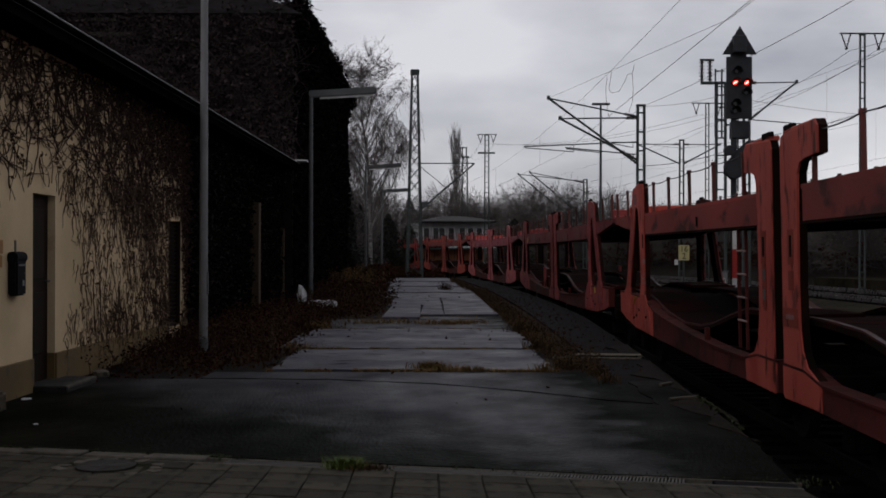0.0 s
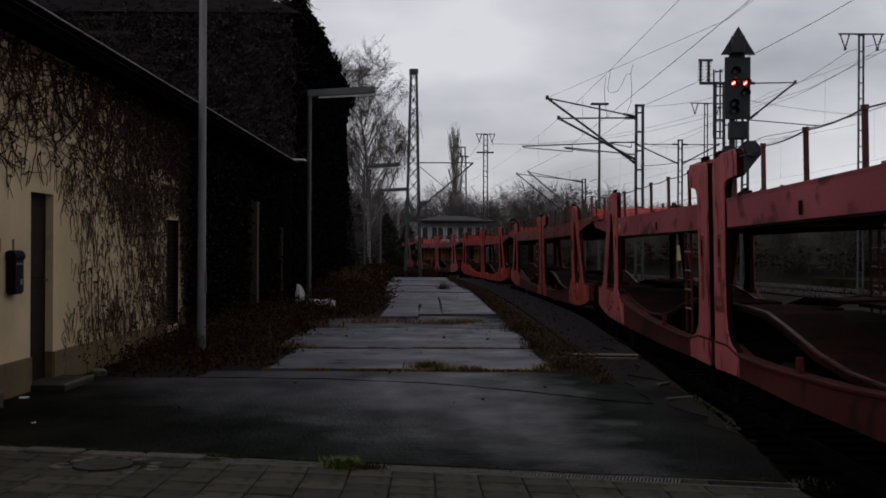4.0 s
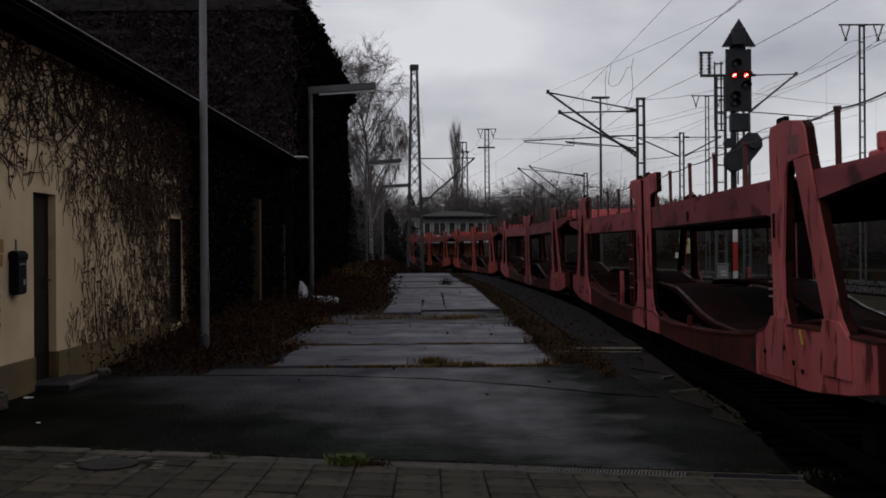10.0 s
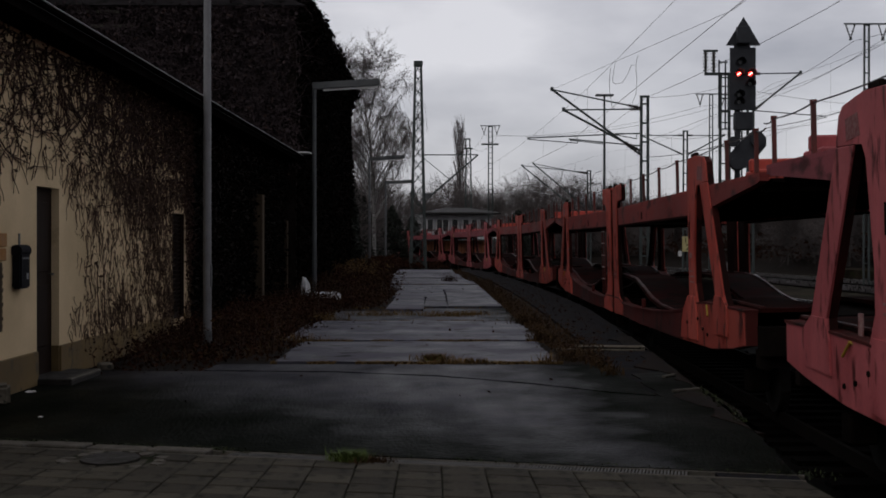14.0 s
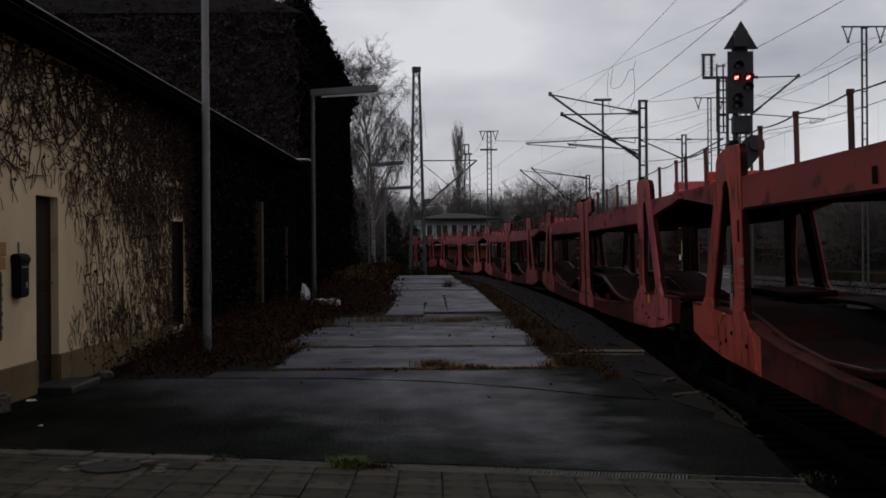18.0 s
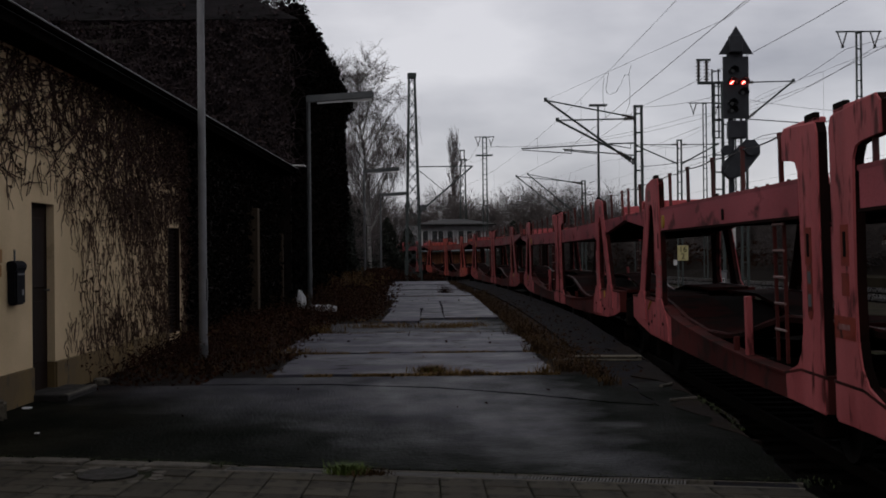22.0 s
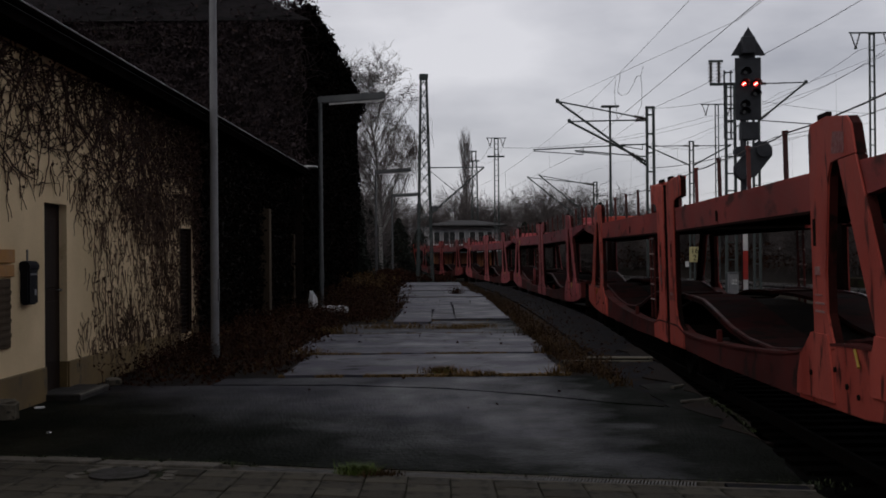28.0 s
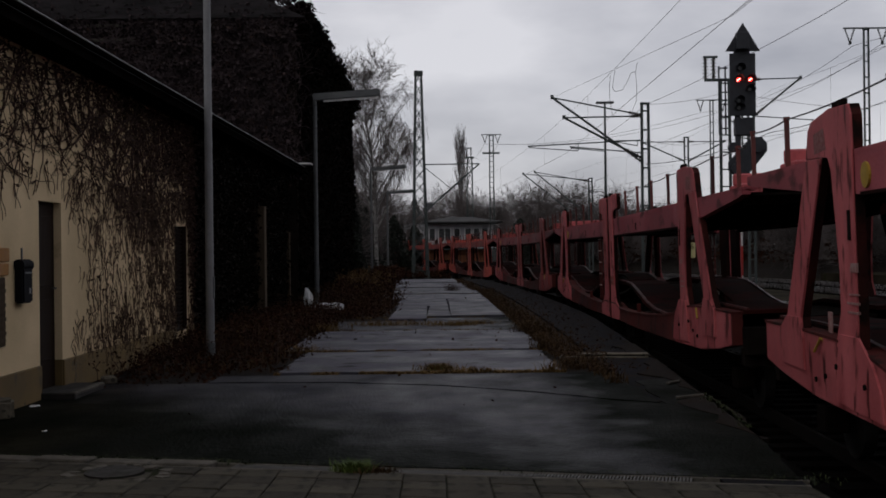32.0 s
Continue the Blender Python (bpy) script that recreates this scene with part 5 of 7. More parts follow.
def yard_lamp(x, y, h):
    m = thing("yard_lamp", pose(x, y, 0), "tall slim yard lamp with a flat head", "street lamp")
    part("pole", rod(B(), (0, 0, -0.9), (0, 0, h), 0.12, 0.07, 10), M_MAST, m)
    part("head", box(B(), -0.62, 0.62, -0.25, 0.25, h, h + 0.13, 0.03), M_POLE2, m)


yard_lamp(12.05, 85.0, 11.9)


# ---- overhead wires ----
def wire(points, r, sag=0.0, per=8):
    pts = []
    for (a, b) in zip(points[:-1], points[1:]):
        a, b = Vector(a), Vector(b)
        for k in range(per + 1):
            f = k / per
            p = a.lerp(b, f)
            p.z -= sag * 4 * f * (1 - f)
            pts.append((p, r))
    return pts


def catenary(side, supports, z_mess, z_cont, dev=0.25, sag=0.6):
    """Messenger and contact wire along a track, with droppers."""
    t = thing("catenary_wire", pose(0, 0, 0), "overhead messenger and contact wire with droppers", "overhead wire", "overhead wires")
    tops, lows = [], []
    for i, s in enumerate(supports):
        x, y, h = on_track(s, side + (dev if i % 2 else -dev))
        tops.append((x, y, z_mess))
        lows.append((x, y, z_cont))
    mess, cont = wire(tops, 0.0047, sag), wire(lows, 0.006, 0.03)
    piece("messenger", mesh_of("messenger", *tubes([mess], 4), M_WIRE), t)
    piece("contact_wire", mesh_of("contact_wire", *tubes([cont], 4), M_WIRE), t)
    drops = [[(a[0], 0.004), (b[0], 0.004)] for k, (a, b) in enumerate(zip(mess, cont)) if k % 3 == 1]
    for d in drops:
        piece("dropper", mesh_of("dropper", *tubes([d], 3), M_WIRE), t)


catenary(0.0, (-75, -12, 48, 96, 150, 215), 6.9, 5.45, sag=0.35)
catenary(8.2, (-75, -10, 48, 82, 150, 215), 7.9, 5.9)
catenary(16.4, (-75, -10, 66, 100, 150, 215), 8.6, 6.0)


def single_wire(label, points, r=0.018, sag=0.6):
    ob = new("feeder_wire", mesh_of("feeder_wire", *tubes([wire(points, r, sag, 12)], 4), M_WIRE))
    return tagged(ob, label, "overhead wire", "feeder wires")


for k in (-0.75, 0.75):
    single_wire("thin feeder wire hung between tall masts", [(26.8 + k, 20, 13.2), (24.7 + k, 69, 13.1), (23.2 + k, 101, 13.05), (6.15 + k, 128, 13.0), (4.95 + k, 165, 14.5)], 0.013, 0.9)
single_wire("dark wire running down over the track", [(4.73, 48, 7.66), (5.2, 21, 5.62), (5.1, -20, 5.5)], 0.0045, 0.0)
single_wire("dark wire high above the second track", [(11.0, 82, 9.0), (10.2, 58, 8.55), (10.0, 31, 7.55), (9.4, -12, 7.3)], 0.009, 0.1)
single_wire("second messenger wire over the middle track", [(13.0, 82, 7.9), (13.74, 52, 7.75), (13.97, 44, 7.62), (13.78, 37, 7.69), (13.6, -10, 7.7)], 0.008, 0.0)
single_wire("cross-span wire between the masts", [(8.4, 48, 5.95), (13.9, 60, 6.95), (24.6, 69, 9.0)], 0.011, 0.2)
single_wire("cross-span wire between the masts", [(8.2, 48, 7.35), (14.6, 60, 9.4), (24.6, 69, 9.5)], 0.011, 0.15)
single_wire("slanting stay wire between masts", [(8.4, 48, 5.0), (12.5, 45, 5.9), (18.0, 42, 7.6)], 0.014, 0.25)
for pts in ([(5.27, 6.79), (5.19, 6.3), (5.22, 6.21), (5.3, 6.17), (5.48, 6.22), (5.63, 6.47), (5.73, 6.71), (5.86, 6.73)],
            [(5.14, 6.63), (5.1, 6.3), (5.11, 5.98), (5.175, 5.52), (5.27, 5.44)],
            [(5.92, 6.99), (5.86, 6.73), (5.89, 6.3), (5.87, 5.9), (5.76, 5.62)]):
    single_wire("looped jumper cable between wires", [(x, 35.0, z) for x, z in pts], 0.0075, 0.0)


# ---- other tracks ----
def rails_and_sleepers(side, s0, s1):
    t = thing("track", pose(0, 0, 0), "railway track with worn rails on dark sleepers", "railway track", "tracks")
    for g in (-0.755, 0.755):
        verts, faces = [], []
        n = 0
        for s in range(s0, s1, 4):
            for dx, z in ((-0.03, 0), (-0.03, -0.16), (0.03, -0.16), (0.03, 0)):
                x, y, h = on_track(s, side + g + dx)
                verts.append((x, y, RAIL_Z + z))
            n += 1
        for i in range(n - 1):
            for c in range(4):
                d = (c + 1) % 4
                faces.append((4 * i + c, 4 * i + d, 4 * i + 4 + d, 4 * i + 4 + c))
        # rails below the train take the steel darkened for its shade
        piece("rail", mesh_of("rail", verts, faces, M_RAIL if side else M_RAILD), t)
    verts, faces = [], []
    s = s0
    while s < s1:
        x, y, h = on_track(s, side)
        m = pose(x, y, 0, 0, 0, -math.degrees(h))
        b = len(verts)
        for dx, dy, z in ((-1.3, -0.13, -0.82), (1.3, -0.13, -0.82), (1.3, 0.13, -0.82), (-1.3, 0.13, -0.82), (-1.3, -0.13, -0.73), (1.3, -0.13, -0.73), (1.3, 0.13, -0.73), (-1.3, 0.13, -0.73)):
            verts.append(m @ Vector((dx, dy, z)))
        faces += [tuple(b + i for i in q) for q in ((4, 5, 6, 7), (0, 1, 5, 4), (1, 2, 6, 5), (2, 3, 7, 6), (3, 0, 4, 7))]
        s += 0.63
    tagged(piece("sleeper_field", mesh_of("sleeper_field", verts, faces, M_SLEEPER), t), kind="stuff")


for side, s0, s1 in ((0.0, -60, 200), (8.2, -20, 220), (16.4, -10, 220), (20.9, -10, 200)):
    rails_and_sleepers(side, s0, s1)


# ---- trackside small things ----
def text_mesh(body, size, mat, m, parent):
    c = bpy.data.curves.new("digits", "FONT")
    c.body, c.size, c.align_x, c.align_y, c.extrude = body, size, "CENTER", "CENTER", 0.004
    ob = new("digits", c)
    ob.data.materials.append(mat)
    ob.parent = parent
    ob.matrix_basis = m
    return ob


def kilometre_sign():
    x, y, z = 9.47, 45.0, 1.57
    t = thing("kilometre_sign", pose(x, y, 0), "cream kilometre board with black digits on a post", "railway sign")
    part("post", rod(B(), (0, 0.04, -0.9), (0, 0.04, z + 0.25), 0.03, n=8), M_MAST, t)
    part("board", box(B(), -0.2, 0.2, -0.02, 0.02, z - 0.28, z + 0.28, 0.01), M_SIGN, t)
    text_mesh("16", 0.3, M_BLACK, pose(0, -0.025, z + 0.13, 90), t)
    text_mesh("2", 0.3, M_BLACK, pose(0, -0.025, z - 0.13, 90), t)
    part("small_plate", box(B(), -0.35, -0.22, -0.02, 0.0, z - 0.45, z - 0.25), M_WHITE, t)


kilometre_sign()


def relay_cabinet(x, y, w, h, label):
    t = thing("relay_cabinet", pose(x, y, -0.45), label, "trackside cabinet", "trackside cabinets")
    part("body", box(B(), -w / 2, w / 2, -0.2, 0.2, 0, h, 0.015), M_POLE, t)
    part("plinth", box(B(), -w / 2 + 0.04, w / 2 - 0.04, -0.17, 0.17, -0.45, 0.0), M_DARKSTEEL, t)
    part("lid", box(B(), -w / 2 - 0.04, w / 2 + 0.04, -0.24, 0.24, h, h + 0.06, 0.01), M_POLE2, t)
    notice = part("notice", box(B(), -w * 0.28, w * 0.28, -0.21, -0.203, h * 0.58, h * 0.76), M_WHITE, t, "white notice plate")
    for k in (-0.18, 0.0, 0.18):
        part("notice_bar", box(B(), (k - 0.05) * w, (k + 0.05) * w, -0.214, -0.2105, h * 0.61, h * 0.73), M_BLACK, notice)


relay_cabinet(13.3, 55.0, 0.42, 1.15, "pale grey trackside cabinet with dark notice")
relay_cabinet(22.0, 48.0, 0.6, 0.9, "grey trackside cabinet beyond the tracks")


# low fence-like platform edge beyond the tracks
def far_platform():
    t = thing("far_platform", pose(0, 0, 0), "low dark platform beyond the far tracks", "platform")
    verts, faces = [], []
    n = 0
    for s in range(-10, 90, 5):
        for o, z in ((24.2, -0.9), (24.2, -0.15), (28.2, -0.15), (28.2, -0.9)):
            x, y, h = on_track(s, o)
            verts.append((x, y, z))
        n += 1
    for i in range(n - 1):
        for c in range(4):
            d = (c + 1) % 4
            faces.append((4 * i + c, 4 * i + d, 4 * i + 4 + d, 4 * i + 4 + c))
    piece("platform_body", mesh_of("platform_body", verts, faces, M_YARD), t)


far_platform()


# ---- signal box far down the line ----
def signal_box():
    t = thing("signal_box", pose(0.4, 142.0, -0.9, 0, 0, 6), "distant two-storey signal box, pale above, rust-orange boards below", "building")
    part("upper_wall", box(B(), -3.6, 6.6, 0, 6, 2.9, 5.9), M_BOXW, t)
    part("lower_wall", box(B(), -2.3, 6.3, 0.5, 6, 0, 2.9), M_DARKSTEEL, t)
    for i in range(22):
        x = -2.3 + i * 0.39
        part("board", box(B(), x, x + 0.35, 0.42, 0.5, 0.15, 2.9), M_BOXO, t)
    bm = B()
    lo = [bm.verts.new(q) for q in ((-1.8, -1.5, 5.95), (7.5, -1.5, 5.95), (7.5, 7.0, 5.95), (-1.8, 7.0, 5.95))]
    mid = [bm.verts.new((v.co.x, v.co.y, 6.1)) for v in lo]
    hi = [bm.verts.new(q) for q in ((1.5, 2.7, 6.75), (4.4, 2.7, 6.75))]
    bm.faces.new(lo)
    for i in range(4):
        bm.faces.new((lo[i], lo[(i + 1) % 4], mid[(i + 1) % 4], mid[i]))
    bm.faces.new((mid[0], mid[1], hi[1], hi[0])), bm.faces.new((mid[1], mid[2], hi[1])), bm.faces.new((mid[2], mid[3], hi[0], hi[1])), bm.faces.new((mid[3], mid[0], hi[0]))
    part("roof", bm, M_ROOF, t, "dark low hipped roof")
    part("side_roof", box(B(), -4.2, -1.7, -0.3, 6.3, 4.6, 4.8, 0.03), M_ROOF, t)
    for x in (-3.2, -2.4, -0.6, 0.5, 1.2, 2.3, 3.6, 4.6, 5.6):
        w = part("window", box(B(), x - 0.32, x + 0.32, -0.05, 0.0, 3.9, 5.3), M_GLASS, t, "dark window")
        part("window_frame", box(B(), x - 0.4, x - 0.32, -0.08, 0.0, 3.85, 5.35), M_WHITE, w)
        part("window_frame", box(B(), x + 0.32, x + 0.4, -0.08, 0.0, 3.85, 5.35), M_WHITE, w)
    part("balcony", box(B(), -1.2, 7.0, -1.2, 0, 2.85, 3.0), M_MAST, t)
    for i in range(21):
        x = -1.2 + i * 0.41
        part("baluster", box(B(), x, x + 0.12, -1.2, -1.15, 3.0, 3.8), M_WHITE, t)
    part("rail", box(B(), -1.2, 7.1, -1.22, -1.12, 3.8, 3.9), M_WHITE, t)
    part("door", box(B(), -5.6, -5.0, 0.5, 0.6, 0.2, 2.0), M_WHITE, t)
    part("shed", box(B(), -6.2, -2.4, 0.6, 4, 0, 2.6), M_DARKSTEEL, t)


signal_box()


# ---- drain, cover and litter in the paving ----
def drain_channel():
    t = thing("drain_channel", pose(0, DRAIN_Y, 0, 0, 0, math.degrees(math.atan(DRAIN_M))), "narrow slotted drainage channel with iron grating", "drain")
    k = 1 / math.cos(math.atan(DRAIN_M))
    part("channel_bed", box(B(), -6.5 * k, 2.5 * k, -0.09, 0.13, -0.09, -0.06), M_MORTAR, t)
    for y0, y1 in ((-0.1, -0.07), (0.1, 0.135)):
        part("channel_edge", box(B(), -6.5 * k, 2.5 * k, y0, y1, -0.06, 0.008, 0.004), M_CEMENT, t)
    me = bpy.data.meshes.new("grate_bar")
    bm = box(B(), -0.006, 0.006, -0.07, 0.1, -0.03, 0.004)
    bm.to_mesh(me)
    bm.free()
    me.materials.append(M_IRON)
    for i in range(140):
        piece("grate_bar", me, t, pose(-1.55 + i * 0.024, 0, 0))
    rng = random.Random(8)
    for i in range(9):
        x = -6.2 + i * 0.5
        part("kerb_stone", box(B(), x, x + 0.47, -0.06, 0.12, -0.04, 0.018 + rng.uniform(0, 0.012), 0.01), M_CEMENT, t)


drain_channel()


def cover():
    x, y = -2.3, 8.72
    z = pave_z(x, y)
    t = thing("inspection_cover", pose(x, y, z, 1.5), "round iron cover set in rough pale cement", "manhole cover")
    rng = random.Random(3)
    for i in range(15):
        a = 2 * math.pi * i / 15 + rng.uniform(-0.1, 0.1)
        r = 0.3 + rng.uniform(-0.03, 0.05)
        w = rng.uniform(0.04, 0.075)
        o = [(r * math.cos(a) * 1.15 + w * rng.uniform(0.6, 1.3) * math.cos(b), r * math.sin(a) + w * rng.uniform(0.6, 1.2) * math.sin(b)) for b in (math.pi * q / 3 for q in range(6))]
        bm = B()
        lo = [bm.verts.new((x, y, -0.01)) for x, y in o]
        hi = [bm.verts.new((x * 0.98, y * 0.98, 0.012 + rng.uniform(0, 0.01))) for x, y in o]
        bm.faces.new(hi)
        for q in range(6):
            bm.faces.new((lo[q], lo[(q + 1) % 6], hi[(q + 1) % 6], hi[q]))
        part("collar_stone", bm, M_CEMENT, t)
    part("collar_bed", rod(B(), (0, 0, -0.02), (0, 0, 0.004), 0.4, 0.38, 20), M_MORTAR, t)
    part("lid", rod(B(), (0, 0, 0.0), (0, 0, 0.03), 0.21, n=24), M_STEP, t)


cover()
RNG = np.random.default_rng(11)


def stuff(name, vf, mat, label, category, parent=None):
    ob = new(name, mesh_of(name, vf[0], vf[1], mat))
    ob.parent = parent
    return tagged(ob, label, category, kind="stuff")


def tuft(x, y, z, n, r, h, mat, label, lean=0.9):
    roots = [(x + RNG.normal() * r, y + RNG.normal() * r * 0.6, z) for _ in range(n)]
    v, f = blades(roots, h, RNG, lean, 0.0045)
    ob = new("grass_tuft", mesh_of("grass_tuft", v, f, mat))
    tagged(ob, label, "grass tuft", "grass tufts", "stuff")


tuft(-0.6, 8.8, 0.0, 420, 0.06, 0.088, M_GREEN, "fresh green grass tuft growing from the drain")
tuft(-0.45, 8.76, 0.0, 260, 0.09, 0.05, M_WEED, "short dry grass beside the drain")
tuft(2.5, 8.25, 0.0, 70, 0.16, 0.03, M_MOSS, "small green tuft at the platform edge")
tuft(0.04, 16.12, 0.02, 420, 0.12, 0.11, M_STRAW, "dry grass tuft in a slab joint")
tuft(0.06, 16.08, 0.02, 60, 0.08, 0.1, M_GREEN, "green grass mixed into a joint tuft")
tuft(0.45, 15.86, 0.02, 380, 0.16, 0.07, M_STRAW, "low dry grass in a slab joint")
tuft(1.5, 15.9, 0.0, 70, 0.06, 0.18, M_STRAW, "dry weeds at the slab corner")
tuft(0.4, 26.5, 0.0, 400, 0.35, 0.12, M_STRAW, "dry grass across a sunken panel")
tuft(0.85, 27.0, 0.0, 260, 0.25, 0.12, M_STRAW, "dry grass across a sunken panel")
tuft(-1.0, 26.8, 0.0, 460, 0.45, 0.13, M_STRAW, "dry grass at the slab edge")
tuft(1.7, 19.4, 0.0, 150, 0.1, 0.26, M_WEED, "tall brown weeds at the slab corner")
tuft(1.78, 23.6, 0.0, 170, 0.14, 0.3, M_WEED, "tall brown weeds at the slab edge")
tuft(1.85, 16.3, 0.0, 120, 0.12, 0.2, M_WEED, "brown weeds beside the slab corner")
tuft(-2.2, 24.7, 0.0, 240, 0.2, 0.2, M_STRAW, "dry grass spilling over the slab edge")
tuft(-2.1, 19.4, 0.0, 200, 0.2, 0.14, M_STRAW, "dry grass spilling over the slab edge")
tuft(0.7, 50.0, 0.02, 160, 0.15, 0.4, M_DEAD, "brown weed standing on the far slabs")

# grass and dirt in the joints
roots = []
for y0, x0, x1, n in ((15.85, -2.1, 1.7, 3400), (19.44, -2.2, 1.8, 2800), (24.6, -2.2, 1.7, 300), (29.6, -2.0, 1.2, 260), (41.1, -2.0, 1.6, 200), (46.4, -2.2, 1.6, 300), (54.8, -2.2, 1.6, 300), (63.1, -2.0, 1.3, 260)):
    for _ in range(n):
        x = RNG.uniform(x0, x1)
        if math.sin(x * 3.1 + y0) + math.sin(x * 7.7 + y0 * 2) > -0.6:
            roots.append((x, y0 + RNG.normal() * 0.06, 0.0))
stuff("joint_grass", blades(roots, 0.05, RNG, 0.9, 0.008), M_STRAW, "short dry grass along the slab joints", "grass")
roots = [(x, drain_y(x) + 0.17 + RNG.normal() * 0.04, 0.0) for x in RNG.uniform(-5.0, -1.4, 1700)]
roots += [(x, drain_y(x) + 0.16 + RNG.normal() * 0.03, 0.0) for x in RNG.uniform(-1.4, 2.6, 420)]
stuff("drain_moss", blades(roots, 0.026, RNG, 0.9, 0.007), M_MOSS, "low mossy growth along the drain", "moss")
roots = []
for _ in range(260):
    s = RNG.uniform(10.6, 13.2)
    x, y, h = on_track(s, edge_off(s) - abs(RNG.normal()) * 0.06)
    roots.append((x, y, 0.012))
stuff("edge_moss", blades(roots, 0.03, RNG, 0.9, 0.008), M_MOSS, "mossy growth along the platform edge", "moss")


# ---- leaf litter, brambles and rough grass beside the slabs ----
def litter(n, fx, fy, size, name, label, z=0.0, lift=0.05):
    pts = []
    while len(pts) < n:
        y = fy(RNG)
        x = fx(y, RNG)
        pts.append((x, y, z + abs(RNG.normal()) * lift))
    return stuff(name, leaves(pts, size, RNG, 0.3), M_DEAD, label, "leaf litter")


def left_x(y, r):
    edge = -2.0 - 0.05 * (y - 16.0) if y < 22 else (-2.2 if y < 29 else (-1.15 if y < 42 else -2.0))
    edge += 0.22 * math.sin(y * 2.3) * math.sin(y * 0.9 + 1.0) + 0.12 * math.sin(y * 5.1)
    lo = wall_x(y) + 0.1
    return edge - (edge - lo) * abs(r.beta(1.2, 1.4))


litter(9000, left_x, lambda r: 16.4 + 39 * r.beta(1, 1.6), 0.034, "dead_leaves", "brown dead leaves heaped between wall and slabs", 0.0, 0.07)
litter(90, lambda y, r: r.uniform(-2.3, 1.8), lambda r: r.uniform(15, 60), 0.03, "scattered_leaves", "scattered brown leaves on the slabs", 0.03, 0.01)
litter(650, lambda y, r: on_track(y, edge_off(y) - 0.04)[0] - 1.3 * r.beta(1.3, 1.0), lambda r: 16 + 46 * r.beta(1, 1.5), 0.024, "edge_leaves", "dead leaves and crumbs along the platform edge", 0.008, 0.008)
litter(7, lambda y, r: r.uniform(-2.8, 1.6), lambda r: r.uniform(11.0, 14.4), 0.026, "stray_leaves", "stray dark leaves on the wet asphalt", 0.016, 0.004)
litter(420, lambda y, r: r.uniform(-4.3, -2.8), lambda r: 14.4 + 2.6 * r.beta(2, 1), 0.03, "apron_leaves", "a few leaves swept along the wall foot", 0.0, 0.01)


def bramble_lines(n, fx, fy, h, spread, r0=0.006):
    lines = []
    for _ in range(n):
        y = fy(RNG)
        x = fx(y, RNG)
        a = RNG.uniform(0, 2 * math.pi)
        top, reach = h * RNG.uniform(0.35, 1.15), spread * RNG.uniform(0.4, 1.2)
        line = []
        for k in range(7):
            f = k / 6
            line.append(((x + math.cos(a) * reach * f + RNG.normal() * 0.02, y + math.sin(a) * reach * f + RNG.normal() * 0.02, top * math.sin(min(1.0, f * 1.25) * math.pi * 0.62) + 0.02), r0 * (1 - 0.6 * f)))
        lines.append(line)
    return lines


def bramble(name, n, fx, fy, h, spread, label, leaf=6, size=0.035, mat=None, cane=None):
    lines = bramble_lines(n, fx, fy, h, spread)
    t = thing(name, pose(0, 0, 0), label, "undergrowth", kind="stuff")
    tagged(piece("canes", mesh_of("canes", *tubes(lines, 3), cane or M_STEM), t), kind="stuff")
    pts = [p for l in lines for (p, _) in l[1:] for _ in range(leaf) if RNG.uniform() < 0.5]
    pts = np.array(pts) + RNG.normal(size=(len(pts), 3)) * 0.05
    tagged(piece("foliage", mesh_of("foliage", *leaves(pts, size, RNG), mat or M_DEAD), t), kind="stuff")
    return t


bramble("brambles", 520, lambda y, r: left_x(y, r) - 0.35, lambda r: 19.2 + 12.0 * r.beta(1.1, 1.2), 0.36, 0.4, "tangled brown brambles along the wall", 8, 0.03)
bramble("brambles", 420, lambda y, r: left_x(y, r) - 0.2, lambda r: r.uniform(36.6, 56), 0.6, 0.5, "tangled dark brambles below the ivy wall", 8, 0.05)
bramble("wall_brush", 170, lambda y, r: wall_x(y) + 0.06 + 0.75 * r.beta(1.0, 2.2), lambda r: 15.2 + 6.2 * r.beta(1.6, 1.0), 0.26, 0.3, "dry brown brush along the foot of the cream wall", 5, 0.022)
bramble("dead_stalk_clump", 170, lambda y, r: -2.35 + r.normal() * 0.42, lambda r: 40.6 + r.normal() * 1.6, 0.95, 0.34, "pale brown clump of dead stalks at the slab edge", 5, 0.03, M_STRAW)
bramble("dead_stalk_clump", 120, lambda y, r: -2.5 + r.normal() * 0.35, lambda r: 35.5 + r.normal() * 1.2, 0.55, 0.3, "dark brown clump of dead stalks beside the slabs", 5, 0.03)
bramble("winter_stalks", 150, lambda y, r: left_x(y, r), lambda r: 17.0 + 12.0 * r.beta(1.0, 1.3), 0.5, 0.22, "thin upright dead stalks among the leaf litter", 3, 0.022, M_WEED)
bramble("winter_stalks", 200, lambda y, r: left_x(y, r) + 0.1, lambda r: r.uniform(29, 44), 0.55, 0.35, "grey-brown dead stalks leaning over the slabs", 4, 0.03, M_WEED)
bramble("dry_shrubs", 420, lambda y, r: r.uniform(-4.4, -1.9), lambda r: r.uniform(55, 74), 0.75, 0.5, "dry reddish-brown shrubs beside the platform end", 9, 0.06)
bramble("dry_shrubs", 240, lambda y, r: r.uniform(-6.5, 0.8), lambda r: r.uniform(73, 88), 0.3, 0.5, "dry brown shrubs past the platform end", 8, 0.07)


def right_x(y, r):
    if y < 16.4:
        return 2.15 + r.normal() * 0.07
    lo = 1.76 if y < 50 else 1.5 - (y - 50) * 0.02
    return lo + 0.72 * r.beta(1.1, 2.0)


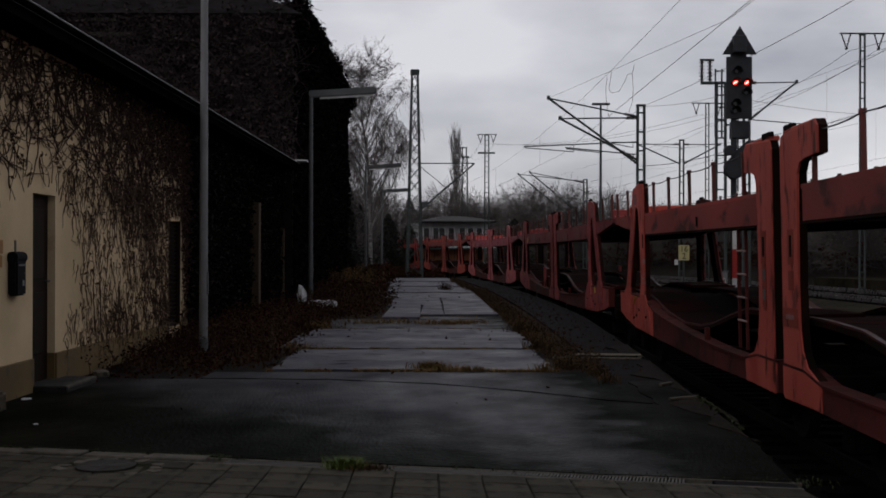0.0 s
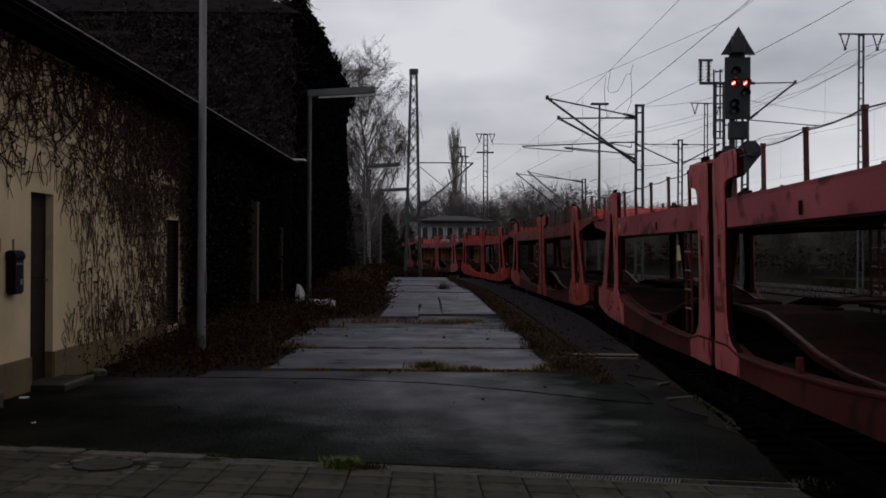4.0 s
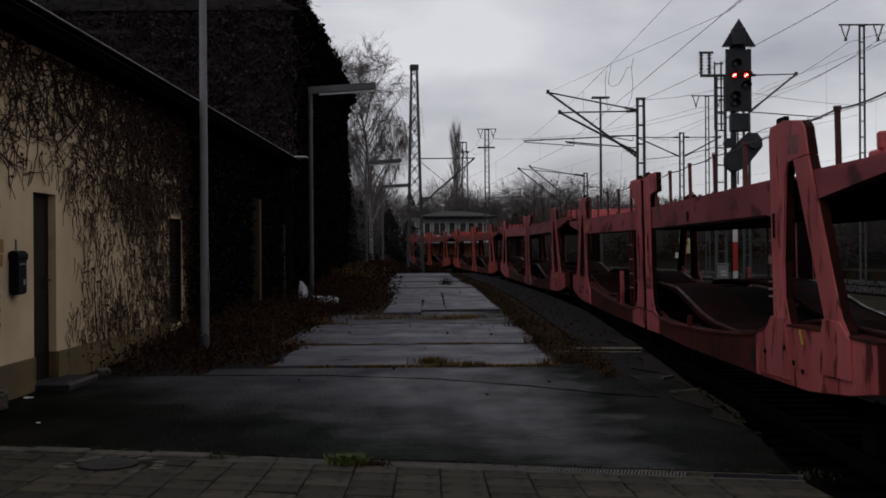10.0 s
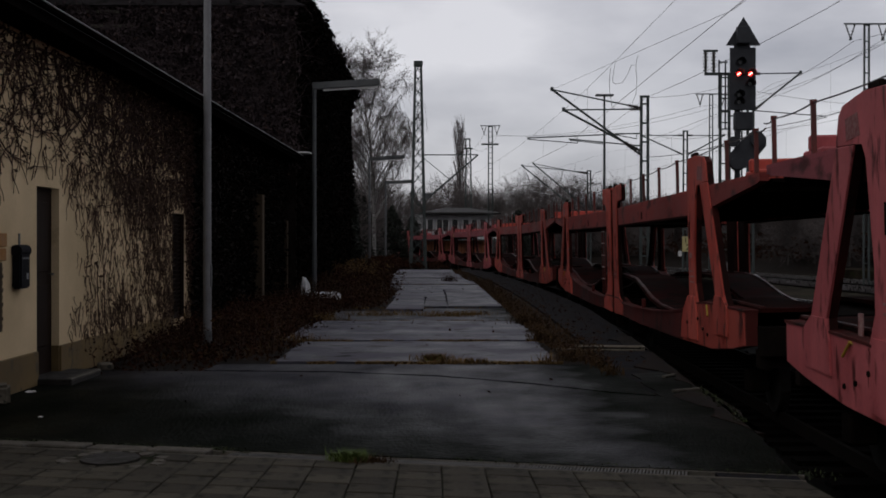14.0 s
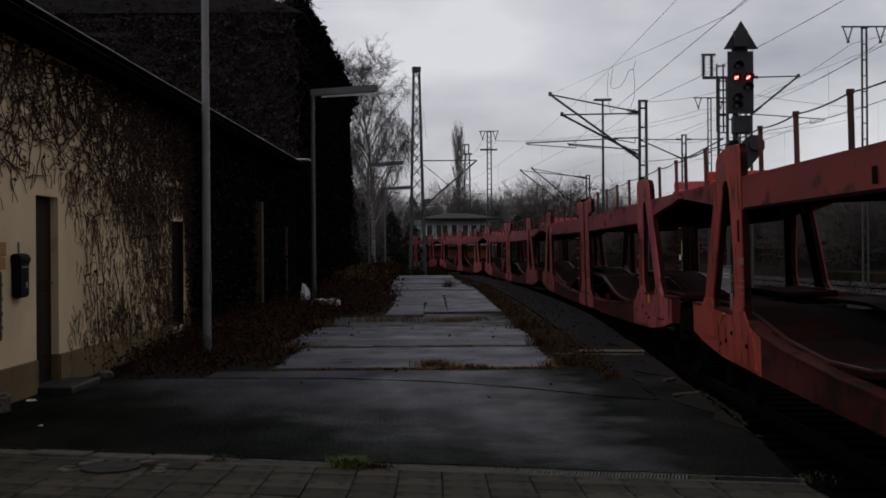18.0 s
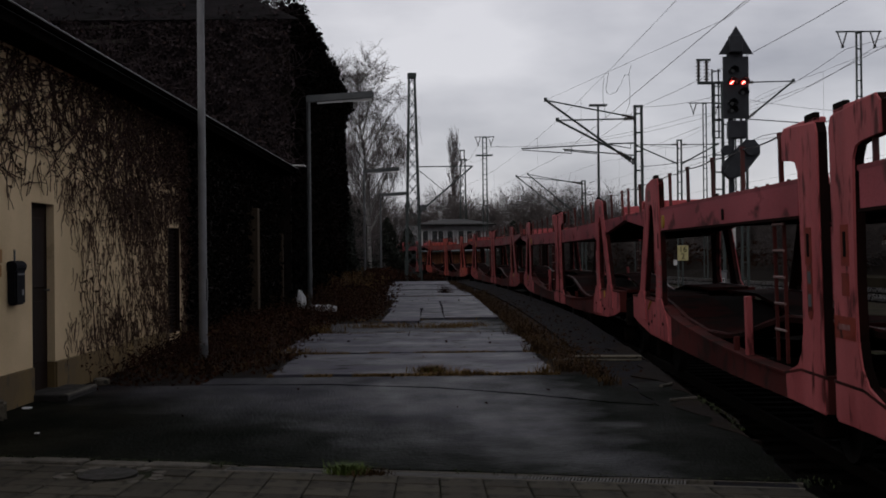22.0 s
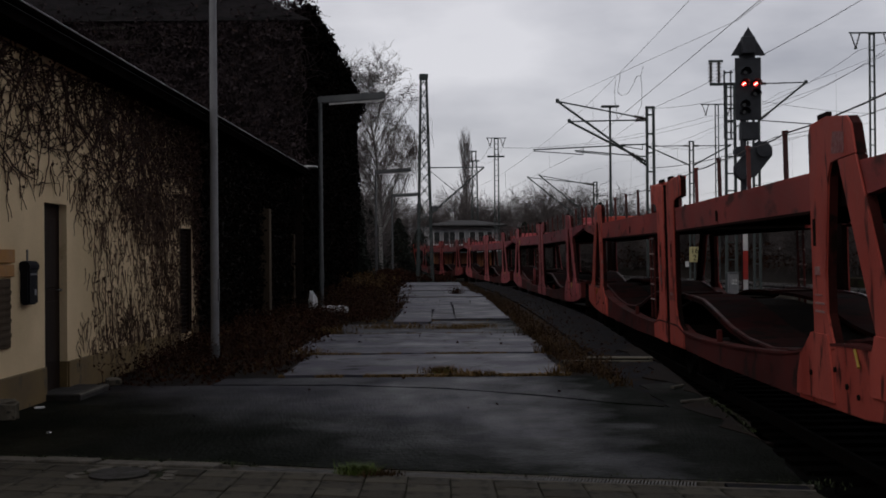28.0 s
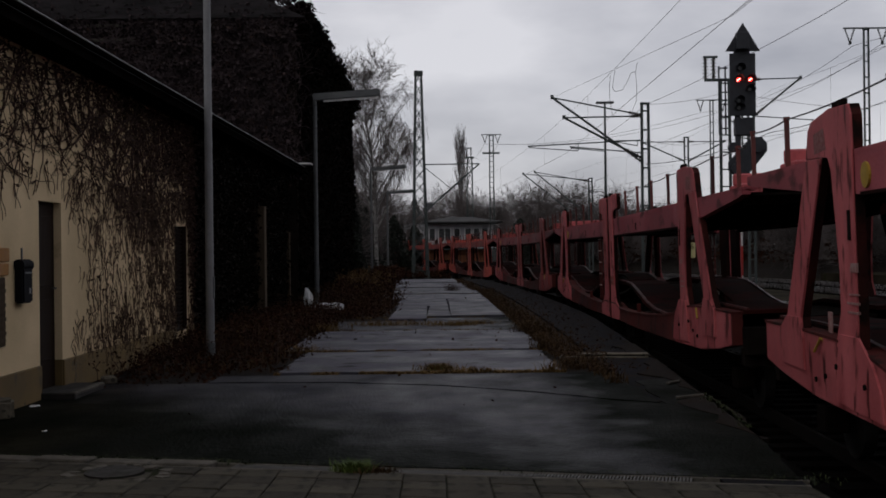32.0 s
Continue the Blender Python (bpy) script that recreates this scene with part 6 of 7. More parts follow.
bramble("edge_weeds", 320, right_x, lambda r: 15.0 + 55 * r.beta(1, 1.3), 0.15, 0.22, "low brown weeds along the platform edge", 4, 0.022, M_WEED)
roots = []
for _ in range(4400):
    y = 14.3 + 56 * RNG.beta(1, 1.4)
    roots.append((right_x(y, RNG), y, 0.0))
stuff("edge_grass", blades(roots, 0.11, RNG, 0.8, 0.008), M_WEED, "dry brown grass along the platform edge", "grass")
roots = [(left_x(y, RNG), y, 0.0) for y in 16.2 + 30 * RNG.beta(1, 1.4, 2400)]
stuff("wall_grass", blades(roots, 0.12, RNG, 0.8, 0.008), M_WEED, "dry grass among the leaf litter", "grass")


def plank(x, y, l, w, a, label):
    t = thing("plank", pose(x, y, 0.015, 0, 0, a), label, "plank", "loose planks")
    part("board", box(B(), -l / 2, l / 2, -w / 2, w / 2, 0, 0.03, 0.005), M_CEMENT, t)


plank(2.78, 14.25, 0.3, 0.045, 55, "small pale wood scrap on the asphalt")
plank(2.69, 12.86, 0.38, 0.045, 33, "small pale wood scrap on the asphalt")


def edging_stone(x, y, l, a):
    """A worn concrete edging with a scooped recess in its front."""
    t = thing("edging_stone", pose(x, y, 0.0, 0, 0, a), "pale worn concrete edging stone at the platform edge", "kerb")
    part("lower_course", box(B(), -l / 2, l / 2, -0.16, 0.16, 0.0, 0.022, 0.006), M_KERB, t)
    part("upper_course", box(B(), -l * 0.28, l * 0.5, -0.08, 0.16, 0.04, 0.062, 0.008), M_KERB, t)
    part("recess", box(B(), -l * 0.27, l * 0.46, -0.05, 0.15, 0.022, 0.04), M_BLACK, t)


edging_stone(2.5, 18.05, 1.3, -8)


def rubble(x, y, w, d, h, seed, label):
    rng = random.Random(seed)
    bm = B()
    bmesh.ops.create_cube(bm, size=1.0)
    bmesh.ops.bevel(bm, geom=list(bm.edges), offset=0.14, segments=2, affect="EDGES")
    for v in bm.verts:
        k = 1 + rng.uniform(-0.08, 0.08)
        v.co = Vector((v.co.x * w * k, v.co.y * d * k, (v.co.z + 0.5) * h * k))
    ob = part("rubble_stone", bm, M_KERB)
    ob.matrix_basis = pose(x, y, 0.0, 0, 0, 20)
    tagged(ob, label, "stone", "loose stones")


rubble(-4.22, 11.9, 0.2, 0.24, 0.2, 3, "pale weathered stone leaning at the plinth")
rubble(-4.1, 15.3, 0.18, 0.34, 0.08, 4, "flat dark stone at the foot of the plinth")


def crumpled(x, y, w, h, seed, label):
    rng = random.Random(seed)
    bm = B()
    bmesh.ops.create_icosphere(bm, subdivisions=2, radius=0.5)
    for v in bm.verts:
        k = 1 + rng.uniform(-0.3, 0.3)
        v.co = Vector((v.co.x * w * k, v.co.y * w * 0.7 * k, max(0.0, (v.co.z + 0.35) * h * k)))
    ob = part("plastic_bag", bm, M_BAG)
    ob.matrix_basis = pose(x, y, 0.02)
    tagged(ob, label, "litter", "plastic litter")


crumpled(-3.46, 33.2, 0.26, 0.66, 1, "white crumpled plastic bag among brambles")
crumpled(-3.0, 33.0, 0.52, 0.27, 2, "white crumpled plastic bag lying flat")
crumpled(-2.66, 33.1, 0.35, 0.26, 5, "scrap of white plastic sheet")
crumpled(-4.18, 12.72, 0.12, 0.03, 7, "small scrap of white paper on the asphalt")
crumpled(-3.5, 10.9, 0.045, 0.015, 8, "small scrap of white paper on the asphalt")
crumpled(-3.1, 31.2, 0.22, 0.12, 6, "small scrap of white plastic")


# orange board hung on the wall beside the letter box
def notice_board():
    t = thing("notice_board", ROT, "orange-yellow planks over a brown slatted panel on the wall", "board")
    for z0, z1, y1 in ((1.54, 1.68, 12.47), (1.4, 1.525, 12.45)):
        part("plank", box(B(), 0.0, 0.04, 11.2, y1, z0, z1, 0.006), M_ORANGE, t)
    part("panel", box(B(), 0.0, 0.025, 11.25, 12.38, 0.68, 1.38, 0.004), M_TIMBER, t, "brown weathered panel")
    for k in range(9):
        part("slat", box(B(), 0.025, 0.035, 11.3, 12.36 + 0.02 * (k % 2), 0.72 + 0.072 * k, 0.76 + 0.072 * k, 0.003), M_TIMBER, t)


notice_board()


# ---- creeper on the annex wall ----
def tendril(y, z, a, n, curl, r, rng, step=0.085, wide=2.3):
    """A winding stem on the wall; it runs further along the wall than up it."""
    line = []
    bias = rng.normal() * curl * 0.6
    for k in range(n):
        line.append(((0.012 + abs(rng.normal()) * 0.012, y, z), r * (1 - 0.6 * k / n)))
        a += rng.normal() * curl + bias * 0.3
        y += math.cos(a) * step * wide
        z += math.sin(a) * step
        if z > EAVE - 0.02 or z < 0.06:
            break
    return line


def ramp01(a, b, v):
    f = min(1.0, max(0.0, (v - a) / (b - a)))
    return f * f * (3 - 2 * f)


def creeper_cover(y, z):
    """How thickly the creeper grows at a place on the wall."""
    wave = 0.16 * math.sin(y * 3.3) + 0.1 * math.sin(y * 7.1 + z * 3)
    high = ramp01(2.0 + wave, 2.6 + wave, z)
    body = (0.35 * ramp01(14.5, 15.4, y + wave) + 0.65 * ramp01(15.2, 18.4, y + 0.5 * wave)) * ramp01(0.25, 0.5, z)
    foot = 0.3 * ramp01(14.3, 14.8, y) * (1 - ramp01(0.6, 1.0, z))
    low = body * (0.52 + 0.22 * ramp01(1.2, 2.2, z) + 0.25 * math.sin(y * 1.9 + z * 2.3)) + foot + 0.006
    return min(1.0, max(low, high * (0.5 + 0.3 * ramp01(14.5, 17.5, y) + 0.25 * ramp01(2.9, 3.7, z))))


def on_door(line):
    return any(L0 - 0.02 < q[1] < L1 + 0.02 and q[2] < LZ1 for q, _ in line) or any(D0 - 0.05 < q[1] < D1 + 0.05 and q[2] < DZ1 + 0.02 for q, _ in line)


def creeper():
    rng = np.random.default_rng(21)
    t = thing("wall_creeper", ROT, "leafless dark creeper spread over the cream wall", "climbing plant")
    lines, kids = [], []
    for _ in range(12):            # rooted along the wall foot, rising
        y = 15.8 + 5.2 * rng.uniform()
        lines.append(tendril(y, 0.15, math.pi / 2 + rng.normal() * 0.3, int(rng.uniform(12, 30)), 0.14, rng.uniform(0.006, 0.011), rng, 0.09, 1.5))
    for _ in range(64):            # old stems sweeping down from the eave
        y = 10.5 + 10.5 * rng.uniform()
        lines.append(tendril(y, EAVE - 0.05, -math.pi / 2 + rng.normal() * 0.6, int(rng.uniform(8, 22)), 0.2, rng.uniform(0.009, 0.017), rng, 0.09, 2.6))
    tries = 0
    while len(kids) < 1500 and tries < 40000:
        tries += 1
        y, z = rng.uniform(10.5, 21.3), EAVE - 1.9 * rng.uniform()
        if rng.uniform() < creeper_cover(y, z):
            l = tendril(y, z, rng.uniform(0, 2 * math.pi), int(rng.uniform(4, 11)), 0.3, rng.uniform(0.004, 0.007) + 0.006 * rng.uniform() * creeper_cover(y, z), rng, 0.085, 1.7)
            if len(l) > 2 and rng.uniform() < creeper_cover(l[-1][0][1], l[-1][0][2]) + 0.2:
                kids.append(l)
    shoots, tries = [], 0
    while len(shoots) < 2400 and tries < 90000:      # short shoots hanging on the lower wall
        tries += 1
        y, z = rng.uniform(14.3, 21.35), rng.uniform(0.36, 2.6)
        if rng.uniform() < creeper_cover(y, z):
            l = tendril(y, z, -math.pi / 2 + rng.normal() * 0.5, int(rng.uniform(3, 8)), 0.3, rng.uniform(0.004, 0.009), rng, 0.055, 0.9)
            if len(l) > 2:
                shoots.append(l)
    lines = [l for l in lines if len(l) > 2 and not on_door(l) and not any(q[1] < 15.2 and q[2] < 2.0 for q, _ in l)]
    kids = [l for l in kids if not on_door(l)]
    shoots = [l for l in shoots if not on_door(l)]
    piece("main_stem", mesh_of("main_stem", *tubes(lines, 4), M_STEM), t)
    tagged(piece("twig_net", mesh_of("twig_net", *tubes(kids, 3), M_STEM), t), kind="stuff")
    tagged(piece("shoot_net", mesh_of("shoot_net", *tubes(shoots, 3), M_SHOOT), t), kind="stuff")
    bits, tries = [], 0
    while len(bits) < 2400 and tries < 80000:        # withered leaf stalks and berries clinging in the net
        tries += 1
        y, z = rng.uniform(11, 21.35), rng.uniform(0.36, EAVE)
        c = creeper_cover(y, z) * (0.55 + 0.45 * math.sin(y * 4.3 + 1.3 * math.sin(z * 5)) * math.sin(z * 6.1 + y))
        if rng.uniform() < c * c * 1.4 and not (D0 - 0.05 < y < D1 + 0.05 and z < DZ1 + 0.05) and not (L0 < y < L1 and z < LZ1):
            bits.append((0.015 + abs(rng.normal()) * 0.02, y, z))
    tagged(piece("withered_foliage", mesh_of("withered_foliage", *leaves(bits, 0.03, rng), M_SHOOT), t), kind="stuff")
    near, far = [], []
    while len(near) < 2600:
        y, z = rng.uniform(12, 21.3), EAVE - abs(rng.normal()) * 0.55
        if rng.uniform() < ramp01(17.5, 21.2, y) * 0.7 + ramp01(3.45, 3.8, z) * (0.12 + 0.4 * ramp01(14.0, 17.0, y)):
            near.append((0.03 + abs(rng.normal()) * 0.03, y, z))
    for _ in range(15000):
        y = 21.2 + 12.1 * rng.uniform()
        far.append((0.03 + abs(rng.normal()) * 0.07, y, EAVE * rng.uniform()))
    while len(near) < 4800:        # thick growth past the shutter
        y, z = rng.uniform(20.87, 21.5), rng.uniform(0.5, EAVE)
        if rng.uniform() < 0.15 + 0.85 * ramp01(0.7, 1.4, z):
            near.append((0.03 + abs(rng.normal()) * 0.03, y, z))
    tagged(piece("dead_foliage", mesh_of("dead_foliage", *leaves(near, 0.026, rng), M_STEM), t), kind="stuff")
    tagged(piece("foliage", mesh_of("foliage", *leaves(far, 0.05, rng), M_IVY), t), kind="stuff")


creeper()


def ivy():
    rng = np.random.default_rng(5)
    t = thing("ivy", pose(0, 0, 0), "dense ivy smothering the brick walls, brown on the gable, darker on the platform side", "climbing plant")
    pts = []
    for _ in range(1500):
        cx, cz = rng.uniform(-15, GX - 0.1), rng.uniform(3.6, GH + 1.0)
        m = int(rng.uniform(14, 34))
        wx, wz, out = rng.uniform(0.18, 0.55), rng.uniform(0.08, 0.26), rng.uniform(0.04, 0.36)
        u, v = rng.normal(size=m), rng.normal(size=m)
        depth = out * np.exp(-0.5 * (u * u + v * v)) * rng.uniform(0.5, 1.0, m) + 0.03
        for a, b, d in zip(u, v, depth):
            x, z = cx + a * wx, cz + b * wz - abs(a) * 0.06
            if x < GX + 0.12:
                pts.append((x, GY0 - d, z))
    tagged(piece("gable_foliage", mesh_of("gable_foliage", *leaves(pts, 0.06, rng), M_BROWNIVY), t), kind="stuff")
    n = 52000
    y = rng.uniform(GY0 - 0.05, GY1 + 0.2, n)
    z = rng.uniform(0.0, GH + 0.5, n)
    bulge = 0.07 + 0.05 * np.sin(y * 1.3) * np.sin(z * 1.1 + y * 0.4) + 0.14 * np.exp(-((z - 8.5) / 0.9) ** 2)
    pts = list(zip(GX + 0.01 + np.minimum(abs(rng.normal(size=n)), 2.2) * bulge, y, z))
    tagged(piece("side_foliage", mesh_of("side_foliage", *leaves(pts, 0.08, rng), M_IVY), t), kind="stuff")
    n = 16000
    y = rng.uniform(GY0 - 0.1, GY1 + 0.3, n)
    a = rng.uniform(0, 2 * math.pi, n)
    r = np.sqrt(rng.uniform(0, 1, n)) * (0.36 + 0.1 * np.sin(y * 2.1) + 0.06 * np.sin(y * 5.3))
    pts = list(zip(GX + 0.05 + np.cos(a) * r, y, GH + 0.2 + np.sin(a) * r * 0.9))
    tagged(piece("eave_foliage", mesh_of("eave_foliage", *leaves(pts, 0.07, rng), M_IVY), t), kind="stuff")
    lines = []
    for _ in range(160):
        yy, zz = rng.uniform(GY0 + 6, GY1), rng.uniform(1.5, GH + 0.6)
        l = rng.uniform(0.2, 0.5)
        d = rng.normal(size=3) * 0.3 + (0.5, 0, 0.25)
        p = np.array((GX + 0.1, yy, zz))
        lines.append([(p, 0.01), (p + d * l * 0.5, 0.007), (p + d * l + (0, 0, -0.05), 0.004)])
    for _ in range(2600):
        p = np.array((rng.uniform(-14, GX), GY0 - 0.14, rng.uniform(4.2, GH + 1.6)))
        a = rng.uniform(0, 2 * math.pi)
        pts2 = []
        for k in range(8):
            pts2.append((p.copy(), 0.013 - 0.0012 * k))
            a += rng.normal() * 0.5
            p = p + (math.cos(a) * 0.13, rng.normal() * 0.015, math.sin(a) * 0.13)
        lines.append(pts2)
    tagged(piece("runner_net", mesh_of("runner_net", *tubes(lines, 3), M_BROWNIVY), t), kind="stuff")


ivy()


# ---- trees ----
def crown_tree(seed, h, rx, rz, cz, n, length, hang, r, limbs=16, trunk=0.16, lean=0.0):
    """A trunk with curved limbs into an egg-shaped, thinning crown of fine twigs."""
    rng = np.random.default_rng(seed)
    wood, twigs = [], []
    top = np.array([lean, 0.0, min(h * 0.97, cz + rz * 0.9)])
    wood.append([(np.array([0, 0, 0.0]) + (top * f) + (0.12 * math.sin(f * 5) * f, 0.1 * math.sin(f * 4 + 1) * f, 0), max(r * 1.2, trunk * (1 - f) ** 0.8)) for f in np.linspace(0, 1, 10)])
    ends = []
    for i in range(limbs):
        a = i * 2.4 + rng.uniform(-0.4, 0.4)
        f = rng.uniform(0.25, 0.85)
        p0 = top * f
        out = rx * rng.uniform(0.55, 0.95)
        p2 = np.array([math.cos(a) * out, math.sin(a) * out, min(cz + rz * 0.9, p0[2] + rng.uniform(0.25, 0.6) * rz)])
        p1 = (p0 + p2) / 2 + (0, 0, -0.12 * rz)
        line = []
        for t in np.linspace(0, 1, 8):
            q = p0 * (1 - t) ** 2 + 2 * p1 * t * (1 - t) + p2 * t * t + rng.normal(size=3) * 0.04 * rx * t
            line.append((q, max(r, trunk * 0.42 * (1 - f) ** 0.5 * (1 - 0.85 * t))))
        wood.append(line)
        ends.append(line)
    for _ in range(limbs * 9):
        line = ends[rng.integers(len(ends))]
        k = rng.integers(2, 8)
        p = line[k][0]
        d = rng.normal(size=3)
        d[2] = abs(d[2]) * 0.8
        d /= np.linalg.norm(d)
        l = rx * rng.uniform(0.25, 0.5)
        wood.append([(p, r * 2.2), (p + d * l * 0.5 + rng.normal(size=3) * 0.05, r * 1.7), (p + d * l, r * 1.1)])
    for _ in range(n):
        u = rng.normal(size=3)
        u /= np.linalg.norm(u)
        k = rng.uniform() ** 0.45 * (0.82 + 0.2 * math.sin(3 * math.atan2(u[1], u[0]) + seed + 4 * u[2]))
        p = np.array([lean * 0.8 + u[0] * rx * k, u[1] * rx * k, cz + u[2] * rz * k])
        if p[2] < 0.3:
            continue
        d = np.array([u[0], u[1], 0.5 + 0.4 * u[2]]) + rng.normal(size=3) * 0.45
        d /= np.linalg.norm(d)
        l = length * rng.uniform(0.5, 1.3)
        q1 = p + d * l * 0.5
        q2 = p + d * l * (1 - 0.5 * hang) + np.array([0, 0, -hang * l * 0.8])
        twigs.append([(p, r), (q1, r * 0.8), (q2, r * 0.5)])
    return wood, twigs


def make_tree(name, spec, bark, label, category="tree", group="", twig=None):
    limbs, twigs = crown_tree(*spec)
    t = thing(name, pose(0, 0, -50), label, category, group)
    piece("trunk", mesh_of("trunk", *tubes(limbs, 5), bark, True), t)
    tagged(piece("crown", mesh_of("crown", *tubes(twigs, 3), twig or M_TWIG), t), kind="stuff")
    return t


def arc(p0, d, l, droop, n, r0, r1, rng, jig=0.05):
    """A branch that starts in direction d and bends down (or up) as it goes."""
    p, d = np.array(p0, float), np.array(d, float) / np.linalg.norm(d)
    line = []
    for k in range(n):
        f = k / (n - 1)
        line.append((p.copy(), r0 + (r1 - r0) * f))
        d = d + np.array((0, 0, -droop / n)) + rng.normal(size=3) * jig
        d /= np.linalg.norm(d)
        p = p + d * l / (n - 1)
    return line


def birch_tree():
    """A slim trunk that forks into steep limbs; fine twigs stand up at the top and hang in curtains lower down."""
    rng = np.random.default_rng(7)
    wood, fine = [], []
    axis = arc((0, 0, 0), (0.03, 0, 1), 15.9, 0.0, 18, 0.19, 0.022, rng, 0.03)
    wood.append(axis)
    limbs = [axis[8:]]
    for i in range(36):
        f = 0.26 + 0.66 * (i / 35)
        k = min(16, int(f * 17))
        p = axis[k][0] + (axis[k + 1][0] - axis[k][0]) * (f * 17 - k)
        a = i * 2.4 + rng.uniform(-0.4, 0.4)
        l = (6.6 * (1 - f) ** 0.6 + 1.3) * rng.uniform(0.7, 1.1)
        limbs.append(arc(p, (math.cos(a), math.sin(a), 1.75 - 0.2 * f), l, 0.16, 10, 0.085 * (1.25 - f), 0.014, rng, 0.05))
    wood += limbs[1:]
    boughs = []
    for limb in limbs:
        for _ in range(10):
            k = int(rng.integers(3, len(limb)))
            a = rng.uniform(0, 2 * math.pi)
            boughs.append(arc(limb[k][0], (math.cos(a), math.sin(a), rng.uniform(0.8, 2.2)), rng.uniform(0.7, 1.6), 0.9, 6, 0.02, 0.009, rng, 0.1))
    wood += boughs
    for bough in boughs + limbs:
        for _ in range(17):
            k = int(rng.integers(1, len(bough)))
            a = rng.uniform(0, 2 * math.pi)
            p = bough[k][0] + rng.normal(size=3) * 0.03
            low = min(1.0, max(0.0, (16.3 - p[2]) / 4.5))
            fine.append(arc(p, (math.cos(a) * 0.6, math.sin(a) * 0.6, 1.3 - 1.5 * low + rng.normal() * 0.35), rng.uniform(0.4, 0.75 + 0.95 * low), 1.2 + 2.6 * low, 6, 0.0085, 0.005, rng, 0.1))
    t = thing("birch_tree", pose(-4.2, 88.0, -0.9), "leafless birch with rising limbs and drooping twigs", "tree")
    piece("trunk", mesh_of("trunk", *tubes(wood, 5), M_BIRCH, True), t)
    tagged(piece("crown", mesh_of("crown", *tubes(fine, 3), M_TWIG), t), kind="stuff")


def poplar_tree():
    rng = np.random.default_rng(9)
    wood, fine = [], []
    axis = arc((0, 0, 0), (0, 0, 1), 21.2, 0.0, 16, 0.24, 0.03, rng, 0.012)
    wood.append(axis)
    for i in range(64):
        k = 2 + int(12.5 * (i / 63))
        a = i * 2.4
        b = arc(axis[k][0], (math.cos(a), math.sin(a), 1.6), rng.uniform(3.0, 5.0) * (1 - 0.02 * k), -1.6, 8, 0.05, 0.018, rng, 0.05)
        wood.append(b)
        for _ in range(24):
            j = int(rng.integers(1, 8))
            c = rng.uniform(0, 2 * math.pi)
            fine.append(arc(b[j][0], (math.cos(c), math.sin(c), 2.4), rng.uniform(0.9, 2.2), -1.0, 4, 0.022, 0.01, rng, 0.06))
    t = thing("poplar_tree", pose(4.7, 200.0, -0.9), "narrow leafless poplar in the distance", "tree")
    piece("trunk", mesh_of("trunk", *tubes(wood, 4), M_BARK, True), t)
    tagged(piece("crown", mesh_of("crown", *tubes(fine, 3), M_TWIG), t), kind="stuff")


birch_tree()
poplar_tree()
oak = make_tree("bare_tree", (12, 13.0, 4.3, 5.0, 8.0, 2600, 1.3, 0.0, 0.016, 18, 0.22), M_BARK, "leafless broad tree in the distance", "tree", "distant bare trees")
oak2 = make_tree("bare_tree", (15, 12.5, 3.4, 5.3, 7.0, 2600, 1.3, 0.0, 0.016, 18, 0.2), M_BARK, "leafless upright tree in the distance", "tree", "distant bare trees")
shrub = make_tree("bare_shrub", (18, 4.6, 2.2, 2.3, 2.3, 1500, 0.8, 0.0, 0.012, 18, 0.05), M_BARK, "leafless brown thicket beyond the tracks", "shrub", "bare thickets")
RT = random.Random(4)


def plant(src, x, y, z, k, used=set()):
    m = pose(x, y, z, 0, 0, RT.uniform(0, 360)) @ Matrix.Diagonal((k, k, k, 1))
    if src.name in used:
        ob = copy_thing(src, pose(x, y, z, 0, 0, RT.uniform(0, 360)))
        ob.scale = (k, k, k * RT.uniform(0.9, 1.1))
    else:
        used.add(src.name)
        src.matrix_basis = m


for x, y, k, w in ((2.5, 190, 0.95, 0), (6, 205, 1.0, 1), (9.5, 186, 0.8, 0), (12.5, 195, 0.92, 1), (15.5, 180, 0.95, 0), (18.5, 200, 1.05, 1), (21, 182, 0.9, 0), (24, 195, 0.95, 1), (27, 180, 0.85, 0), (30, 200, 0.9, 1), (33.5, 188, 0.8, 0),
                   (37, 190, 0.72, 1), (41, 185, 0.7, 0), (46, 190, 0.7, 1), (51, 180, 0.66, 0), (57, 186, 0.62, 1), (64, 180, 0.6, 0), (-2, 165, 0.72, 1), (-6, 150, 0.85, 0), (-10, 150, 0.8, 1), (-3.5, 135, 0.6, 0), (-8, 125, 0.75, 1), (-12, 118, 0.9, 0), (-7, 104, 0.7, 0), (-11, 96, 0.8, 1), (5, 175, 0.75, 0), (0, 170, 0.7, 1), (14, 175, 0.72, 1), (8.5, 172, 0.7, 0)):
    plant((oak, oak2)[w], x, y, -0.9, k * (1.08 if x < 28 and y > 160 else 1.0))
for i in range(96):
    s = 12 + i * 1.75 + RT.uniform(-1, 1)
    o = RT.uniform(29.5, 36)
    x, y, h = on_track(s, o)
    plant(shrub, x, y, -0.5 + max(0, min(1.8, (o - 29) * 0.4)), RT.uniform(0.7, 1.25))
for i in range(46):
    s = 15 + i * 3.6 + RT.uniform(-1.5, 1.5)
    x, y, h = on_track(s, RT.uniform(38, 50))
    plant((oak, oak2)[i % 2], x, y, 1.2, RT.uniform(0.42, 0.62))
for i in range(26):
    plant(shrub, RT.uniform(-12, -5), RT.uniform(62, 130), -0.9, RT.uniform(0.8, 1.3))
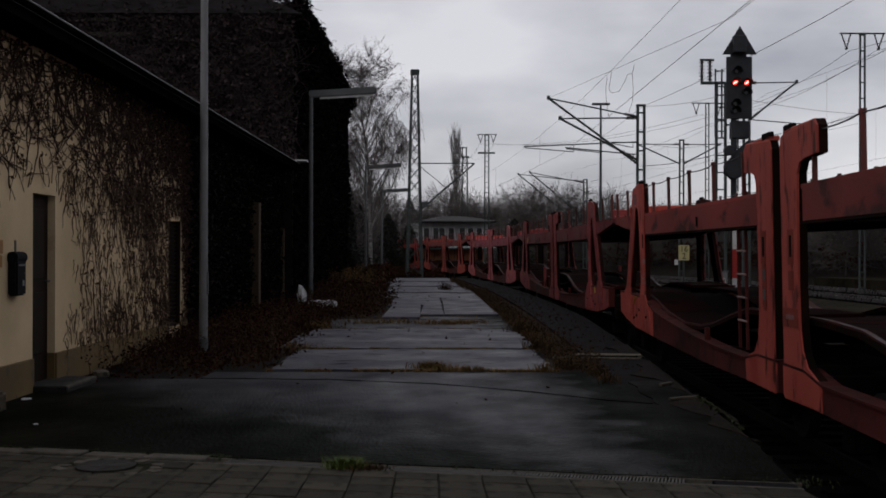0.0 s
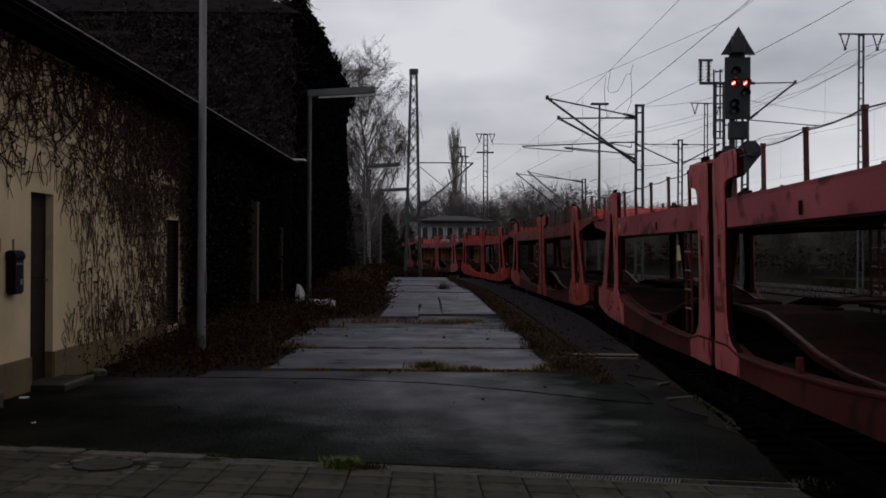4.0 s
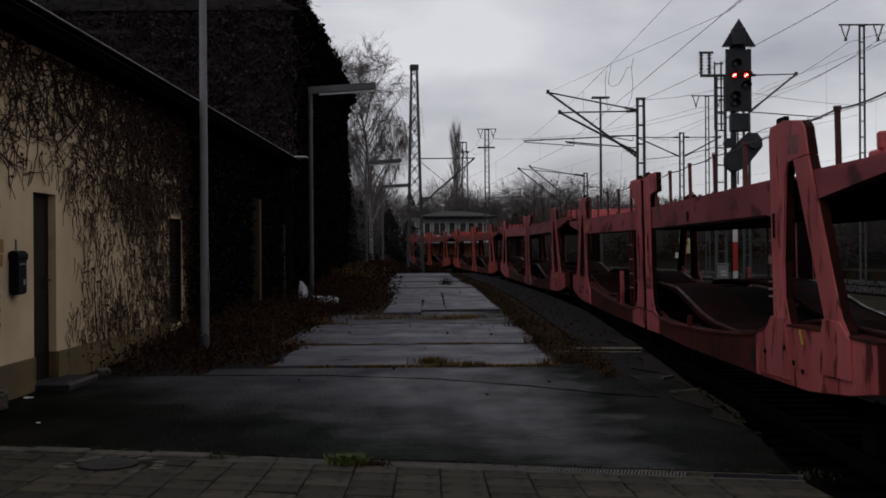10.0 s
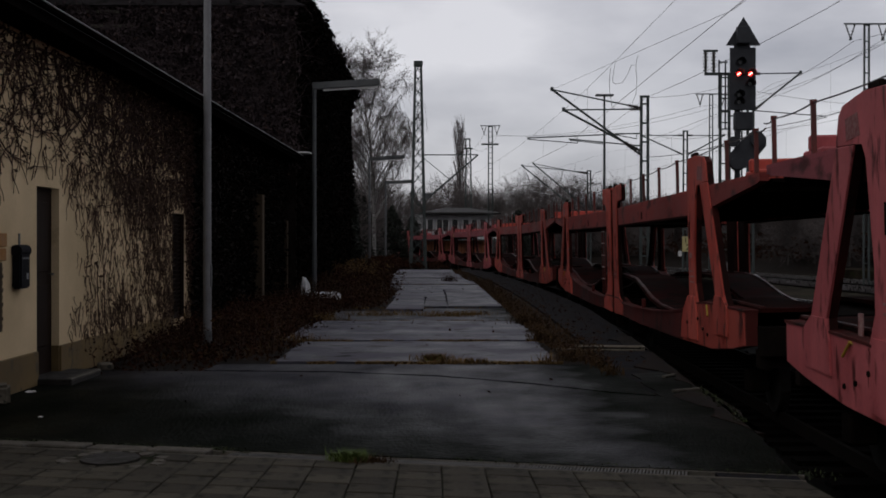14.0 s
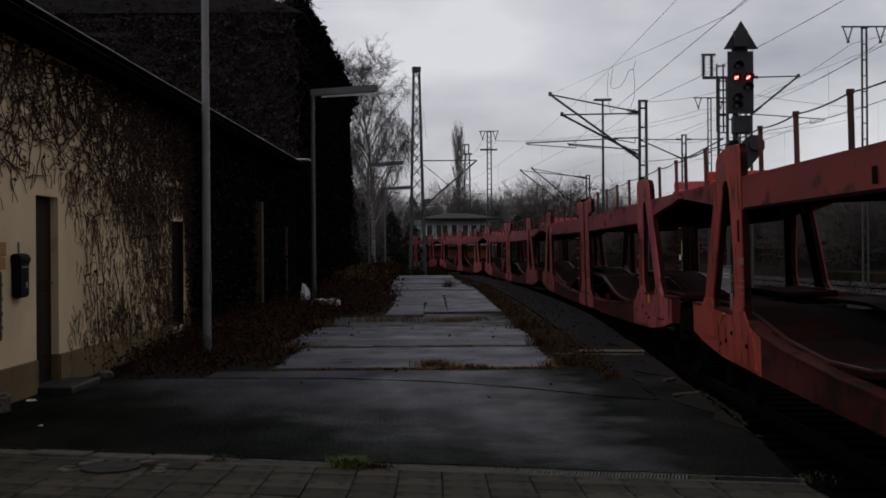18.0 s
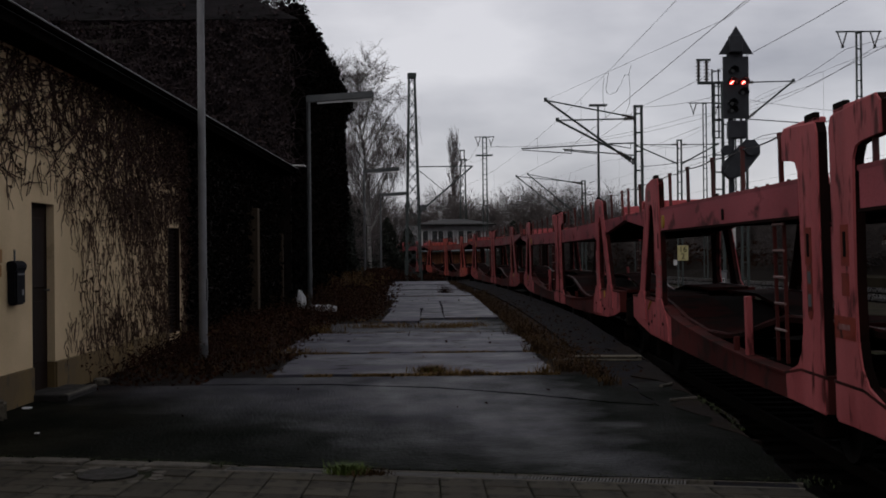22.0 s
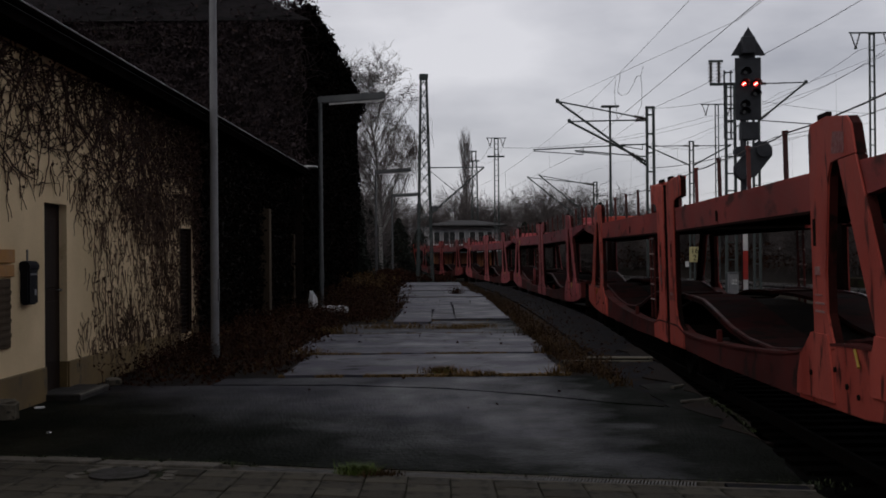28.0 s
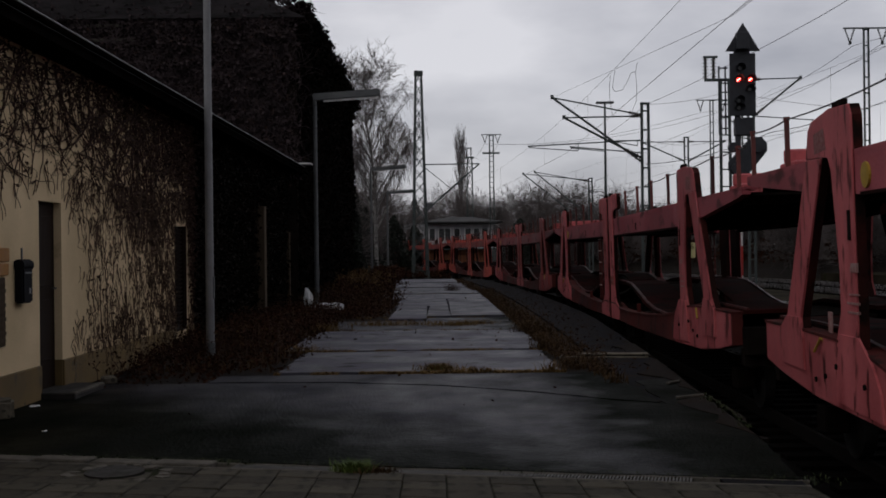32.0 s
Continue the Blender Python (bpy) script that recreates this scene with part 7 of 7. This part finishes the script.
for i in range(30):
    plant(shrub, RT.uniform(8, 60), RT.uniform(160, 178), -0.9, RT.uniform(1.0, 1.5))


def embankment():
    verts, faces = [], []
    n = 0
    rng = np.random.default_rng(2)
    prof = ((28.6, -0.9), (30.5, -0.2), (33.5, 1.1), (37.0, 1.9), (60.0, 2.2))
    for s in range(-60, 330, 5):
        for o, z in prof:
            x, y, h = on_track(s, o + rng.uniform(-0.5, 0.5))
            verts.append((x, y, z + rng.uniform(-0.15, 0.15) if z > -0.8 else z))
        n += 1
    k = len(prof)
    for i in range(n - 1):
        for c in range(k - 1):
            a = i * k + c
            faces.append((a, a + 1, a + k + 1, a + k))
    tagged(new("embankment", mesh_of("embankment", verts, faces, M_SOIL)), "dark overgrown embankment beyond the tracks", "embankment", kind="structure")


embankment()
bramble("embankment_undergrowth", 900, lambda y, r: on_track(y, r.uniform(29.5, 37))[0], lambda r: r.uniform(25, 150), 2.4, 1.2, "tangled brown undergrowth on the embankment", 9, 0.11, cane=M_DEAD)


# dark evergreen beside the ivy wall
def evergreen(x, y, h, w, seed, label):
    rng = np.random.default_rng(seed)
    t = thing("evergreen_shrub", pose(x, y, -0.2), label, "shrub", "evergreen shrubs")
    part("trunk", rod(B(), (0, 0, 0), (0, 0, h * 0.9), 0.09, 0.02, 8), M_BARK, t)
    n = 6500
    z = rng.beta(1.0, 1.4, n) * h
    a = rng.uniform(0, 2 * math.pi, n)
    rad = w * (1 - z / h) ** 0.7 * (0.75 + 0.25 * np.sin(a * 3 + z * 2.2)) * np.sqrt(rng.uniform(0.15, 1, n))
    pts = np.stack([np.cos(a) * rad, np.sin(a) * rad, z], 1)
    tagged(piece("foliage", mesh_of("foliage", *leaves(pts, 0.16, rng, 0, 0.5), M_CONIFER), t), kind="stuff")


evergreen(-3.9, 57.0, 4.6, 1.1, 1, "dark evergreen shrub beside the ivy wall")
evergreen(-4.8, 62.0, 5.4, 1.6, 2, "dark evergreen shrub behind the platform lamp")
evergreen(-7.0, 74.0, 6.0, 2.2, 3, "dark evergreen thicket behind the platform")
evergreen(10.8, 152.0, 6.0, 3.6, 4, "dark evergreen beside the signal box")
for x, y, h, w, k in ((-9.6, 106.0, 8.0, 2.6, 5), (-6.4, 100.0, 6.8, 2.1, 6), (-8.2, 92.0, 7.2, 2.4, 7), (-10.5, 160.0, 11.0, 4.2, 8), (-14.0, 170.0, 11.5, 4.6, 9), (-5.5, 70.0, 6.2, 1.6, 10), (-6.4, 164.0, 10.5, 4.2, 11), (-2.6, 168.0, 9.5, 3.8, 12), (-6.6, 82.0, 6.0, 1.5, 13), (-5.3, 94.0, 5.4, 2.0, 14), (-3.6, 110.0, 5.2, 2.2, 15), (-1.9, 118.0, 4.6, 1.8, 16), (-4.6, 79.0, 4.0, 1.2, 17)):
    evergreen(x, y, h, w, k, "dark evergreen thicket behind the platform")


# ---- paving pieces ----
lay_paving()


# ---- what moves ----
def motions():
    for ob, k, sign in TRAIN:
        walk(ob, [(float(t), half_pose(k, float(t), sign)) for t in range(0, 33)])


motions()
